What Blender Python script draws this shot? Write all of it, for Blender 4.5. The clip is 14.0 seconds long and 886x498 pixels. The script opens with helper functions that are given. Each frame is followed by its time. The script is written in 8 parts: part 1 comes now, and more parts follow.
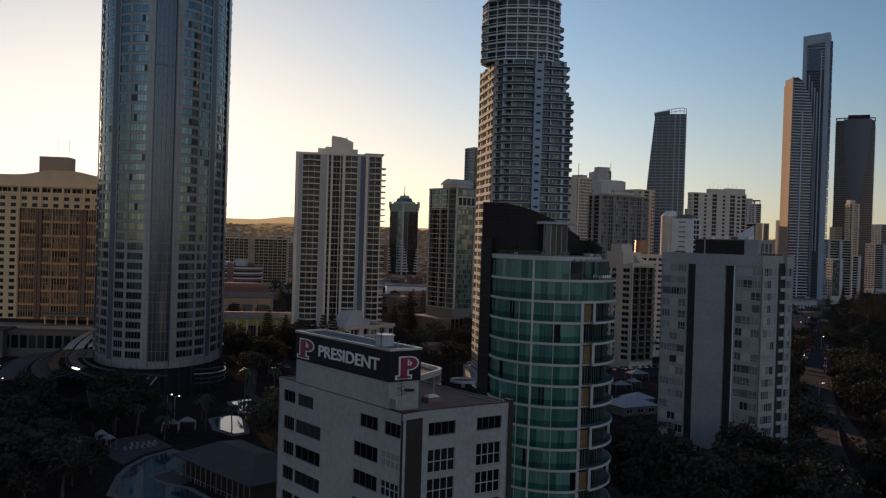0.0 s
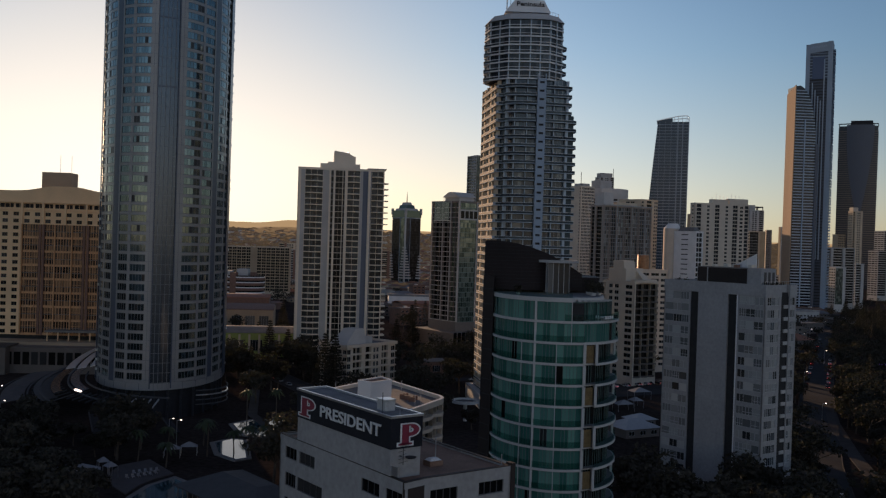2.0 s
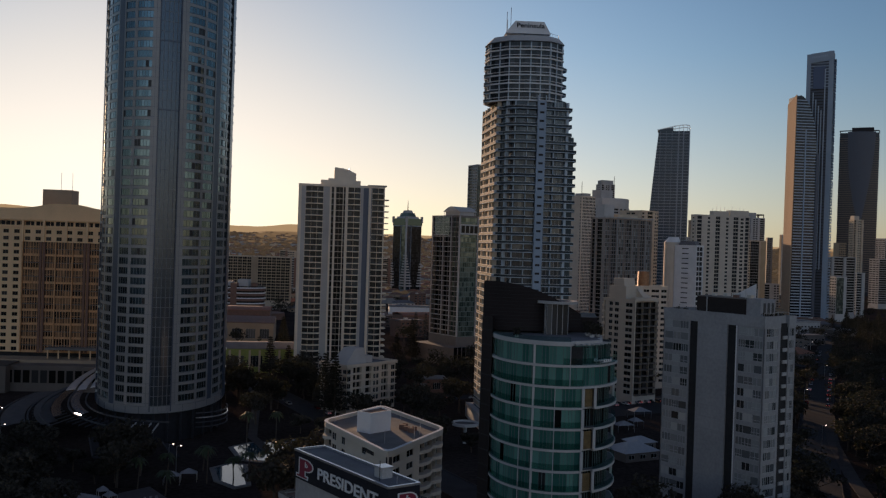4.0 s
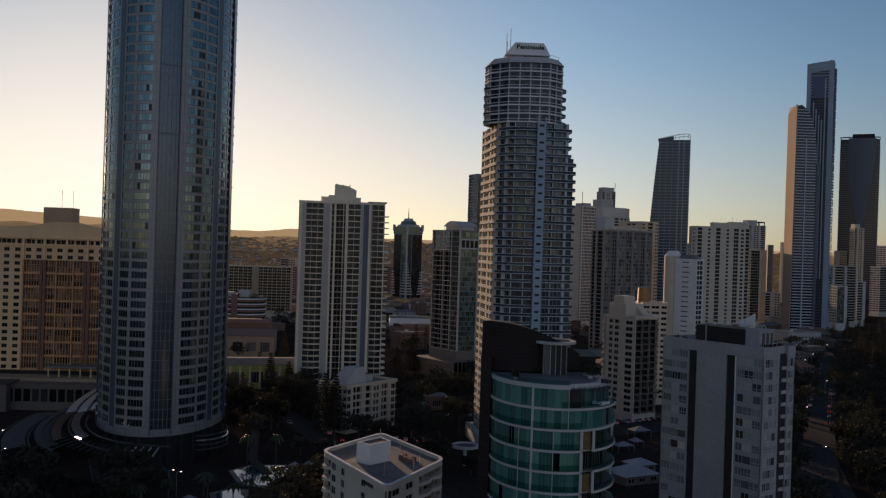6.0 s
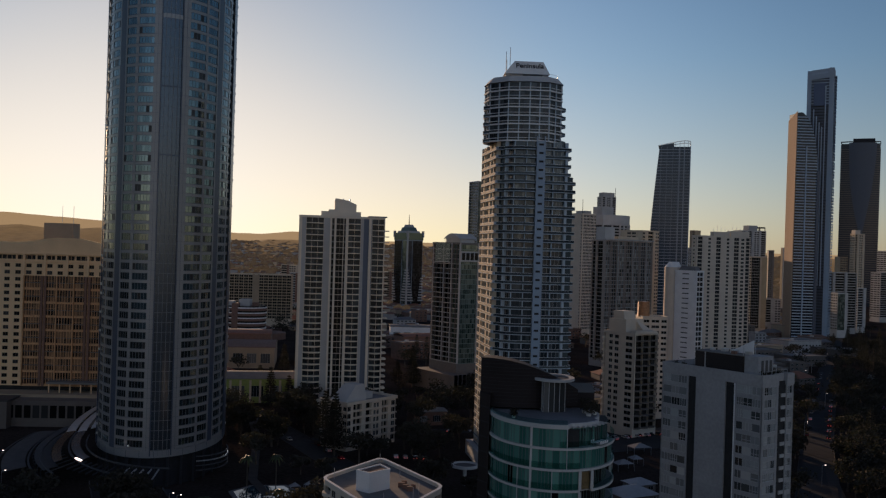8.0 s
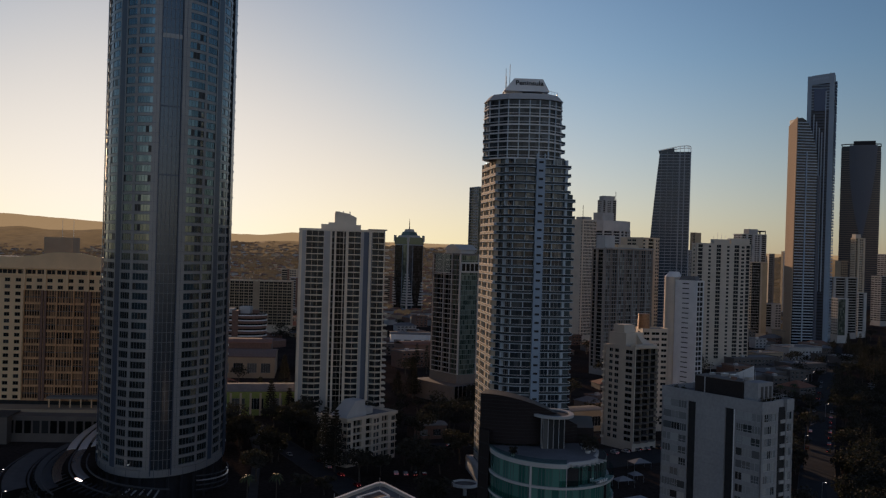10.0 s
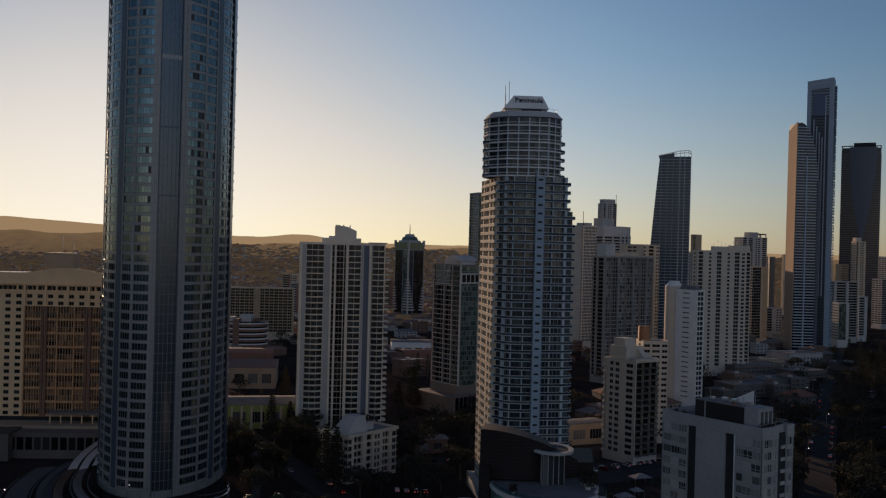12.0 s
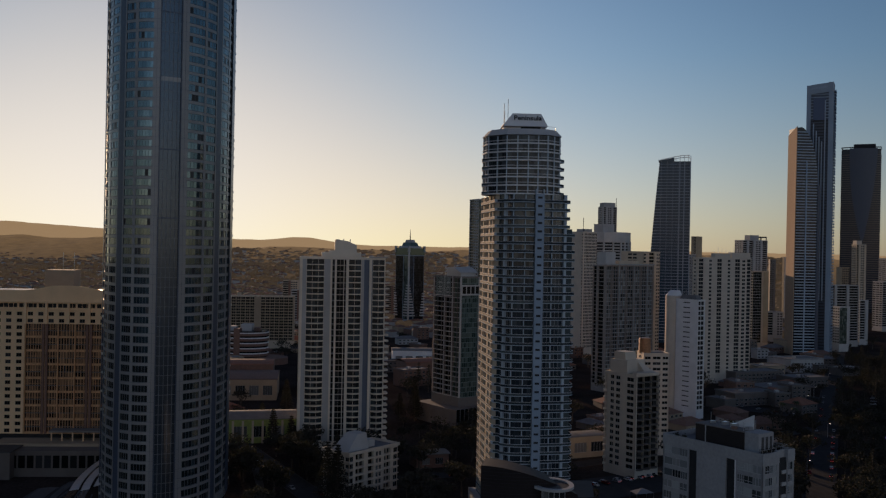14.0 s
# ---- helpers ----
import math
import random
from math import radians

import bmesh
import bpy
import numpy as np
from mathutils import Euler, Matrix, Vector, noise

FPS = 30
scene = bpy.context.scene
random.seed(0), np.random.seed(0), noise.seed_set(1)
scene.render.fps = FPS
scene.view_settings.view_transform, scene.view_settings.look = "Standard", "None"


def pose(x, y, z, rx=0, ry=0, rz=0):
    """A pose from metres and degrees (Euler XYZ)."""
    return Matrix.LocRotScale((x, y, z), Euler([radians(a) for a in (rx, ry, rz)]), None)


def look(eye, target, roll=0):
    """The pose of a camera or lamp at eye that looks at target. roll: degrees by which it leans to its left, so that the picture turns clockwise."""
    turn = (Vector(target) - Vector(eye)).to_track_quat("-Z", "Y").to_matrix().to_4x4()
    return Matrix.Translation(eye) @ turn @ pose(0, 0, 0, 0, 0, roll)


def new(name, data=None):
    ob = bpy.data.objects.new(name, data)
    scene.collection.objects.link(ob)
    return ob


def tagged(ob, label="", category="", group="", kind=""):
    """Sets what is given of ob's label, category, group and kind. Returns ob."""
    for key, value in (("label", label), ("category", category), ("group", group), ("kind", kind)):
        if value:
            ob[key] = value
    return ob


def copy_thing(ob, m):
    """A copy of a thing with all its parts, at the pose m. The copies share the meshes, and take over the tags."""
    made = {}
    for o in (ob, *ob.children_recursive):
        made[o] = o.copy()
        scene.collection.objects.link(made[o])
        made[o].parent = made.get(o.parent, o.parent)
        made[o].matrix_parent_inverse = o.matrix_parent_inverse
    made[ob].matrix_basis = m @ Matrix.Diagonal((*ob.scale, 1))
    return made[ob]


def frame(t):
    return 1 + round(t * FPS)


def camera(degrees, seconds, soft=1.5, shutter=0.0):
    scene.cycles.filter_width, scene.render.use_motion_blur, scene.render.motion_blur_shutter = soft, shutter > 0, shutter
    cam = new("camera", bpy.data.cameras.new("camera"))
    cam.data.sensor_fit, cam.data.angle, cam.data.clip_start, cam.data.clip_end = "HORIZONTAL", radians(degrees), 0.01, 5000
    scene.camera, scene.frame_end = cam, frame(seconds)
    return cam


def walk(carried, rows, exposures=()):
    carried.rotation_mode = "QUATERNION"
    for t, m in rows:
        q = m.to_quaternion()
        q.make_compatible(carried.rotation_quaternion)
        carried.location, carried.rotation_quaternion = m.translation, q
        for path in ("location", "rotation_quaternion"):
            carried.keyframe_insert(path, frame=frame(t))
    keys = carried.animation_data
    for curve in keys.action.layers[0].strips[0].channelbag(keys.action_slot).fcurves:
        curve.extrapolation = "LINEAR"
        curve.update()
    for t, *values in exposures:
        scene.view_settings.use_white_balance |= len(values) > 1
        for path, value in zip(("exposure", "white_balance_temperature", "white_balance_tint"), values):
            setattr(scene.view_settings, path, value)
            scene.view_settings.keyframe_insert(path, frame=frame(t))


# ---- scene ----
cam = camera(50.2, 14.0, soft=1.25)
U = 0.88        # metres to one unit of the site plan below
METRES, EYE, TILT, LEAN, TURN = 50.0 * U, 60.0 * U, -0.55, -1.75, 0.0
ROWS = [
    (0.0, 0.0, 0.0, 0.0, 0.0, 0.0, -0.0),
    (0.5, 0.0011, 0.0003, 0.0305, 0.05, 0.01, -0.01),
    (1.0, 0.0019, 0.001, 0.0667, 0.08, 0.05, 0.0),
    (1.5, 0.0017, 0.0032, 0.1035, 0.12, 0.08, 0.0),
    (2.0, 0.0014, 0.0062, 0.14, 0.15, 0.12, -0.05),
    (2.5, 0.0017, 0.0067, 0.1765, 0.16, 0.15, -0.09),
    (3.0, 0.0041, 0.0059, 0.2125, 0.18, 0.2, -0.11),
    (5.5, 0.0167, -0.0084, 0.396, 0.27, 0.43, -0.06),
    (6.0, 0.0185, -0.0101, 0.4308, 0.28, 0.48, -0.07),
    (6.5, 0.0208, -0.0136, 0.4655, 0.29, 0.5, -0.08),
    (7.0, 0.0231, -0.0162, 0.5005, 0.3, 0.52, -0.06),
    (7.5, 0.0249, -0.0175, 0.5352, 0.31, 0.54, -0.06),
    (8.0, 0.027, -0.0185, 0.5698, 0.33, 0.56, -0.02),
    (10.5, 0.0341, -0.0211, 0.7494, 0.38, 0.52, 0.09),
    (11.0, 0.0355, -0.0219, 0.7847, 0.38, 0.52, 0.18),
    (11.5, 0.0372, -0.0231, 0.8194, 0.39, 0.52, 0.24),
    (12.0, 0.0387, -0.0254, 0.8549, 0.41, 0.52, 0.27),
    (12.5, 0.0409, -0.0255, 0.8908, 0.42, 0.53, 0.37),
    (13.0, 0.0426, -0.0281, 0.926, 0.42, 0.54, 0.48),
    (13.5, 0.044, -0.0294, 0.9618, 0.43, 0.55, 0.57),
    (14.0, 0.0462, -0.0306, 0.9972, 0.45, 0.55, 0.65),
]
walk(cam, [(t, pose(0, 0, EYE, TILT, LEAN, TURN) @ pose(METRES * x, METRES * y, METRES * z, 90 + pitch, roll, yaw)) for t, x, y, z, yaw, pitch, roll in ROWS],
     [(0.0, 0.71, 6540, 30), (3.0, 0.58, 6440, 30), (8.0, 0.36, 6290, 30), (14.0, 0.17, 6210, 30)])

# ---- world, sun, exposure ----
SUN_AZ, SUN_EL = -19.0, 4.8          # degrees, clockwise from +y, and above the horizon
world = bpy.data.worlds.new("sky")
scene.world = world
world.use_nodes = True
wt_nodes = world.node_tree.nodes
sky = wt_nodes.new("ShaderNodeTexSky")
sky.sky_type = "NISHITA"
sky.sun_disc = False
sky.sun_elevation, sky.sun_rotation = radians(SUN_EL), radians(SUN_AZ)
sky.air_density, sky.dust_density, sky.ozone_density = 1.0, 0.4, 2.6
# thin haze evens out the glow round the sun: s / sqrt(1 + (s / GLARE)^2) in each channel
GLARE = (5.7, 5.9, 5.5)
parts_in, parts_out = wt_nodes.new("ShaderNodeSeparateColor"), wt_nodes.new("ShaderNodeCombineColor")
world.node_tree.links.new(sky.outputs[0], parts_in.inputs[0])
for i, gain in enumerate((0.905, 1.03, 1.05)):
    chain = []
    for op, value in (("MULTIPLY", 1 / GLARE[i]), ("POWER", 2.0), ("ADD", 1.0), ("POWER", -0.5), ("MULTIPLY", gain)):
        nd = wt_nodes.new("ShaderNodeMath")
        nd.operation, nd.inputs[1].default_value = op, value
        world.node_tree.links.new(chain[-1].outputs[0] if chain else parts_in.outputs[i], nd.inputs[0])
        chain.append(nd)
    last = wt_nodes.new("ShaderNodeMath")
    last.operation = "MULTIPLY"
    world.node_tree.links.new(chain[-1].outputs[0], last.inputs[0])
    world.node_tree.links.new(parts_in.outputs[i], last.inputs[1])
    world.node_tree.links.new(last.outputs[0], parts_out.inputs[i])
# away from the sun the dusk sky turns warmer and pinker
toward, turn, fade, tint = (wt_nodes.new("ShaderNode" + k) for k in ("TexCoord", "VectorMath", "MapRange", "Mix"))
turn.operation = "DOT_PRODUCT"
turn.inputs[1].default_value = (math.sin(radians(SUN_AZ)), math.cos(radians(SUN_AZ)), 0)
fade.interpolation_type = "SMOOTHSTEP"
fade.inputs["From Min"].default_value, fade.inputs["From Max"].default_value = 0.5, -0.8
tint.data_type, tint.blend_type = "RGBA", "MULTIPLY"
tint.inputs[7].default_value = (2.18, 1.70, 1.50, 1)
world.node_tree.links.new(toward.outputs["Generated"], turn.inputs[0])
world.node_tree.links.new(turn.outputs["Value"], fade.inputs["Value"])
world.node_tree.links.new(fade.outputs[0], tint.inputs[0])
# low haze pales the colours near the horizon
axes, low, grey, pale = (wt_nodes.new("ShaderNode" + k) for k in ("SeparateXYZ", "MapRange", "RGBToBW", "Mix"))
warm = wt_nodes.new("ShaderNodeVectorMath")
warm.operation = "MULTIPLY"
warm.inputs[1].default_value = (1.14, 1.03, 0.86)
low.inputs["From Min"].default_value, low.inputs["From Max"].default_value = 0.0, 0.2
low.inputs["To Min"].default_value, low.inputs["To Max"].default_value = 0.4, 0.0
pale.data_type = "RGBA"
world.node_tree.links.new(toward.outputs["Generated"], axes.inputs[0])
world.node_tree.links.new(axes.outputs["Z"], low.inputs["Value"])
world.node_tree.links.new(parts_out.outputs[0], grey.inputs[0])
world.node_tree.links.new(grey.outputs[0], warm.inputs[0])
world.node_tree.links.new(low.outputs[0], pale.inputs[0])
world.node_tree.links.new(parts_out.outputs[0], pale.inputs[6])
world.node_tree.links.new(warm.outputs[0], pale.inputs[7])
world.node_tree.links.new(pale.outputs[2], tint.inputs[6])
# and it darkens towards the zenith
climb, deepen = (wt_nodes.new("ShaderNode" + k) for k in ("MapRange", "VectorMath"))
climb.inputs["From Min"].default_value, climb.inputs["From Max"].default_value = 0.0, 0.7
climb.inputs["To Min"].default_value, climb.inputs["To Max"].default_value = 1.04, 0.5
deepen.operation = "SCALE"
world.node_tree.links.new(axes.outputs["Z"], climb.inputs["Value"])
world.node_tree.links.new(tint.outputs[2], deepen.inputs[0])
world.node_tree.links.new(climb.outputs[0], deepen.inputs["Scale"])
# overhead it is a dull mauve
lift, mauve = (wt_nodes.new("ShaderNode" + k) for k in ("MapRange", "Mix"))
lift.inputs["From Min"].default_value, lift.inputs["From Max"].default_value = 0.28, 0.6
mauve.data_type, mauve.blend_type = "RGBA", "MULTIPLY"
mauve.inputs[7].default_value = (1.46, 1.0, 0.90, 1)
world.node_tree.links.new(axes.outputs["Z"], lift.inputs["Value"])
world.node_tree.links.new(lift.outputs[0], mauve.inputs[0])
world.node_tree.links.new(deepen.outputs[0], mauve.inputs[6])
# the glow gathers round the sun's side of the sky
side, near_sun, hue, swell, gather = (wt_nodes.new("ShaderNode" + k) for k in ("MapRange", "MapRange", "Mix", "VectorMath", "VectorMath"))
side.interpolation_type = near_sun.interpolation_type = "SMOOTHSTEP"
side.inputs["From Min"].default_value, side.inputs["From Max"].default_value = 0.68, 0.94
side.inputs["To Min"].default_value, side.inputs["To Max"].default_value = 0.74, 0.98
near_sun.inputs["From Min"].default_value, near_sun.inputs["From Max"].default_value = 0.87, 0.995
hue.data_type = "RGBA"
hue.inputs[6].default_value, hue.inputs[7].default_value = (0.955, 1.01, 1.045, 1), (1.045, 0.985, 0.92, 1)
swell.operation, gather.operation = "SCALE", "MULTIPLY"
world.node_tree.links.new(turn.outputs["Value"], side.inputs["Value"])
world.node_tree.links.new(turn.outputs["Value"], near_sun.inputs["Value"])
world.node_tree.links.new(near_sun.outputs[0], hue.inputs[0])
world.node_tree.links.new(mauve.outputs[2], swell.inputs[0])
world.node_tree.links.new(side.outputs[0], swell.inputs["Scale"])
world.node_tree.links.new(swell.outputs[0], gather.inputs[0])
world.node_tree.links.new(hue.outputs[2], gather.inputs[1])
world.node_tree.links.new(gather.outputs[0], wt_nodes["Background"].inputs[0])
wt_nodes["Background"].inputs[1].default_value = 0.14
sun = new("sun", bpy.data.lights.new("sun", "SUN"))
sun.data.energy, sun.data.angle, sun.data.color = 2.8, radians(0.5), (1.0, 0.71, 0.38)
a, e = radians(SUN_AZ), radians(SUN_EL)
sun.matrix_world = look((0, 0, 300), (-math.sin(a) * math.cos(e), -math.cos(a) * math.cos(e), 300 - math.sin(e)))

# ---- materials ----


def material(name, color, rough=0.8, metal=0.0, vary=0.25, scale=0.6, fine=6.0, bump=0.15, rand=0.0, spec=0.5):
    """A surface with stains at two scales, grain and, between alike pieces, a small chance difference."""
    m = bpy.data.materials.new(name)
    m.use_nodes = True
    n, l = m.node_tree.nodes, m.node_tree.links
    b = n["Principled BSDF"]
    b.inputs["Roughness"].default_value, b.inputs["Metallic"].default_value = rough, metal
    b.inputs["Specular IOR Level"].default_value = spec
    co = n.new("ShaderNodeTexCoord")
    n1, n2 = n.new("ShaderNodeTexNoise"), n.new("ShaderNodeTexNoise")
    n1.inputs["Scale"].default_value, n2.inputs["Scale"].default_value = scale, fine
    n1.inputs["Detail"].default_value, n2.inputs["Detail"].default_value = 5, 3
    l.new(co.outputs["Object"], n1.inputs["Vector"])
    l.new(co.outputs["Object"], n2.inputs["Vector"])
    add = n.new("ShaderNodeMath")
    add.operation = "ADD"
    l.new(n1.outputs["Fac"], add.inputs[0])
    l.new(n2.outputs["Fac"], add.inputs[1])
    last = add
    if rand:
        info, mul, plus = n.new("ShaderNodeObjectInfo"), n.new("ShaderNodeMath"), n.new("ShaderNodeMath")
        mul.operation, plus.operation = "MULTIPLY_ADD", "ADD"
        mul.inputs[1].default_value, mul.inputs[2].default_value = rand, -rand / 2
        l.new(info.outputs["Random"], mul.inputs[0])
        l.new(mul.outputs[0], plus.inputs[0])
        l.new(last.outputs[0], plus.inputs[1])
        last = plus
    ramp = n.new("ShaderNodeMapRange")
    ramp.inputs["From Min"].default_value, ramp.inputs["From Max"].default_value = 0.6, 1.4
    ramp.inputs["To Min"].default_value, ramp.inputs["To Max"].default_value = 1 - vary, 1 + vary
    l.new(last.outputs[0], ramp.inputs["Value"])
    mix = n.new("ShaderNodeVectorMath")
    mix.operation = "SCALE"
    mix.inputs[0].default_value = color
    l.new(ramp.outputs[0], mix.inputs["Scale"])
    l.new(mix.outputs[0], b.inputs["Base Color"])
    if bump:
        bp = n.new("ShaderNodeBump")
        bp.inputs["Strength"].default_value, bp.inputs["Distance"].default_value = bump, 0.05
        l.new(n2.outputs["Fac"], bp.inputs["Height"])
        l.new(bp.outputs[0], b.inputs["Normal"])
    return m


def glazing(name, dark, light, share=0.25, rough=0.24, warp=0.02, spec=0.35, metal=0.0):
    """Window glass seen from outside: dark rooms, and behind a share of the panes pale curtains; slightly wavy."""
    m = bpy.data.materials.new(name)
    m.use_nodes = True
    n, l = m.node_tree.nodes, m.node_tree.links
    b = n["Principled BSDF"]
    b.inputs["Roughness"].default_value, b.inputs["Specular IOR Level"].default_value = rough, spec
    b.inputs["Metallic"].default_value = metal
    info, geo = n.new("ShaderNodeObjectInfo"), n.new("ShaderNodeNewGeometry")
    add, fr = n.new("ShaderNodeMath"), n.new("ShaderNodeMath")
    add.operation, fr.operation = "ADD", "FRACT"
    l.new(info.outputs["Random"], add.inputs[0])
    l.new(geo.outputs["Random Per Island"], add.inputs[1])
    l.new(add.outputs[0], fr.inputs[0])
    ramp = n.new("ShaderNodeValToRGB")
    ramp.color_ramp.elements[0].color, ramp.color_ramp.elements[1].color = (*dark, 1), (*light, 1)
    ramp.color_ramp.elements[0].position, ramp.color_ramp.elements[1].position = 1 - share - 0.15, 1.0
    l.new(fr.outputs[0], ramp.inputs[0])
    l.new(ramp.outputs[0], b.inputs["Base Color"])
    co, ns, bp = n.new("ShaderNodeTexCoord"), n.new("ShaderNodeTexNoise"), n.new("ShaderNodeBump")
    ns.inputs["Scale"].default_value = 0.5
    l.new(co.outputs["Object"], ns.inputs["Vector"])
    bp.inputs["Strength"].default_value, bp.inputs["Distance"].default_value = warp * 5, 0.1
    l.new(ns.outputs["Fac"], bp.inputs["Height"])
    l.new(bp.outputs[0], b.inputs["Normal"])
    return m


WHITE = material("white_render", (0.78, 0.775, 0.77), 0.85, vary=0.15, scale=0.15, rand=0.1)
OFFWHITE = material("off_white_render", (0.50, 0.495, 0.485), 0.85, vary=0.18, scale=0.12, rand=0.1)
CREAM = material("cream_render", (0.60, 0.50, 0.38), 0.9, vary=0.18, scale=0.12, rand=0.1, spec=0.08)
TAN = material("tan_render", (0.40, 0.31, 0.22), 0.85, vary=0.2, scale=0.1, rand=0.15)
GREY = material("grey_concrete", (0.42, 0.415, 0.41), 0.9, vary=0.25, scale=0.12, rand=0.15)
PANEL = material("blue_grey_panel", (0.29, 0.35, 0.42), 0.45, vary=0.15, scale=0.1, rand=0.2)
PRESW = material("weathered_white_render", (0.35, 0.34, 0.335), 0.85, vary=0.22, scale=0.1, fine=1.5)
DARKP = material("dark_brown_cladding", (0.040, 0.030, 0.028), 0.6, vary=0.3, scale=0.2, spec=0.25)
# paving darkened so that paths and kerbs carry their shade in the colour
DIMPAVE = material("worn_park_paving", (0.075, 0.068, 0.066), 0.9, vary=0.3, scale=0.3, spec=0.1)
BLADE = material("near_black_brown_cladding", (0.022, 0.016, 0.017), 0.6, vary=0.35, scale=0.25, spec=0.2)
DARKM = material("dark_metal", (0.03, 0.03, 0.035), 0.6, 0.0, vary=0.3, spec=0.2)
METAL = material("light_metal", (0.55, 0.56, 0.58), 0.3, 0.8, vary=0.15)
FRAMED = material("dark_window_frame", (0.06, 0.06, 0.065), 0.5, vary=0.1, rand=0.1)
FRAME = material("window_frame_paint", (0.45, 0.46, 0.47), 0.5, vary=0.1, rand=0.1)
ROOFM = material("grey_roof_membrane", (0.16, 0.16, 0.17), 0.8, vary=0.35, scale=0.25)
ROOFB = material("brown_roof_gravel", (0.24, 0.14, 0.10), 0.9, vary=0.35, scale=0.3)
TILE = material("terracotta_tile", (0.30, 0.13, 0.08), 0.85, vary=0.3, scale=0.4, rand=0.3)
# near-black colour on solid cores stands in for the darkness of unlit rooms
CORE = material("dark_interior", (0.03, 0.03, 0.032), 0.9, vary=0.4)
GLASS = glazing("window_glass", (0.022, 0.026, 0.030), (0.30, 0.30, 0.29), 0.35)
GLASSW = glazing("curtained_window_glass", (0.04, 0.05, 0.055), (0.42, 0.44, 0.44), 0.7)
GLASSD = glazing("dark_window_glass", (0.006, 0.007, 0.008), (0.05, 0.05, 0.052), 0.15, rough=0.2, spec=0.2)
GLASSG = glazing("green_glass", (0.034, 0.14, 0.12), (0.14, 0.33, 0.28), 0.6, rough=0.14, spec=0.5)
GLASSB = glazing("blue_tinted_glass", (0.018, 0.023, 0.030), (0.075, 0.095, 0.115), 0.4, rough=0.24, spec=0.35)
SIGN = material("black_sign_panel", (0.020, 0.021, 0.028), 0.75, vary=0.3, spec=0.15)
LETTER = material("white_sign_letter", (0.75, 0.75, 0.75), 0.5, vary=0.05, bump=0)
RED = material("dark_red_sign", (0.25, 0.02, 0.05), 0.5, vary=0.1, bump=0)
ASPHALT = material("asphalt", (0.045, 0.045, 0.048), 0.9, vary=0.3, scale=0.2, spec=0.1)
EARTH = material("dark_lawn_and_soil", (0.048, 0.038, 0.034), 0.95, vary=0.6, scale=0.03, fine=0.6, bump=0, spec=0.0)
PAVE = material("pale_paving", (0.22, 0.21, 0.20), 0.85, vary=0.25, scale=0.2, spec=0.1)
LEAF = material("leaf_green", (0.060, 0.052, 0.042), 0.9, vary=0.5, scale=0.5, fine=3, rand=0.5, spec=0.15)
BARK = material("bark", (0.10, 0.075, 0.055), 0.9, vary=0.4)

# pale metal; on the roof ribbons it stands in for reflected sky
SHELL = material("pale_curved_roofing", (0.80, 0.82, 0.82), 0.38, 0.95, vary=0.1, bump=0.05)
GREENF = material("green_grey_frame", (0.10, 0.17, 0.165), 0.4, vary=0.1)
SCREEN = material("brown_patterned_screen", (0.17, 0.115, 0.05), 0.5, 0.2, vary=0.5, scale=0.8, fine=4)
BRONZE = material("bronze_screen", (0.34, 0.17, 0.085), 0.45, 0.3, vary=0.5, scale=0.8, fine=4)
COPPER = material("warm_anodised_metal", (0.46, 0.335, 0.24), 0.85, 0.0, vary=0.15, spec=0.1)
NAVY = material("dark_blue_panel", (0.05, 0.07, 0.11), 0.35, vary=0.2, rand=0.1)
SAND = material("sand_render", (0.45, 0.36, 0.25), 0.85, vary=0.18, scale=0.12, rand=0.1)
BRICK = material("red_brown_brick", (0.21, 0.12, 0.09), 0.85, vary=0.3, rand=0.2)
LIME = material("lime_green_render", (0.30, 0.36, 0.10), 0.8, vary=0.25)
PALEROOF = material("pale_metal_roof", (0.42, 0.42, 0.42), 0.4, 0.3, vary=0.15)
BALU = glazing("balustrade_glass_grey", (0.035, 0.046, 0.054), (0.10, 0.125, 0.13), 0.5, rough=0.8, spec=0.1)
PENW = material("pale_grey_render", (0.50, 0.575, 0.64), 0.9, vary=0.15, scale=0.15, rand=0.12, spec=0.08)
PENG = glazing("balcony_door_glass", (0.040, 0.057, 0.076), (0.125, 0.155, 0.18), 0.35, rough=0.15, metal=0.3)
PENT = glazing("upper_storey_glass", (0.014, 0.019, 0.025), (0.085, 0.10, 0.115), 0.35, rough=0.18, metal=0.1)


def clear_glass():
    m = bpy.data.materials.new("clear_balustrade_glass")
    m.use_nodes = True
    n, l = m.node_tree.nodes, m.node_tree.links
    n.remove(n["Principled BSDF"])
    tr, gl, mx = (n.new("ShaderNode" + k) for k in ("BsdfTransparent", "BsdfGlossy", "MixShader"))
    tr.inputs[0].default_value = (0.72, 0.86, 0.84, 1)
    gl.inputs["Roughness"].default_value = 0.15
    mx.inputs[0].default_value = 0.03
    l.new(tr.outputs[0], mx.inputs[1])
    l.new(gl.outputs[0], mx.inputs[2])
    l.new(mx.outputs[0], n["Material Output"].inputs[0])
    return m


CLEAR = clear_glass()
SEA = material("sea_water", (0.012, 0.024, 0.034), 0.6, vary=0.4, scale=0.02, fine=0.15, bump=0.6, spec=0.2)
POOL = material("pool_water", (0.03, 0.07, 0.09), 0.05, vary=0.2, scale=0.2, fine=1.0, bump=0.05)
SAIL = material("pale_canvas", (0.27, 0.27, 0.28), 0.8, vary=0.12)
PALM = material("palm_frond", (0.05, 0.07, 0.03), 0.6, vary=0.5, rand=0.4)
GLOW = bpy.data.materials.new("lamp_glass")
GLOW.use_nodes = True
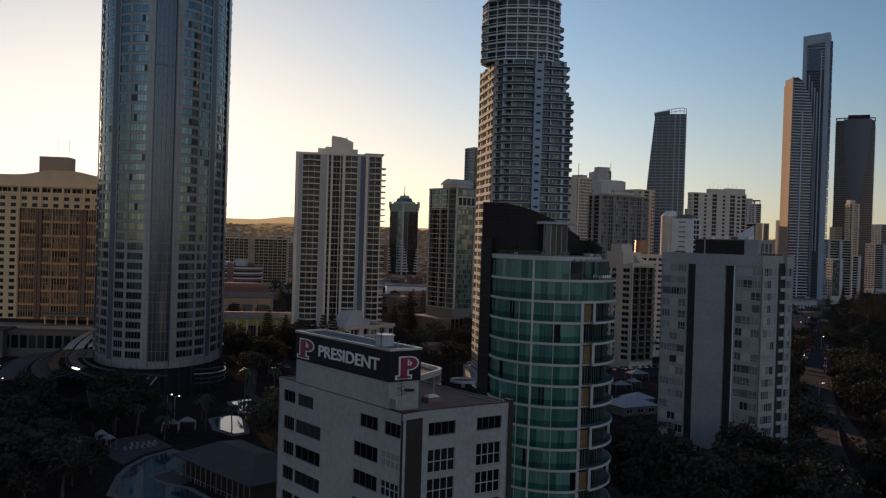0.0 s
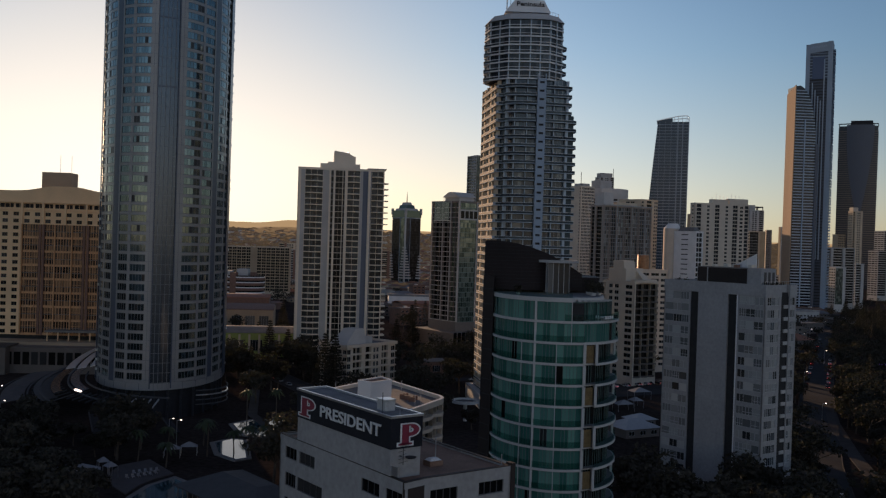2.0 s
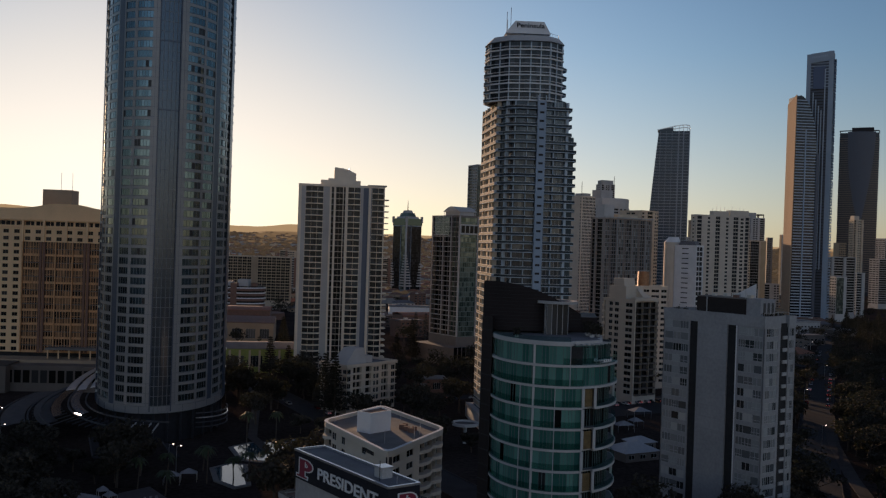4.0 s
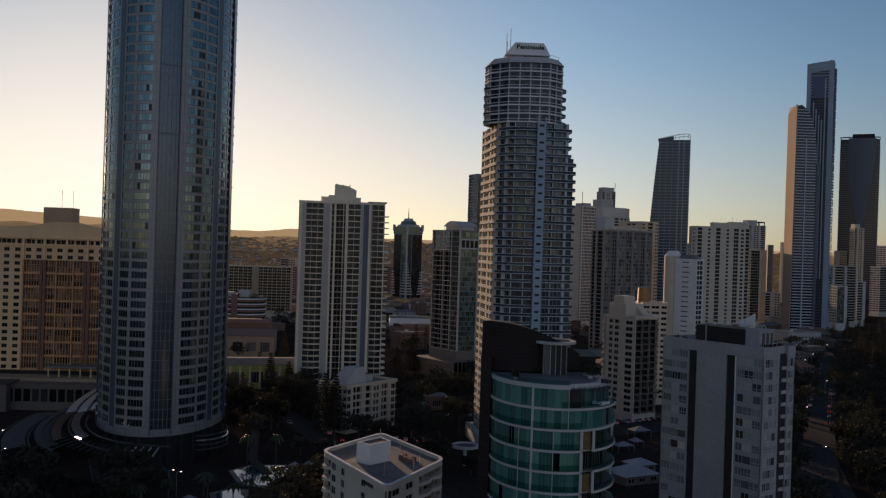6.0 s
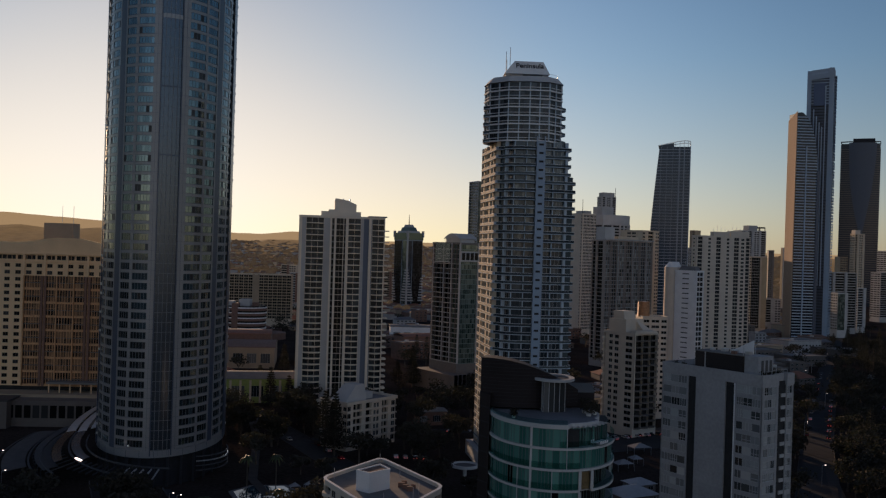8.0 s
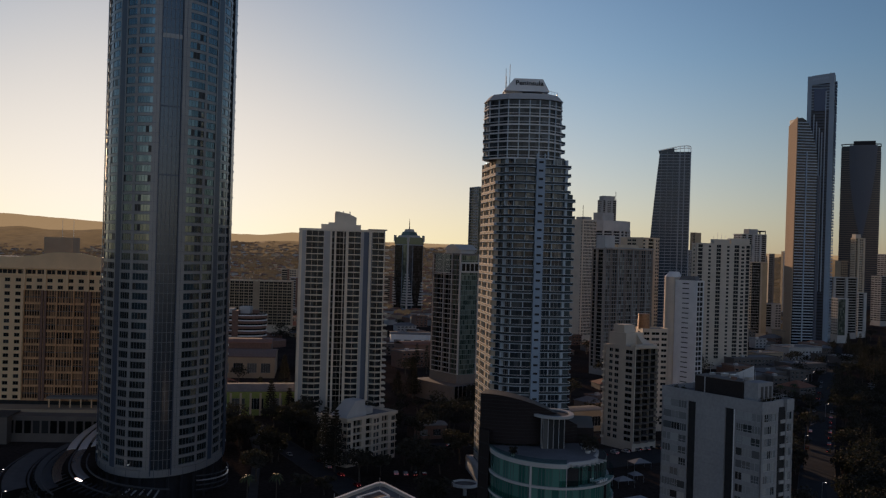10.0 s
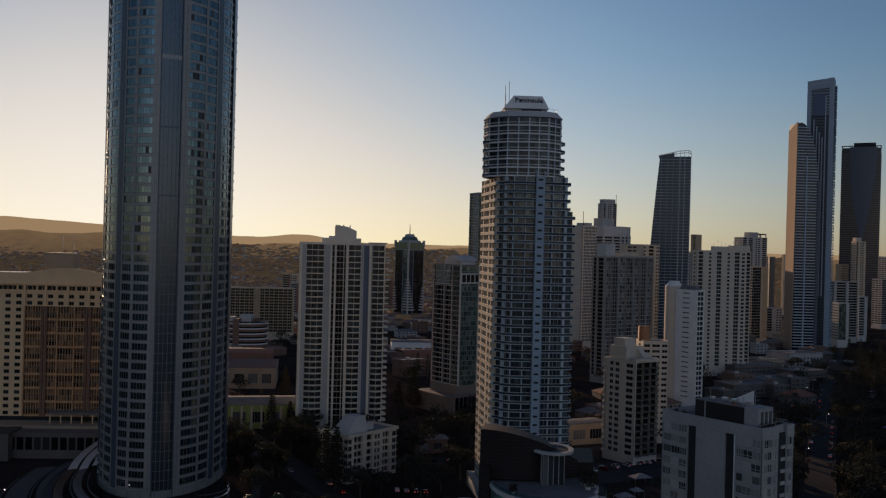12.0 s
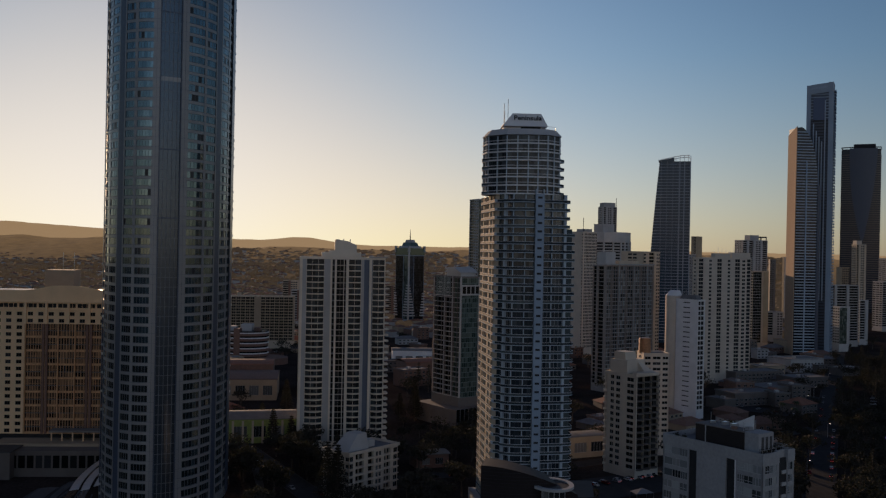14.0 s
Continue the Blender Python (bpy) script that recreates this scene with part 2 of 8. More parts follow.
GLOW.node_tree.nodes["Principled BSDF"].inputs["Emission Color"].default_value = (1.0, 0.86, 0.66, 1)
GLOW.node_tree.nodes["Principled BSDF"].inputs["Emission Strength"].default_value = 2.5
TAIL = bpy.data.materials.new("tail_lamp_glass")
TAIL.use_nodes = True
TAIL.node_tree.nodes["Principled BSDF"].inputs["Emission Color"].default_value = (1.0, 0.08, 0.04, 1)
TAIL.node_tree.nodes["Principled BSDF"].inputs["Emission Strength"].default_value = 0.6
# warm emission paints the haze over the far hills into their surface
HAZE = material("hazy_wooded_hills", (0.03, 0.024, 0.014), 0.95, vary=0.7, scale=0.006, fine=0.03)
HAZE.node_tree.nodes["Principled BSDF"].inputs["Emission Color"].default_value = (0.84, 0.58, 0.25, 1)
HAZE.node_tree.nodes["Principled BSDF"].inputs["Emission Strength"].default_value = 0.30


def leafy(m, share=0.35, glow=(0.045, 0.050, 0.016)):
    """Lets light through the leaves."""
    n, l = m.node_tree.nodes, m.node_tree.links
    b, out = n["Principled BSDF"], n["Material Output"]
    tr, mx = n.new("ShaderNodeBsdfTranslucent"), n.new("ShaderNodeMixShader")
    tr.inputs[0].default_value = (*glow, 1)
    mx.inputs[0].default_value = share
    l.new(b.outputs[0], mx.inputs[1])
    l.new(tr.outputs[0], mx.inputs[2])
    l.new(mx.outputs[0], out.inputs[0])


leafy(LEAF, 0.15)
leafy(PALM, 0.3)
SLATE = material("dark_slate_roof", (0.055, 0.055, 0.06), 0.7, vary=0.3, scale=0.4)
GLASSQ = glazing("tower_curtain_glass", (0.06, 0.078, 0.095), (0.17, 0.205, 0.23), 0.5, rough=0.3, spec=0.9)
SPIREG = glazing("tower_window_glass", (0.088, 0.138, 0.165), (0.16, 0.23, 0.26), 0.7, rough=0.07, warp=0.01, spec=0.5, metal=0.92)
GLASSV = glazing("pale_blind_glass", (0.10, 0.115, 0.125), (0.50, 0.50, 0.48), 0.8, rough=0.15)
TAUPE = material("taupe_render", (0.41, 0.35, 0.31), 0.85, vary=0.2, scale=0.12, rand=0.1)
SLABW = material("weathered_off_white_panel", (0.35, 0.35, 0.355), 0.8, vary=0.2, scale=0.1, fine=1.2, rand=0.08)
SLATEB = material("slate_blue_panel", (0.13, 0.16, 0.215), 0.6, vary=0.15, scale=0.1)
SPIRED = glazing("open_window_glass", (0.012, 0.014, 0.018), (0.05, 0.055, 0.06), 0.3, rough=0.3)
SPIREP = material("glossy_blue_grey_cladding", (0.275, 0.275, 0.28), 0.35, 0.25, vary=0.14, scale=0.08, rand=0.2, spec=0.6)
SPINEG = glazing("spine_glass", (0.05, 0.066, 0.092), (0.085, 0.11, 0.14), 0.6, rough=0.2, warp=0.01, spec=0.5, metal=0.7)
SPIREF = material("blue_grey_mullion", (0.18, 0.19, 0.20), 0.4, vary=0.1)
HOTELC = material("warm_sandstone_render", (0.84, 0.58, 0.34), 0.85, vary=0.15, scale=0.12)
PORTAL = material("matt_grey_cladding", (0.34, 0.42, 0.51), 0.8, vary=0.15, scale=0.05, spec=0.1)
SAILG = glazing("dark_navy_glass", (0.008, 0.011, 0.018), (0.03, 0.04, 0.06), 0.4, rough=0.15)
TEAL = glazing("blue_teal_glass", (0.010, 0.024, 0.043), (0.034, 0.065, 0.10), 0.4, rough=0.15)

# patchy woods whose haze is painted in as a warm emission
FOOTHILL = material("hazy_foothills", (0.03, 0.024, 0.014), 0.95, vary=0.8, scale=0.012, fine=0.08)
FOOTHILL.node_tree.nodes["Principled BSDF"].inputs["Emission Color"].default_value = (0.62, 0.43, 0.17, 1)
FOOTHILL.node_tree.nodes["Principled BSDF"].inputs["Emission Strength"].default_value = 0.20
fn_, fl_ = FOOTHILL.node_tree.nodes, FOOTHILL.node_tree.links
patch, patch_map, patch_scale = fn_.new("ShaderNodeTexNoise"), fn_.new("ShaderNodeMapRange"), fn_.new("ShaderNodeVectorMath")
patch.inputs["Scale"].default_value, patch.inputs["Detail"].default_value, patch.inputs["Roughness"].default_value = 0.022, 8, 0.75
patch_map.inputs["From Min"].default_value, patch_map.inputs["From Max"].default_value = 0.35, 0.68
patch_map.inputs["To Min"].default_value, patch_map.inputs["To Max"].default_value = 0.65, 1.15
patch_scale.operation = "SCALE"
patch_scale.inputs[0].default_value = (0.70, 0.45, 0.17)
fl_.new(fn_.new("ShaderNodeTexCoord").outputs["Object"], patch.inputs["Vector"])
# the painted haze thickens with distance along y
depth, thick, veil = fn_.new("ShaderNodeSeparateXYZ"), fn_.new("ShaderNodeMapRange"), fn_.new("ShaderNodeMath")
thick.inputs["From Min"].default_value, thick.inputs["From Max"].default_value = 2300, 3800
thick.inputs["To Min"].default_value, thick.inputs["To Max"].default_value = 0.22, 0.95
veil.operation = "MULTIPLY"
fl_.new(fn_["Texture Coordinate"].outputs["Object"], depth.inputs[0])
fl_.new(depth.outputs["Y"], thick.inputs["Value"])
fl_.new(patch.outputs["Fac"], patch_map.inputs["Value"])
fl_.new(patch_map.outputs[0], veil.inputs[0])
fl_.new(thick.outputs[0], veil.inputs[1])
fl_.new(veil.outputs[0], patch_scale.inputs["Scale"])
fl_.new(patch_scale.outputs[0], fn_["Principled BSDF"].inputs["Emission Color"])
GLASSE = glazing("dull_green_glass", (0.035, 0.06, 0.052), (0.16, 0.20, 0.175), 0.5)
JADE = glazing("jade_green_glass", (0.05, 0.085, 0.08), (0.24, 0.31, 0.29), 0.7, rough=0.12, metal=0.5)
JADEP = material("dark_green_spandrel", (0.05, 0.095, 0.08), 0.35, vary=0.25, rand=0.2, spec=0.6)
DUSKY = material("dark_bronze_band", (0.16, 0.14, 0.13), 0.5, vary=0.2, rand=0.1)
HOTELG = glazing("hotel_window_glass", (0.055, 0.038, 0.030), (0.34, 0.20, 0.11), 0.5)
GOLD = material("gold_brown_cladding", (0.60, 0.33, 0.16), 0.6, vary=0.3, scale=0.5, fine=3)
PAVED = material("dusky_pool_paving", (0.11, 0.10, 0.10), 0.8, vary=0.25, scale=0.3, spec=0.1)
PINKW = material("pinkish_white_render", (0.63, 0.545, 0.45), 0.85, vary=0.16, scale=0.12, rand=0.1)
DUSTY = material("dusty_brown_render", (0.16, 0.135, 0.12), 0.85, vary=0.25, scale=0.15, rand=0.2)
IVORY = material("ivory_render", (0.84, 0.75, 0.62), 0.85, vary=0.15, scale=0.12, rand=0.1)
BANDW = material("pale_blue_grey_band", (0.42, 0.51, 0.61), 0.6, vary=0.12, spec=0.2)
SKYG = glazing("deep_blue_glass", (0.03, 0.05, 0.11), (0.08, 0.12, 0.22), 0.4)
# ---- mesh helpers ----


class Build:
    """Collects boxes and prisms into one mesh, with a material slot a face."""

    def __init__(self):
        self.v, self.f, self.s = [], [], []

    def faces(self, verts, faces, slot=0):
        k = len(self.v)
        self.v += [tuple(p) for p in verts]
        self.f += [tuple(i + k for i in f) for f in faces]
        self.s += [slot] * len(faces)
        return self

    def box(self, x0, y0, z0, x1, y1, z1, slot=0):
        p = [(x, y, z) for z in (z0, z1) for x, y in ((x0, y0), (x1, y0), (x1, y1), (x0, y1))]
        return self.faces(p, [(3, 2, 1, 0), (4, 5, 6, 7), (0, 1, 5, 4), (1, 2, 6, 5), (2, 3, 7, 6), (3, 0, 4, 7)], slot)

    def prism(self, poly, z0, z1, slot=0, top=None):
        """poly anticlockwise; top: another outline for the upper face, of as many points."""
        n, top = len(poly), top or poly
        p = [(x, y, z0) for x, y in poly] + [(x, y, z1) for x, y in top]
        f = [tuple(range(n - 1, -1, -1)), tuple(range(n, 2 * n))]
        f += [(i, (i + 1) % n, n + (i + 1) % n, n + i) for i in range(n)]
        return self.faces(p, f, slot)

    def ring(self, outer, inner, z0, z1, slot=0):
        n = len(outer)
        p = [(x, y, z) for o in (outer, inner) for z in (z0, z1) for x, y in o]
        f = []
        for i in range(n):
            j = (i + 1) % n
            f += [(i, j, n + j, n + i), (2 * n + j, 2 * n + i, 3 * n + i, 3 * n + j),
                  (n + i, n + j, 3 * n + j, 3 * n + i), (j, i, 2 * n + i, 2 * n + j)]
        return self.faces(p, f, slot)

    def beam(self, p, q, w=0.1, h=None, slot=0):
        """A bar from p to q, of square or oblong section."""
        h = h or w
        p, q = Vector(p), Vector(q)
        d = (q - p).normalized()
        s = d.cross(Vector((0, 0, 1))) if abs(d.z) < 0.99 else Vector((1, 0, 0))
        s.normalize()
        u = s.cross(d)
        c = [s * (w / 2) * i + u * (h / 2) * j for i, j in ((-1, -1), (1, -1), (1, 1), (-1, 1))]
        return self.faces([p + o for o in c] + [q + o for o in c],
                          [(3, 2, 1, 0), (4, 5, 6, 7), (0, 1, 5, 4), (1, 2, 6, 5), (2, 3, 7, 6), (3, 0, 4, 7)], slot)

    def wall(self, p, q, z0, h, n, bays, sill, head, thick=0.35, slot=0):
        """A wall from p to q (outside to its right), n storeys of height h, pierced by an opening for each bay (start, end)
        in metres along it; one welded mesh."""
        p, q = Vector((*p, 0)), Vector((*q, 0))
        length = (q - p).length
        d = (q - p) / length
        o = Vector((d.y, -d.x, 0))
        xs = sorted({0.0, length, *(round(v, 4) for b in bays for v in b)})
        zs = sorted({z0, z0 + n * h, *(z0 + k * h + v for k in range(n) for v in (sill, head))}) if bays else [z0, z0 + n * h]
        gaps = [(min(range(len(xs)), key=lambda i: abs(xs[i] - a)), min(range(len(xs)), key=lambda i: abs(xs[i] - c))) for a, c in bays]

        def solid(i, j):
            if not (0 <= i < len(xs) - 1 and 0 <= j < len(zs) - 1):
                return False
            return not (j % 2 == 1 and any(a <= i < c for a, c in gaps))

        at, k0 = {}, len(self.v)

        def vert(i, j, back):
            if (i, j, back) not in at:
                at[i, j, back] = len(self.v)
                c = p + d * xs[i] - o * (thick * back)
                self.v.append((c.x, c.y, zs[j]))
            return at[i, j, back]

        def quad(*c):
            self.f.append(tuple(vert(*v) for v in c))
            self.s.append(slot)

        for i in range(len(xs) - 1):
            for j in range(len(zs) - 1):
                if not solid(i, j):
                    continue
                quad((i, j, 0), (i + 1, j, 0), (i + 1, j + 1, 0), (i, j + 1, 0))
                quad((i + 1, j, 1), (i, j, 1), (i, j + 1, 1), (i + 1, j + 1, 1))
                if not solid(i - 1, j):
                    quad((i, j, 1), (i, j, 0), (i, j + 1, 0), (i, j + 1, 1))
                if not solid(i + 1, j):
                    quad((i + 1, j, 0), (i + 1, j, 1), (i + 1, j + 1, 1), (i + 1, j + 1, 0))
                if not solid(i, j - 1):
                    quad((i, j, 1), (i + 1, j, 1), (i + 1, j, 0), (i, j, 0))
                if not solid(i, j + 1):
                    quad((i, j + 1, 0), (i + 1, j + 1, 0), (i + 1, j + 1, 1), (i, j + 1, 1))
        return self

    def mesh(self, name, *mats):
        me = bpy.data.meshes.new(name)
        me.from_pydata(self.v, [], self.f)
        for m in mats:
            me.materials.append(m)
        if len(mats) > 1:
            me.polygons.foreach_set("material_index", self.s)
        me.update()
        return me


def put(name, me, parent, m=None, label=""):
    """One part: a mesh under its thing."""
    ob = new(name, me)
    ob.parent = parent
    if m is not None:
        ob.matrix_basis = m
    return tagged(ob, label)


def part(name, b, mat, parent, label="", m=None):
    return put(name, b.mesh(name, *(mat if isinstance(mat, (list, tuple)) else (mat,))), parent, m, label)


def thing(name, x, y, rz=0.0, label="", category="", group="", z=0.0):
    ob = new(name)
    ob.matrix_world = pose(x, y, z, 0, 0, rz)
    return tagged(ob, label, category, group)


def offset(poly, d):
    """The outline moved outwards by d."""
    n, out = len(poly), []
    for i in range(n):
        p, c, q = (Vector(poly[(i + k) % n]) for k in (-1, 0, 1))
        a, b = (c - p).normalized(), (q - c).normalized()
        na, nb = Vector((a.y, -a.x)), Vector((b.y, -b.x))
        m = (na + nb)
        m = m / max(m.length_squared / 2, 0.2)
        out.append(tuple(c + m * d))
    return out


def ellipse(a, b, n, cx=0.0, cy=0.0, turn=0.0, start=0.0, end=360.0):
    closed = abs(end - start - 360) < 1e-6
    out = []
    for i in range(n):
        f = radians(start + (end - start) * i / (n if closed else n - 1))
        x, y = a * math.cos(f), b * math.sin(f)
        c, s = math.cos(radians(turn)), math.sin(radians(turn))
        out.append((cx + c * x - s * y, cy + s * x + c * y))
    return out


PANES = {}


def pane(w, h, mull=1, glass=None, frame=None, rail=0.0):
    """A window's mesh: panes set back in one welded frame; its origin is the lower left corner, it faces -y."""
    glass, frame = glass or GLASS, frame or FRAME
    key = (round(w, 2), round(h, 2), mull, glass.name, frame.name, rail)
    if key not in PANES:
        f, b, at = 0.045, Build(), {}
        xs = [0.0]
        for i in range(mull + 1):
            xs += [w * i / (mull + 1) + f, w * (i + 1) / (mull + 1) - f]
        xs.append(w)
        zs = [0.0, 1.5 * f] + ([rail - f, rail + f] if rail else []) + [h - 1.5 * f, h]

        def vert(x, y, z):
            k = (round(x, 4), y, round(z, 4))
            if k not in at:
                at[k] = len(b.v)
                b.v.append(k)
            return at[k]

        def quad(slot, *p):
            b.f.append(tuple(vert(*q) for q in p))
            b.s.append(slot)

        for i in range(len(xs) - 1):
            for j in range(len(zs) - 1):
                x0, x1, z0, z1 = xs[i], xs[i + 1], zs[j], zs[j + 1]
                if i % 2 and j % 2:
                    quad(0, (x0, 0, z0), (x1, 0, z0), (x1, 0, z1), (x0, 0, z1))
                    for p, q in (((x0, z0), (x1, z0)), ((x1, z0), (x1, z1)), ((x1, z1), (x0, z1)), ((x0, z1), (x0, z0))):
                        quad(1, (p[0], -0.06, p[1]), (q[0], -0.06, q[1]), (q[0], 0, q[1]), (p[0], 0, p[1]))
                else:
                    quad(1, (x0, -0.06, z0), (x1, -0.06, z0), (x1, -0.06, z1), (x0, -0.06, z1))
        PANES[key] = b.mesh("window", glass, frame)
    return PANES[key]


WINDOWS = {}


def windows(owner, p, q, z0, h, n, bays, sill, head, mull=1, glass=None, frame=None, inset=0.2, rail=0.0):
    """A window in each opening of a wall that was built with the same numbers. The first 300 of a thing are parts."""
    p, q = Vector((*p, 0)), Vector((*q, 0))
    d = (q - p).normalized()
    o = Vector((d.y, -d.x, 0))
    turn = math.degrees(math.atan2(d.y, d.x))
    for k in range(n - 1, -1, -1):
        for s0, s1 in bays:
            at = p + d * s0 - o * inset
            m = pose(at.x, at.y, z0 + k * h + sill, 0, 0, turn)
            me = pane(s1 - s0, head - sill, mull, glass, frame, rail)
            WINDOWS.setdefault(owner, []).append((me, m))


def flush_windows():
    for owner, items in WINDOWS.items():
        far = owner.location.y
        most = 1 if owner.name.startswith(("low_building", "house")) else 300 if far < 260 else 130 if far < 560 else 30 if far < 700 else 8
        for me, m in items[:most]:
            put("window", me, owner, m)
        rest = items[most:]
        if rest:
            b, mats = Build(), []
            for me, m in rest:
                for mat in me.materials:
                    if mat not in mats:
                        mats.append(mat)
                slots = [mats.index(mat) for mat in me.materials]
                b.faces([m @ v.co for v in me.vertices], [tuple(f.vertices) for f in me.polygons])
                b.s[-len(me.polygons):] = [slots[f.material_index] for f in me.polygons]
            tagged(part("glazing", b, mats, owner), kind="stuff")


def split(length, n, gap, edge=None):
    """n equal openings along a wall, gap apart."""
    edge = gap if edge is None else edge
    w = (length - 2 * edge - (n - 1) * gap) / n
    return [(edge + i * (w + gap), edge + i * (w + gap) + w) for i in range(n)]


def railing(b, pts, z, h=1.0, slot=0, w=0.06, every=1.6):
    """A handrail along pts with posts."""
    for p, q in zip(pts, pts[1:]):
        b.beam((*p, z + h), (*q, z + h), w, w, slot)
        n = max(1, int(math.dist(p, q) / every))
        for i in range(n + 1):
            x, y = p[0] + (q[0] - p[0]) * i / n, p[1] + (q[1] - p[1]) * i / n
            b.box(x - w / 2, y - w / 2, z, x + w / 2, y + w / 2, z + h, slot)


GRID = 36.4      # the street grid's turn


def floors(owner, name, poly, z0, h, n, thick, mat, label="", inner=None):
    """One slab, or with inner one ring, a storey; all share a mesh."""
    b = Build()
    if owner.location.y > 690:
        for k in range(n):
            b.prism(poly, z0 + k * h, z0 + k * h + thick)
        return tagged(part(name, b, mat, owner, label), kind="stuff")
    b.ring(poly, inner, 0, thick) if inner else b.prism(poly, 0, thick)
    me = b.mesh(name, mat)
    for k in range(n):
        put(name, me, owner, pose(0, 0, z0 + k * h), label)


def bow(p, q, out, n=9):
    """Points of a shallow arc from p to q, bulging to its right."""
    p, q = Vector(p), Vector(q)
    d = q - p
    o = Vector((d.y, -d.x)).normalized()
    return [tuple(p + d * (i / (n - 1)) + o * out * math.sin(math.pi * i / (n - 1))) for i in range(n)]


def balconies(owner, p, q, out, z0, h, n, solid, mat, back=0.3, name="balcony"):
    """A stack of bowed balconies between p and q, with solid fronts of that height."""
    d = (Vector(q) - Vector(p)).normalized()
    o = Vector((d.y, -d.x)) * -back
    arc = bow(p, q, out)
    poly = arc + [tuple(Vector(q) + o), tuple(Vector(p) + o)]
    floors(owner, name, poly, z0, h, n, solid, mat)


def pier(owner, p, q, proud, z0, z1, mat, name="pier", label="", back=0.4):
    """An upright strip of wall from p to q, proud of that line."""
    d = (Vector(q) - Vector(p)).normalized()
    o = Vector((d.y, -d.x))
    poly = [Vector(p) + o * proud, Vector(q) + o * proud, Vector(q) - o * back, Vector(p) - o * back]
    return part(name, Build().prism([tuple(c) for c in poly], z0, z1), mat, owner, label)


def glazed(owner, p, q, z0, h, n, width, glass, frame, sill=0.0, gap=0.0, mull=0, inset=0.0):
    """Rows of panes along a line."""
    length = math.dist(p, q)
    k = max(1, round(length / width))
    bays = [(i * length / k + gap / 2, (i + 1) * length / k - gap / 2) for i in range(k)]
    windows(owner, p, q, z0, h, n, bays, sill, h, mull, glass, frame, inset)




def face(owner, p, q, z0, h, n, spec, wall):
    """A facade from p to q, strip by strip: (width, kind, ...). Widths are scaled to fill it."""
    total = sum(s[0] for s in spec)
    k = math.dist(p, q) / total
    d = (Vector(q) - Vector(p)).normalized()
    o = Vector((d.y, -d.x))
    at = Vector(p)
    for s in spec:
        w, kind, opt = s[0] * k, s[1], s[2:]
        a, b = tuple(at), tuple(at + d * w)
        if kind == "blank":
            pier(owner, a, b, 0.0, z0, z0 + n * h, opt[0] if opt else wall, "wall")
        elif kind == "proud":
            pier(owner, a, b, 0.7, z0, z0 + n * h + 1, opt[0] if opt else wall)
        elif kind == "win":
            m, sill, head = opt[:3]
            gap = opt[4] if len(opt) > 4 else min(1.2, w / m * 0.3)
            bays = split(w, m, gap, gap * 0.4)
            part("wall", Build().wall(a, b, z0, h, n, bays, sill, head), wall, owner)
            windows(owner, a, b, z0, h, n, bays, sill, head, 1, opt[3] if len(opt) > 3 else GLASSD)
        elif kind == "balc":
            out, solid = opt[:2]
            posts, front = (opt[3] if len(opt) > 3 else 0), (opt[4] if len(opt) > 4 else wall)
            c, e = at - o * 1.3, at + d * w - o * 1.3
            glazed(owner, tuple(c), tuple(e), z0, h, n, 2.4, opt[2] if len(opt) > 2 else GLASSD, FRAMED)
            balconies(owner, a, b, out, z0, h, n, solid, front, 1.4)
            for i in range(posts + 2):
                x = at + d * (w * i / (posts + 1))
                inner = 0 < i <= posts
                g = d * (0.08 if inner else 0.15)
                pier(owner, tuple(x - g), tuple(x + g), -0.5 if inner else -0.05, z0, z0 + n * h, wall, "party_wall", back=1.35)
        elif kind == "glass":
            glazed(owner, a, b, z0, h, n, opt[1] if len(opt) > 1 else 1.6, opt[0], opt[2] if len(opt) > 2 else DARKM, inset=0.1)
            me = Build().box(0, -0.12, -0.18, w, 0.3, 0.18).mesh("floor_line", opt[2] if len(opt) > 2 else DARKM)
            turn = math.degrees(math.atan2(d.y, d.x))
            for i in range(n):
                put("floor_line", me, owner, pose(a[0], a[1], z0 + i * h, 0, 0, turn))
        at = at + d * w


def tower(name, x, y, rz, Lx, Ly, top, h, front, left, label, wall, base=6.0, roof=None, category="building", group="", plain=True):
    """A block on a rectangular plan: its near corner at x, y, one facade along local x and one along local y."""
    t = thing(name, x, y, rz, label, category, group)
    n = max(1, int((top - 1.2 - base) / h))
    z0 = top - 1.2 - n * h
    P = [(0, 0), (Lx, 0), (Lx, Ly), (0, Ly)]
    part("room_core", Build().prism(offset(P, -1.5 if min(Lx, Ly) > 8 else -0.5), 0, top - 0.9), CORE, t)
    face(t, P[0], P[1], z0, h, n, front, wall)
    face(t, P[3], P[0], z0, h, n, left, wall)
    for i in (1, 2):
        p, q = P[i], P[(i + 1) % 4]
        length = math.dist(p, q)
        part("wall", Build().wall(p, q, z0, h, n, split(length, max(1, int(length / 4)), 1.6), 0.9, 2.4), wall, t)
    part("base", Build().prism(P, -0.3, z0), wall, t)
    part("roof", Build().prism(offset(P, -0.3), top - 1.2, top - 0.6), roof or ROOFM, t)
    part("parapet", Build().ring(offset(P, 0.08), offset(P, -0.3), top - 1.2, top), wall, t)
    return t
